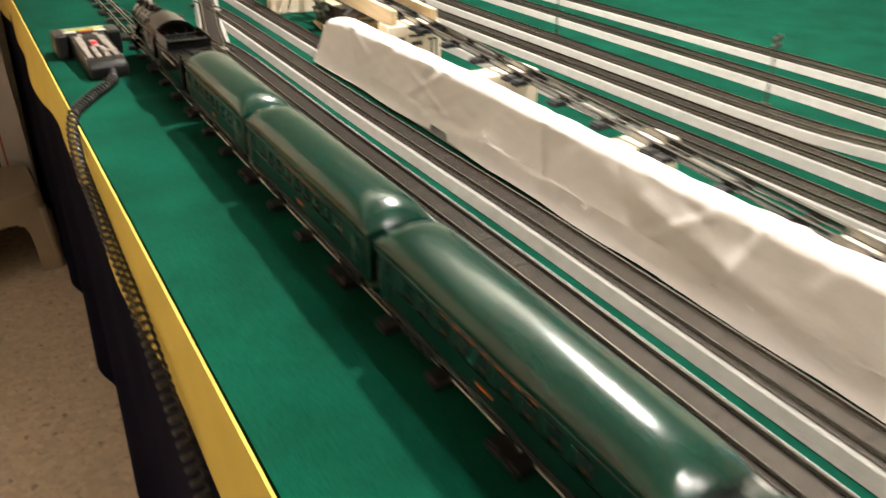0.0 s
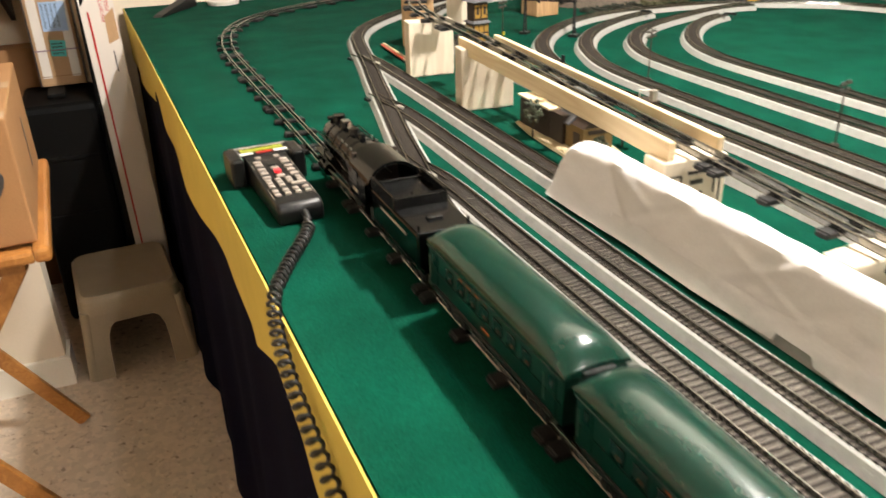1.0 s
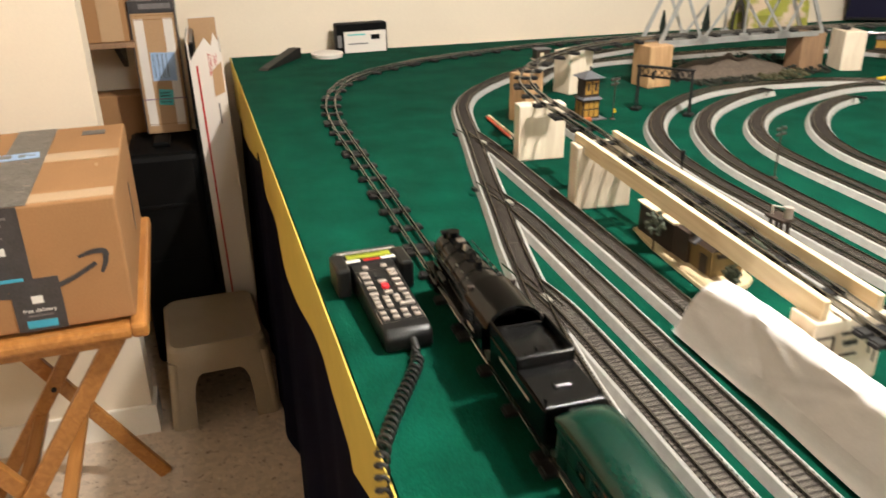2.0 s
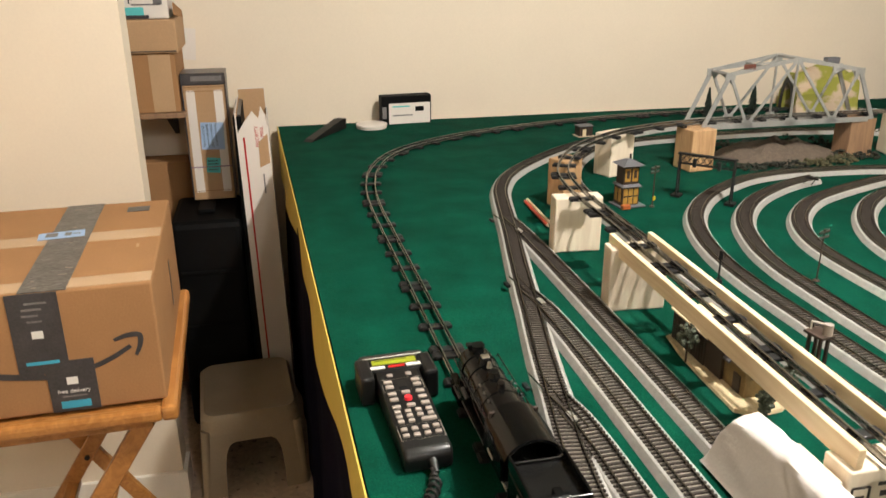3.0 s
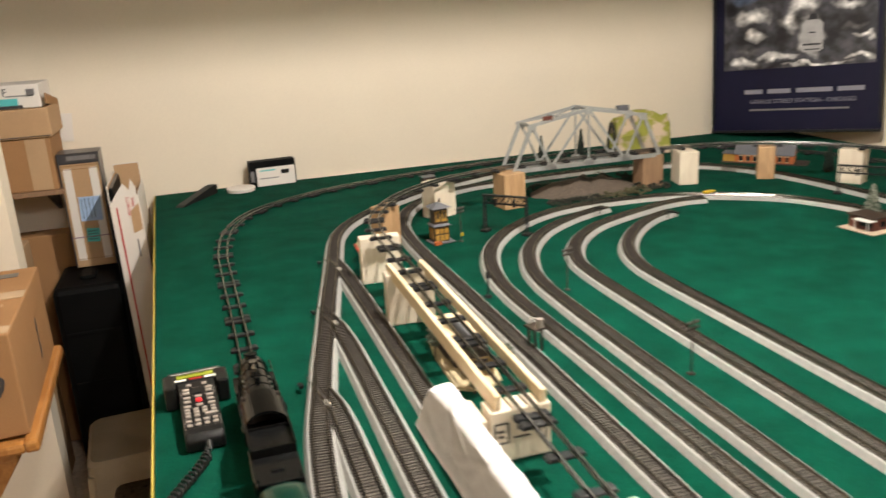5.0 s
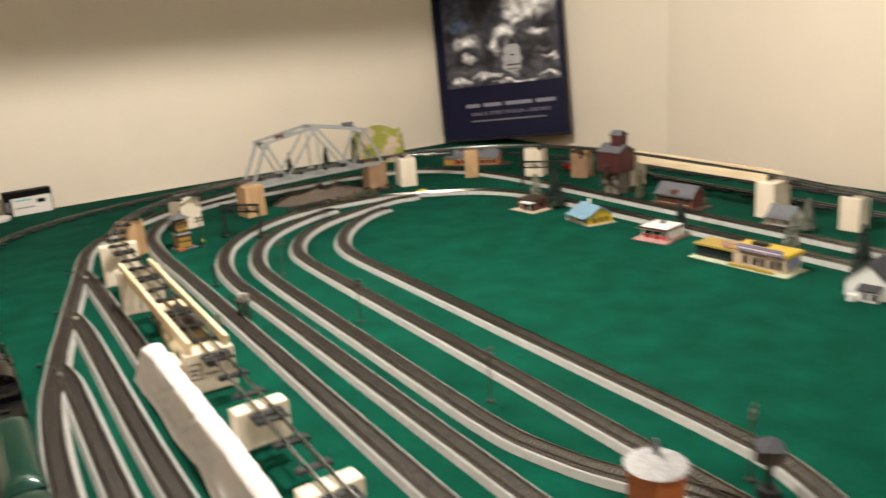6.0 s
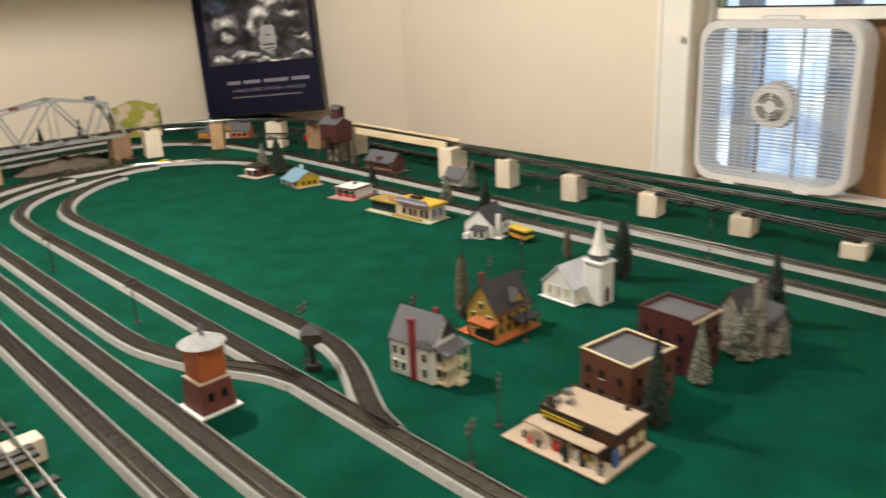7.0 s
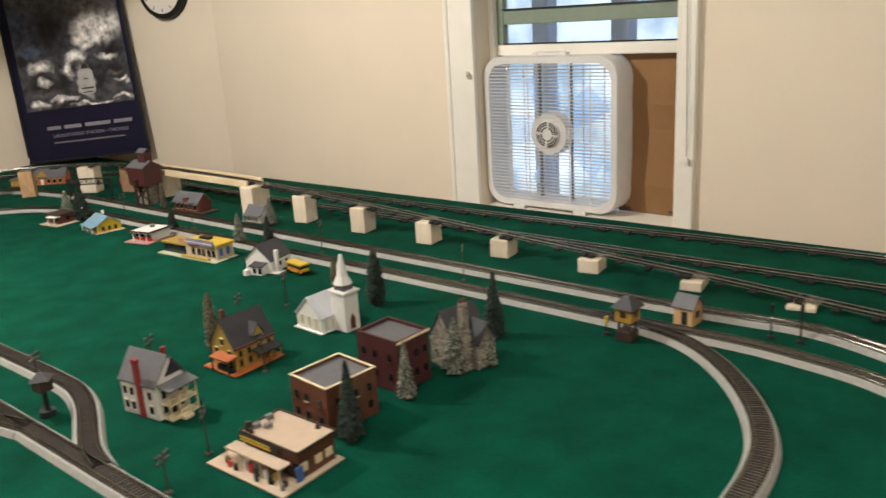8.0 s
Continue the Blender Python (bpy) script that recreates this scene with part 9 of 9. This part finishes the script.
def tree(x, y, h, kind, fat=1.0, turn=0.0):
    t = thing("model_tree", WORD[kind] + " on the felt", "model tree", (x, y, T + 0.0006), turn, group="model trees")
    for nm, me in (("trunk", TRUNKMESH), ("crown", CROWN[kind])):
        ob = new(nm, me)
        ob.parent = t
        ob.matrix_basis = Matrix.Diagonal((h * fat, h * fat, h, 1))
    bm = B()
    tube(bm, (0, 0, 0), (0, 0, 0.004), 0.009, 0.007, 12)
    part("foot", bm, TRUNK, t)
    return t


for x, y, h, kind, fat in ((1.773, 0.875, 0.138, "dark_narrow", 1.35), (1.760, 0.525, 0.145, "dark", 0.95), (1.449, 0.500, 0.110, "frost", 0.92), (1.290, 0.482, 0.140, "dark", 0.88), (1.392, 0.990, 0.133, "brush", 0.95), (1.815, 1.060, 0.080, "brush", 1.1),
        (1.905, 1.420, 0.128, "dark", 1.2), (1.965, 1.640, 0.098, "frost", 1.3), (1.955, 1.990, 0.092, "dark", 1.2), (1.890, 2.470, 0.138, "dark", 1.4), (1.880, 2.560, 0.105, "frost", 1.5), (1.48, 3.815, 0.110, "dark", 0.9), (1.66, 3.825, 0.120, "dark", 0.9),
        (1.579, 0.490, 0.112, "frost", 1.25), (1.640, 0.452, 0.055, "frost", 1.5), (2.170, 1.735, 0.095, "frost", 1.3), (2.150, 2.345, 0.10, "brush", 1.1), (2.25, 3.12, 0.095, "dark", 1.2)):
    tree(x, y, h, kind, fat, x * 900 % 360)
# the round bush-tree at the mill
for x, y, h, r in ((0.541, 2.205, 0.060, 0.017), (0.560, 2.045, 0.042, 0.013), (0.640, 2.105, 0.050, 0.014)):
    t = thing("model_tree", "grey-green round model tree beside the mill", "model tree", (x, y, T + 0.0006), 0, group="model trees")
    bm = B()
    tube(bm, (0, 0, 0), (0, 0, h * 0.7), 0.0016, 0.001, 8)
    part("trunk", bm, TRUNK, t)
    rnd = random.Random(int(x * 1000))
    bm = B()
    for k in range(70):
        d = Vector((rnd.gauss(0, 1), rnd.gauss(0, 1), rnd.gauss(0, 1.2))).normalized() * r * rnd.uniform(0.35, 1.0)
        d.z *= 1.3
        ball(bm, Vector((0, 0, h * 0.68)) + d, rnd.uniform(0.0024, 0.0046), (1, 1, 0.8), 1)
    part("crown", bm, FROSTFIR, t)
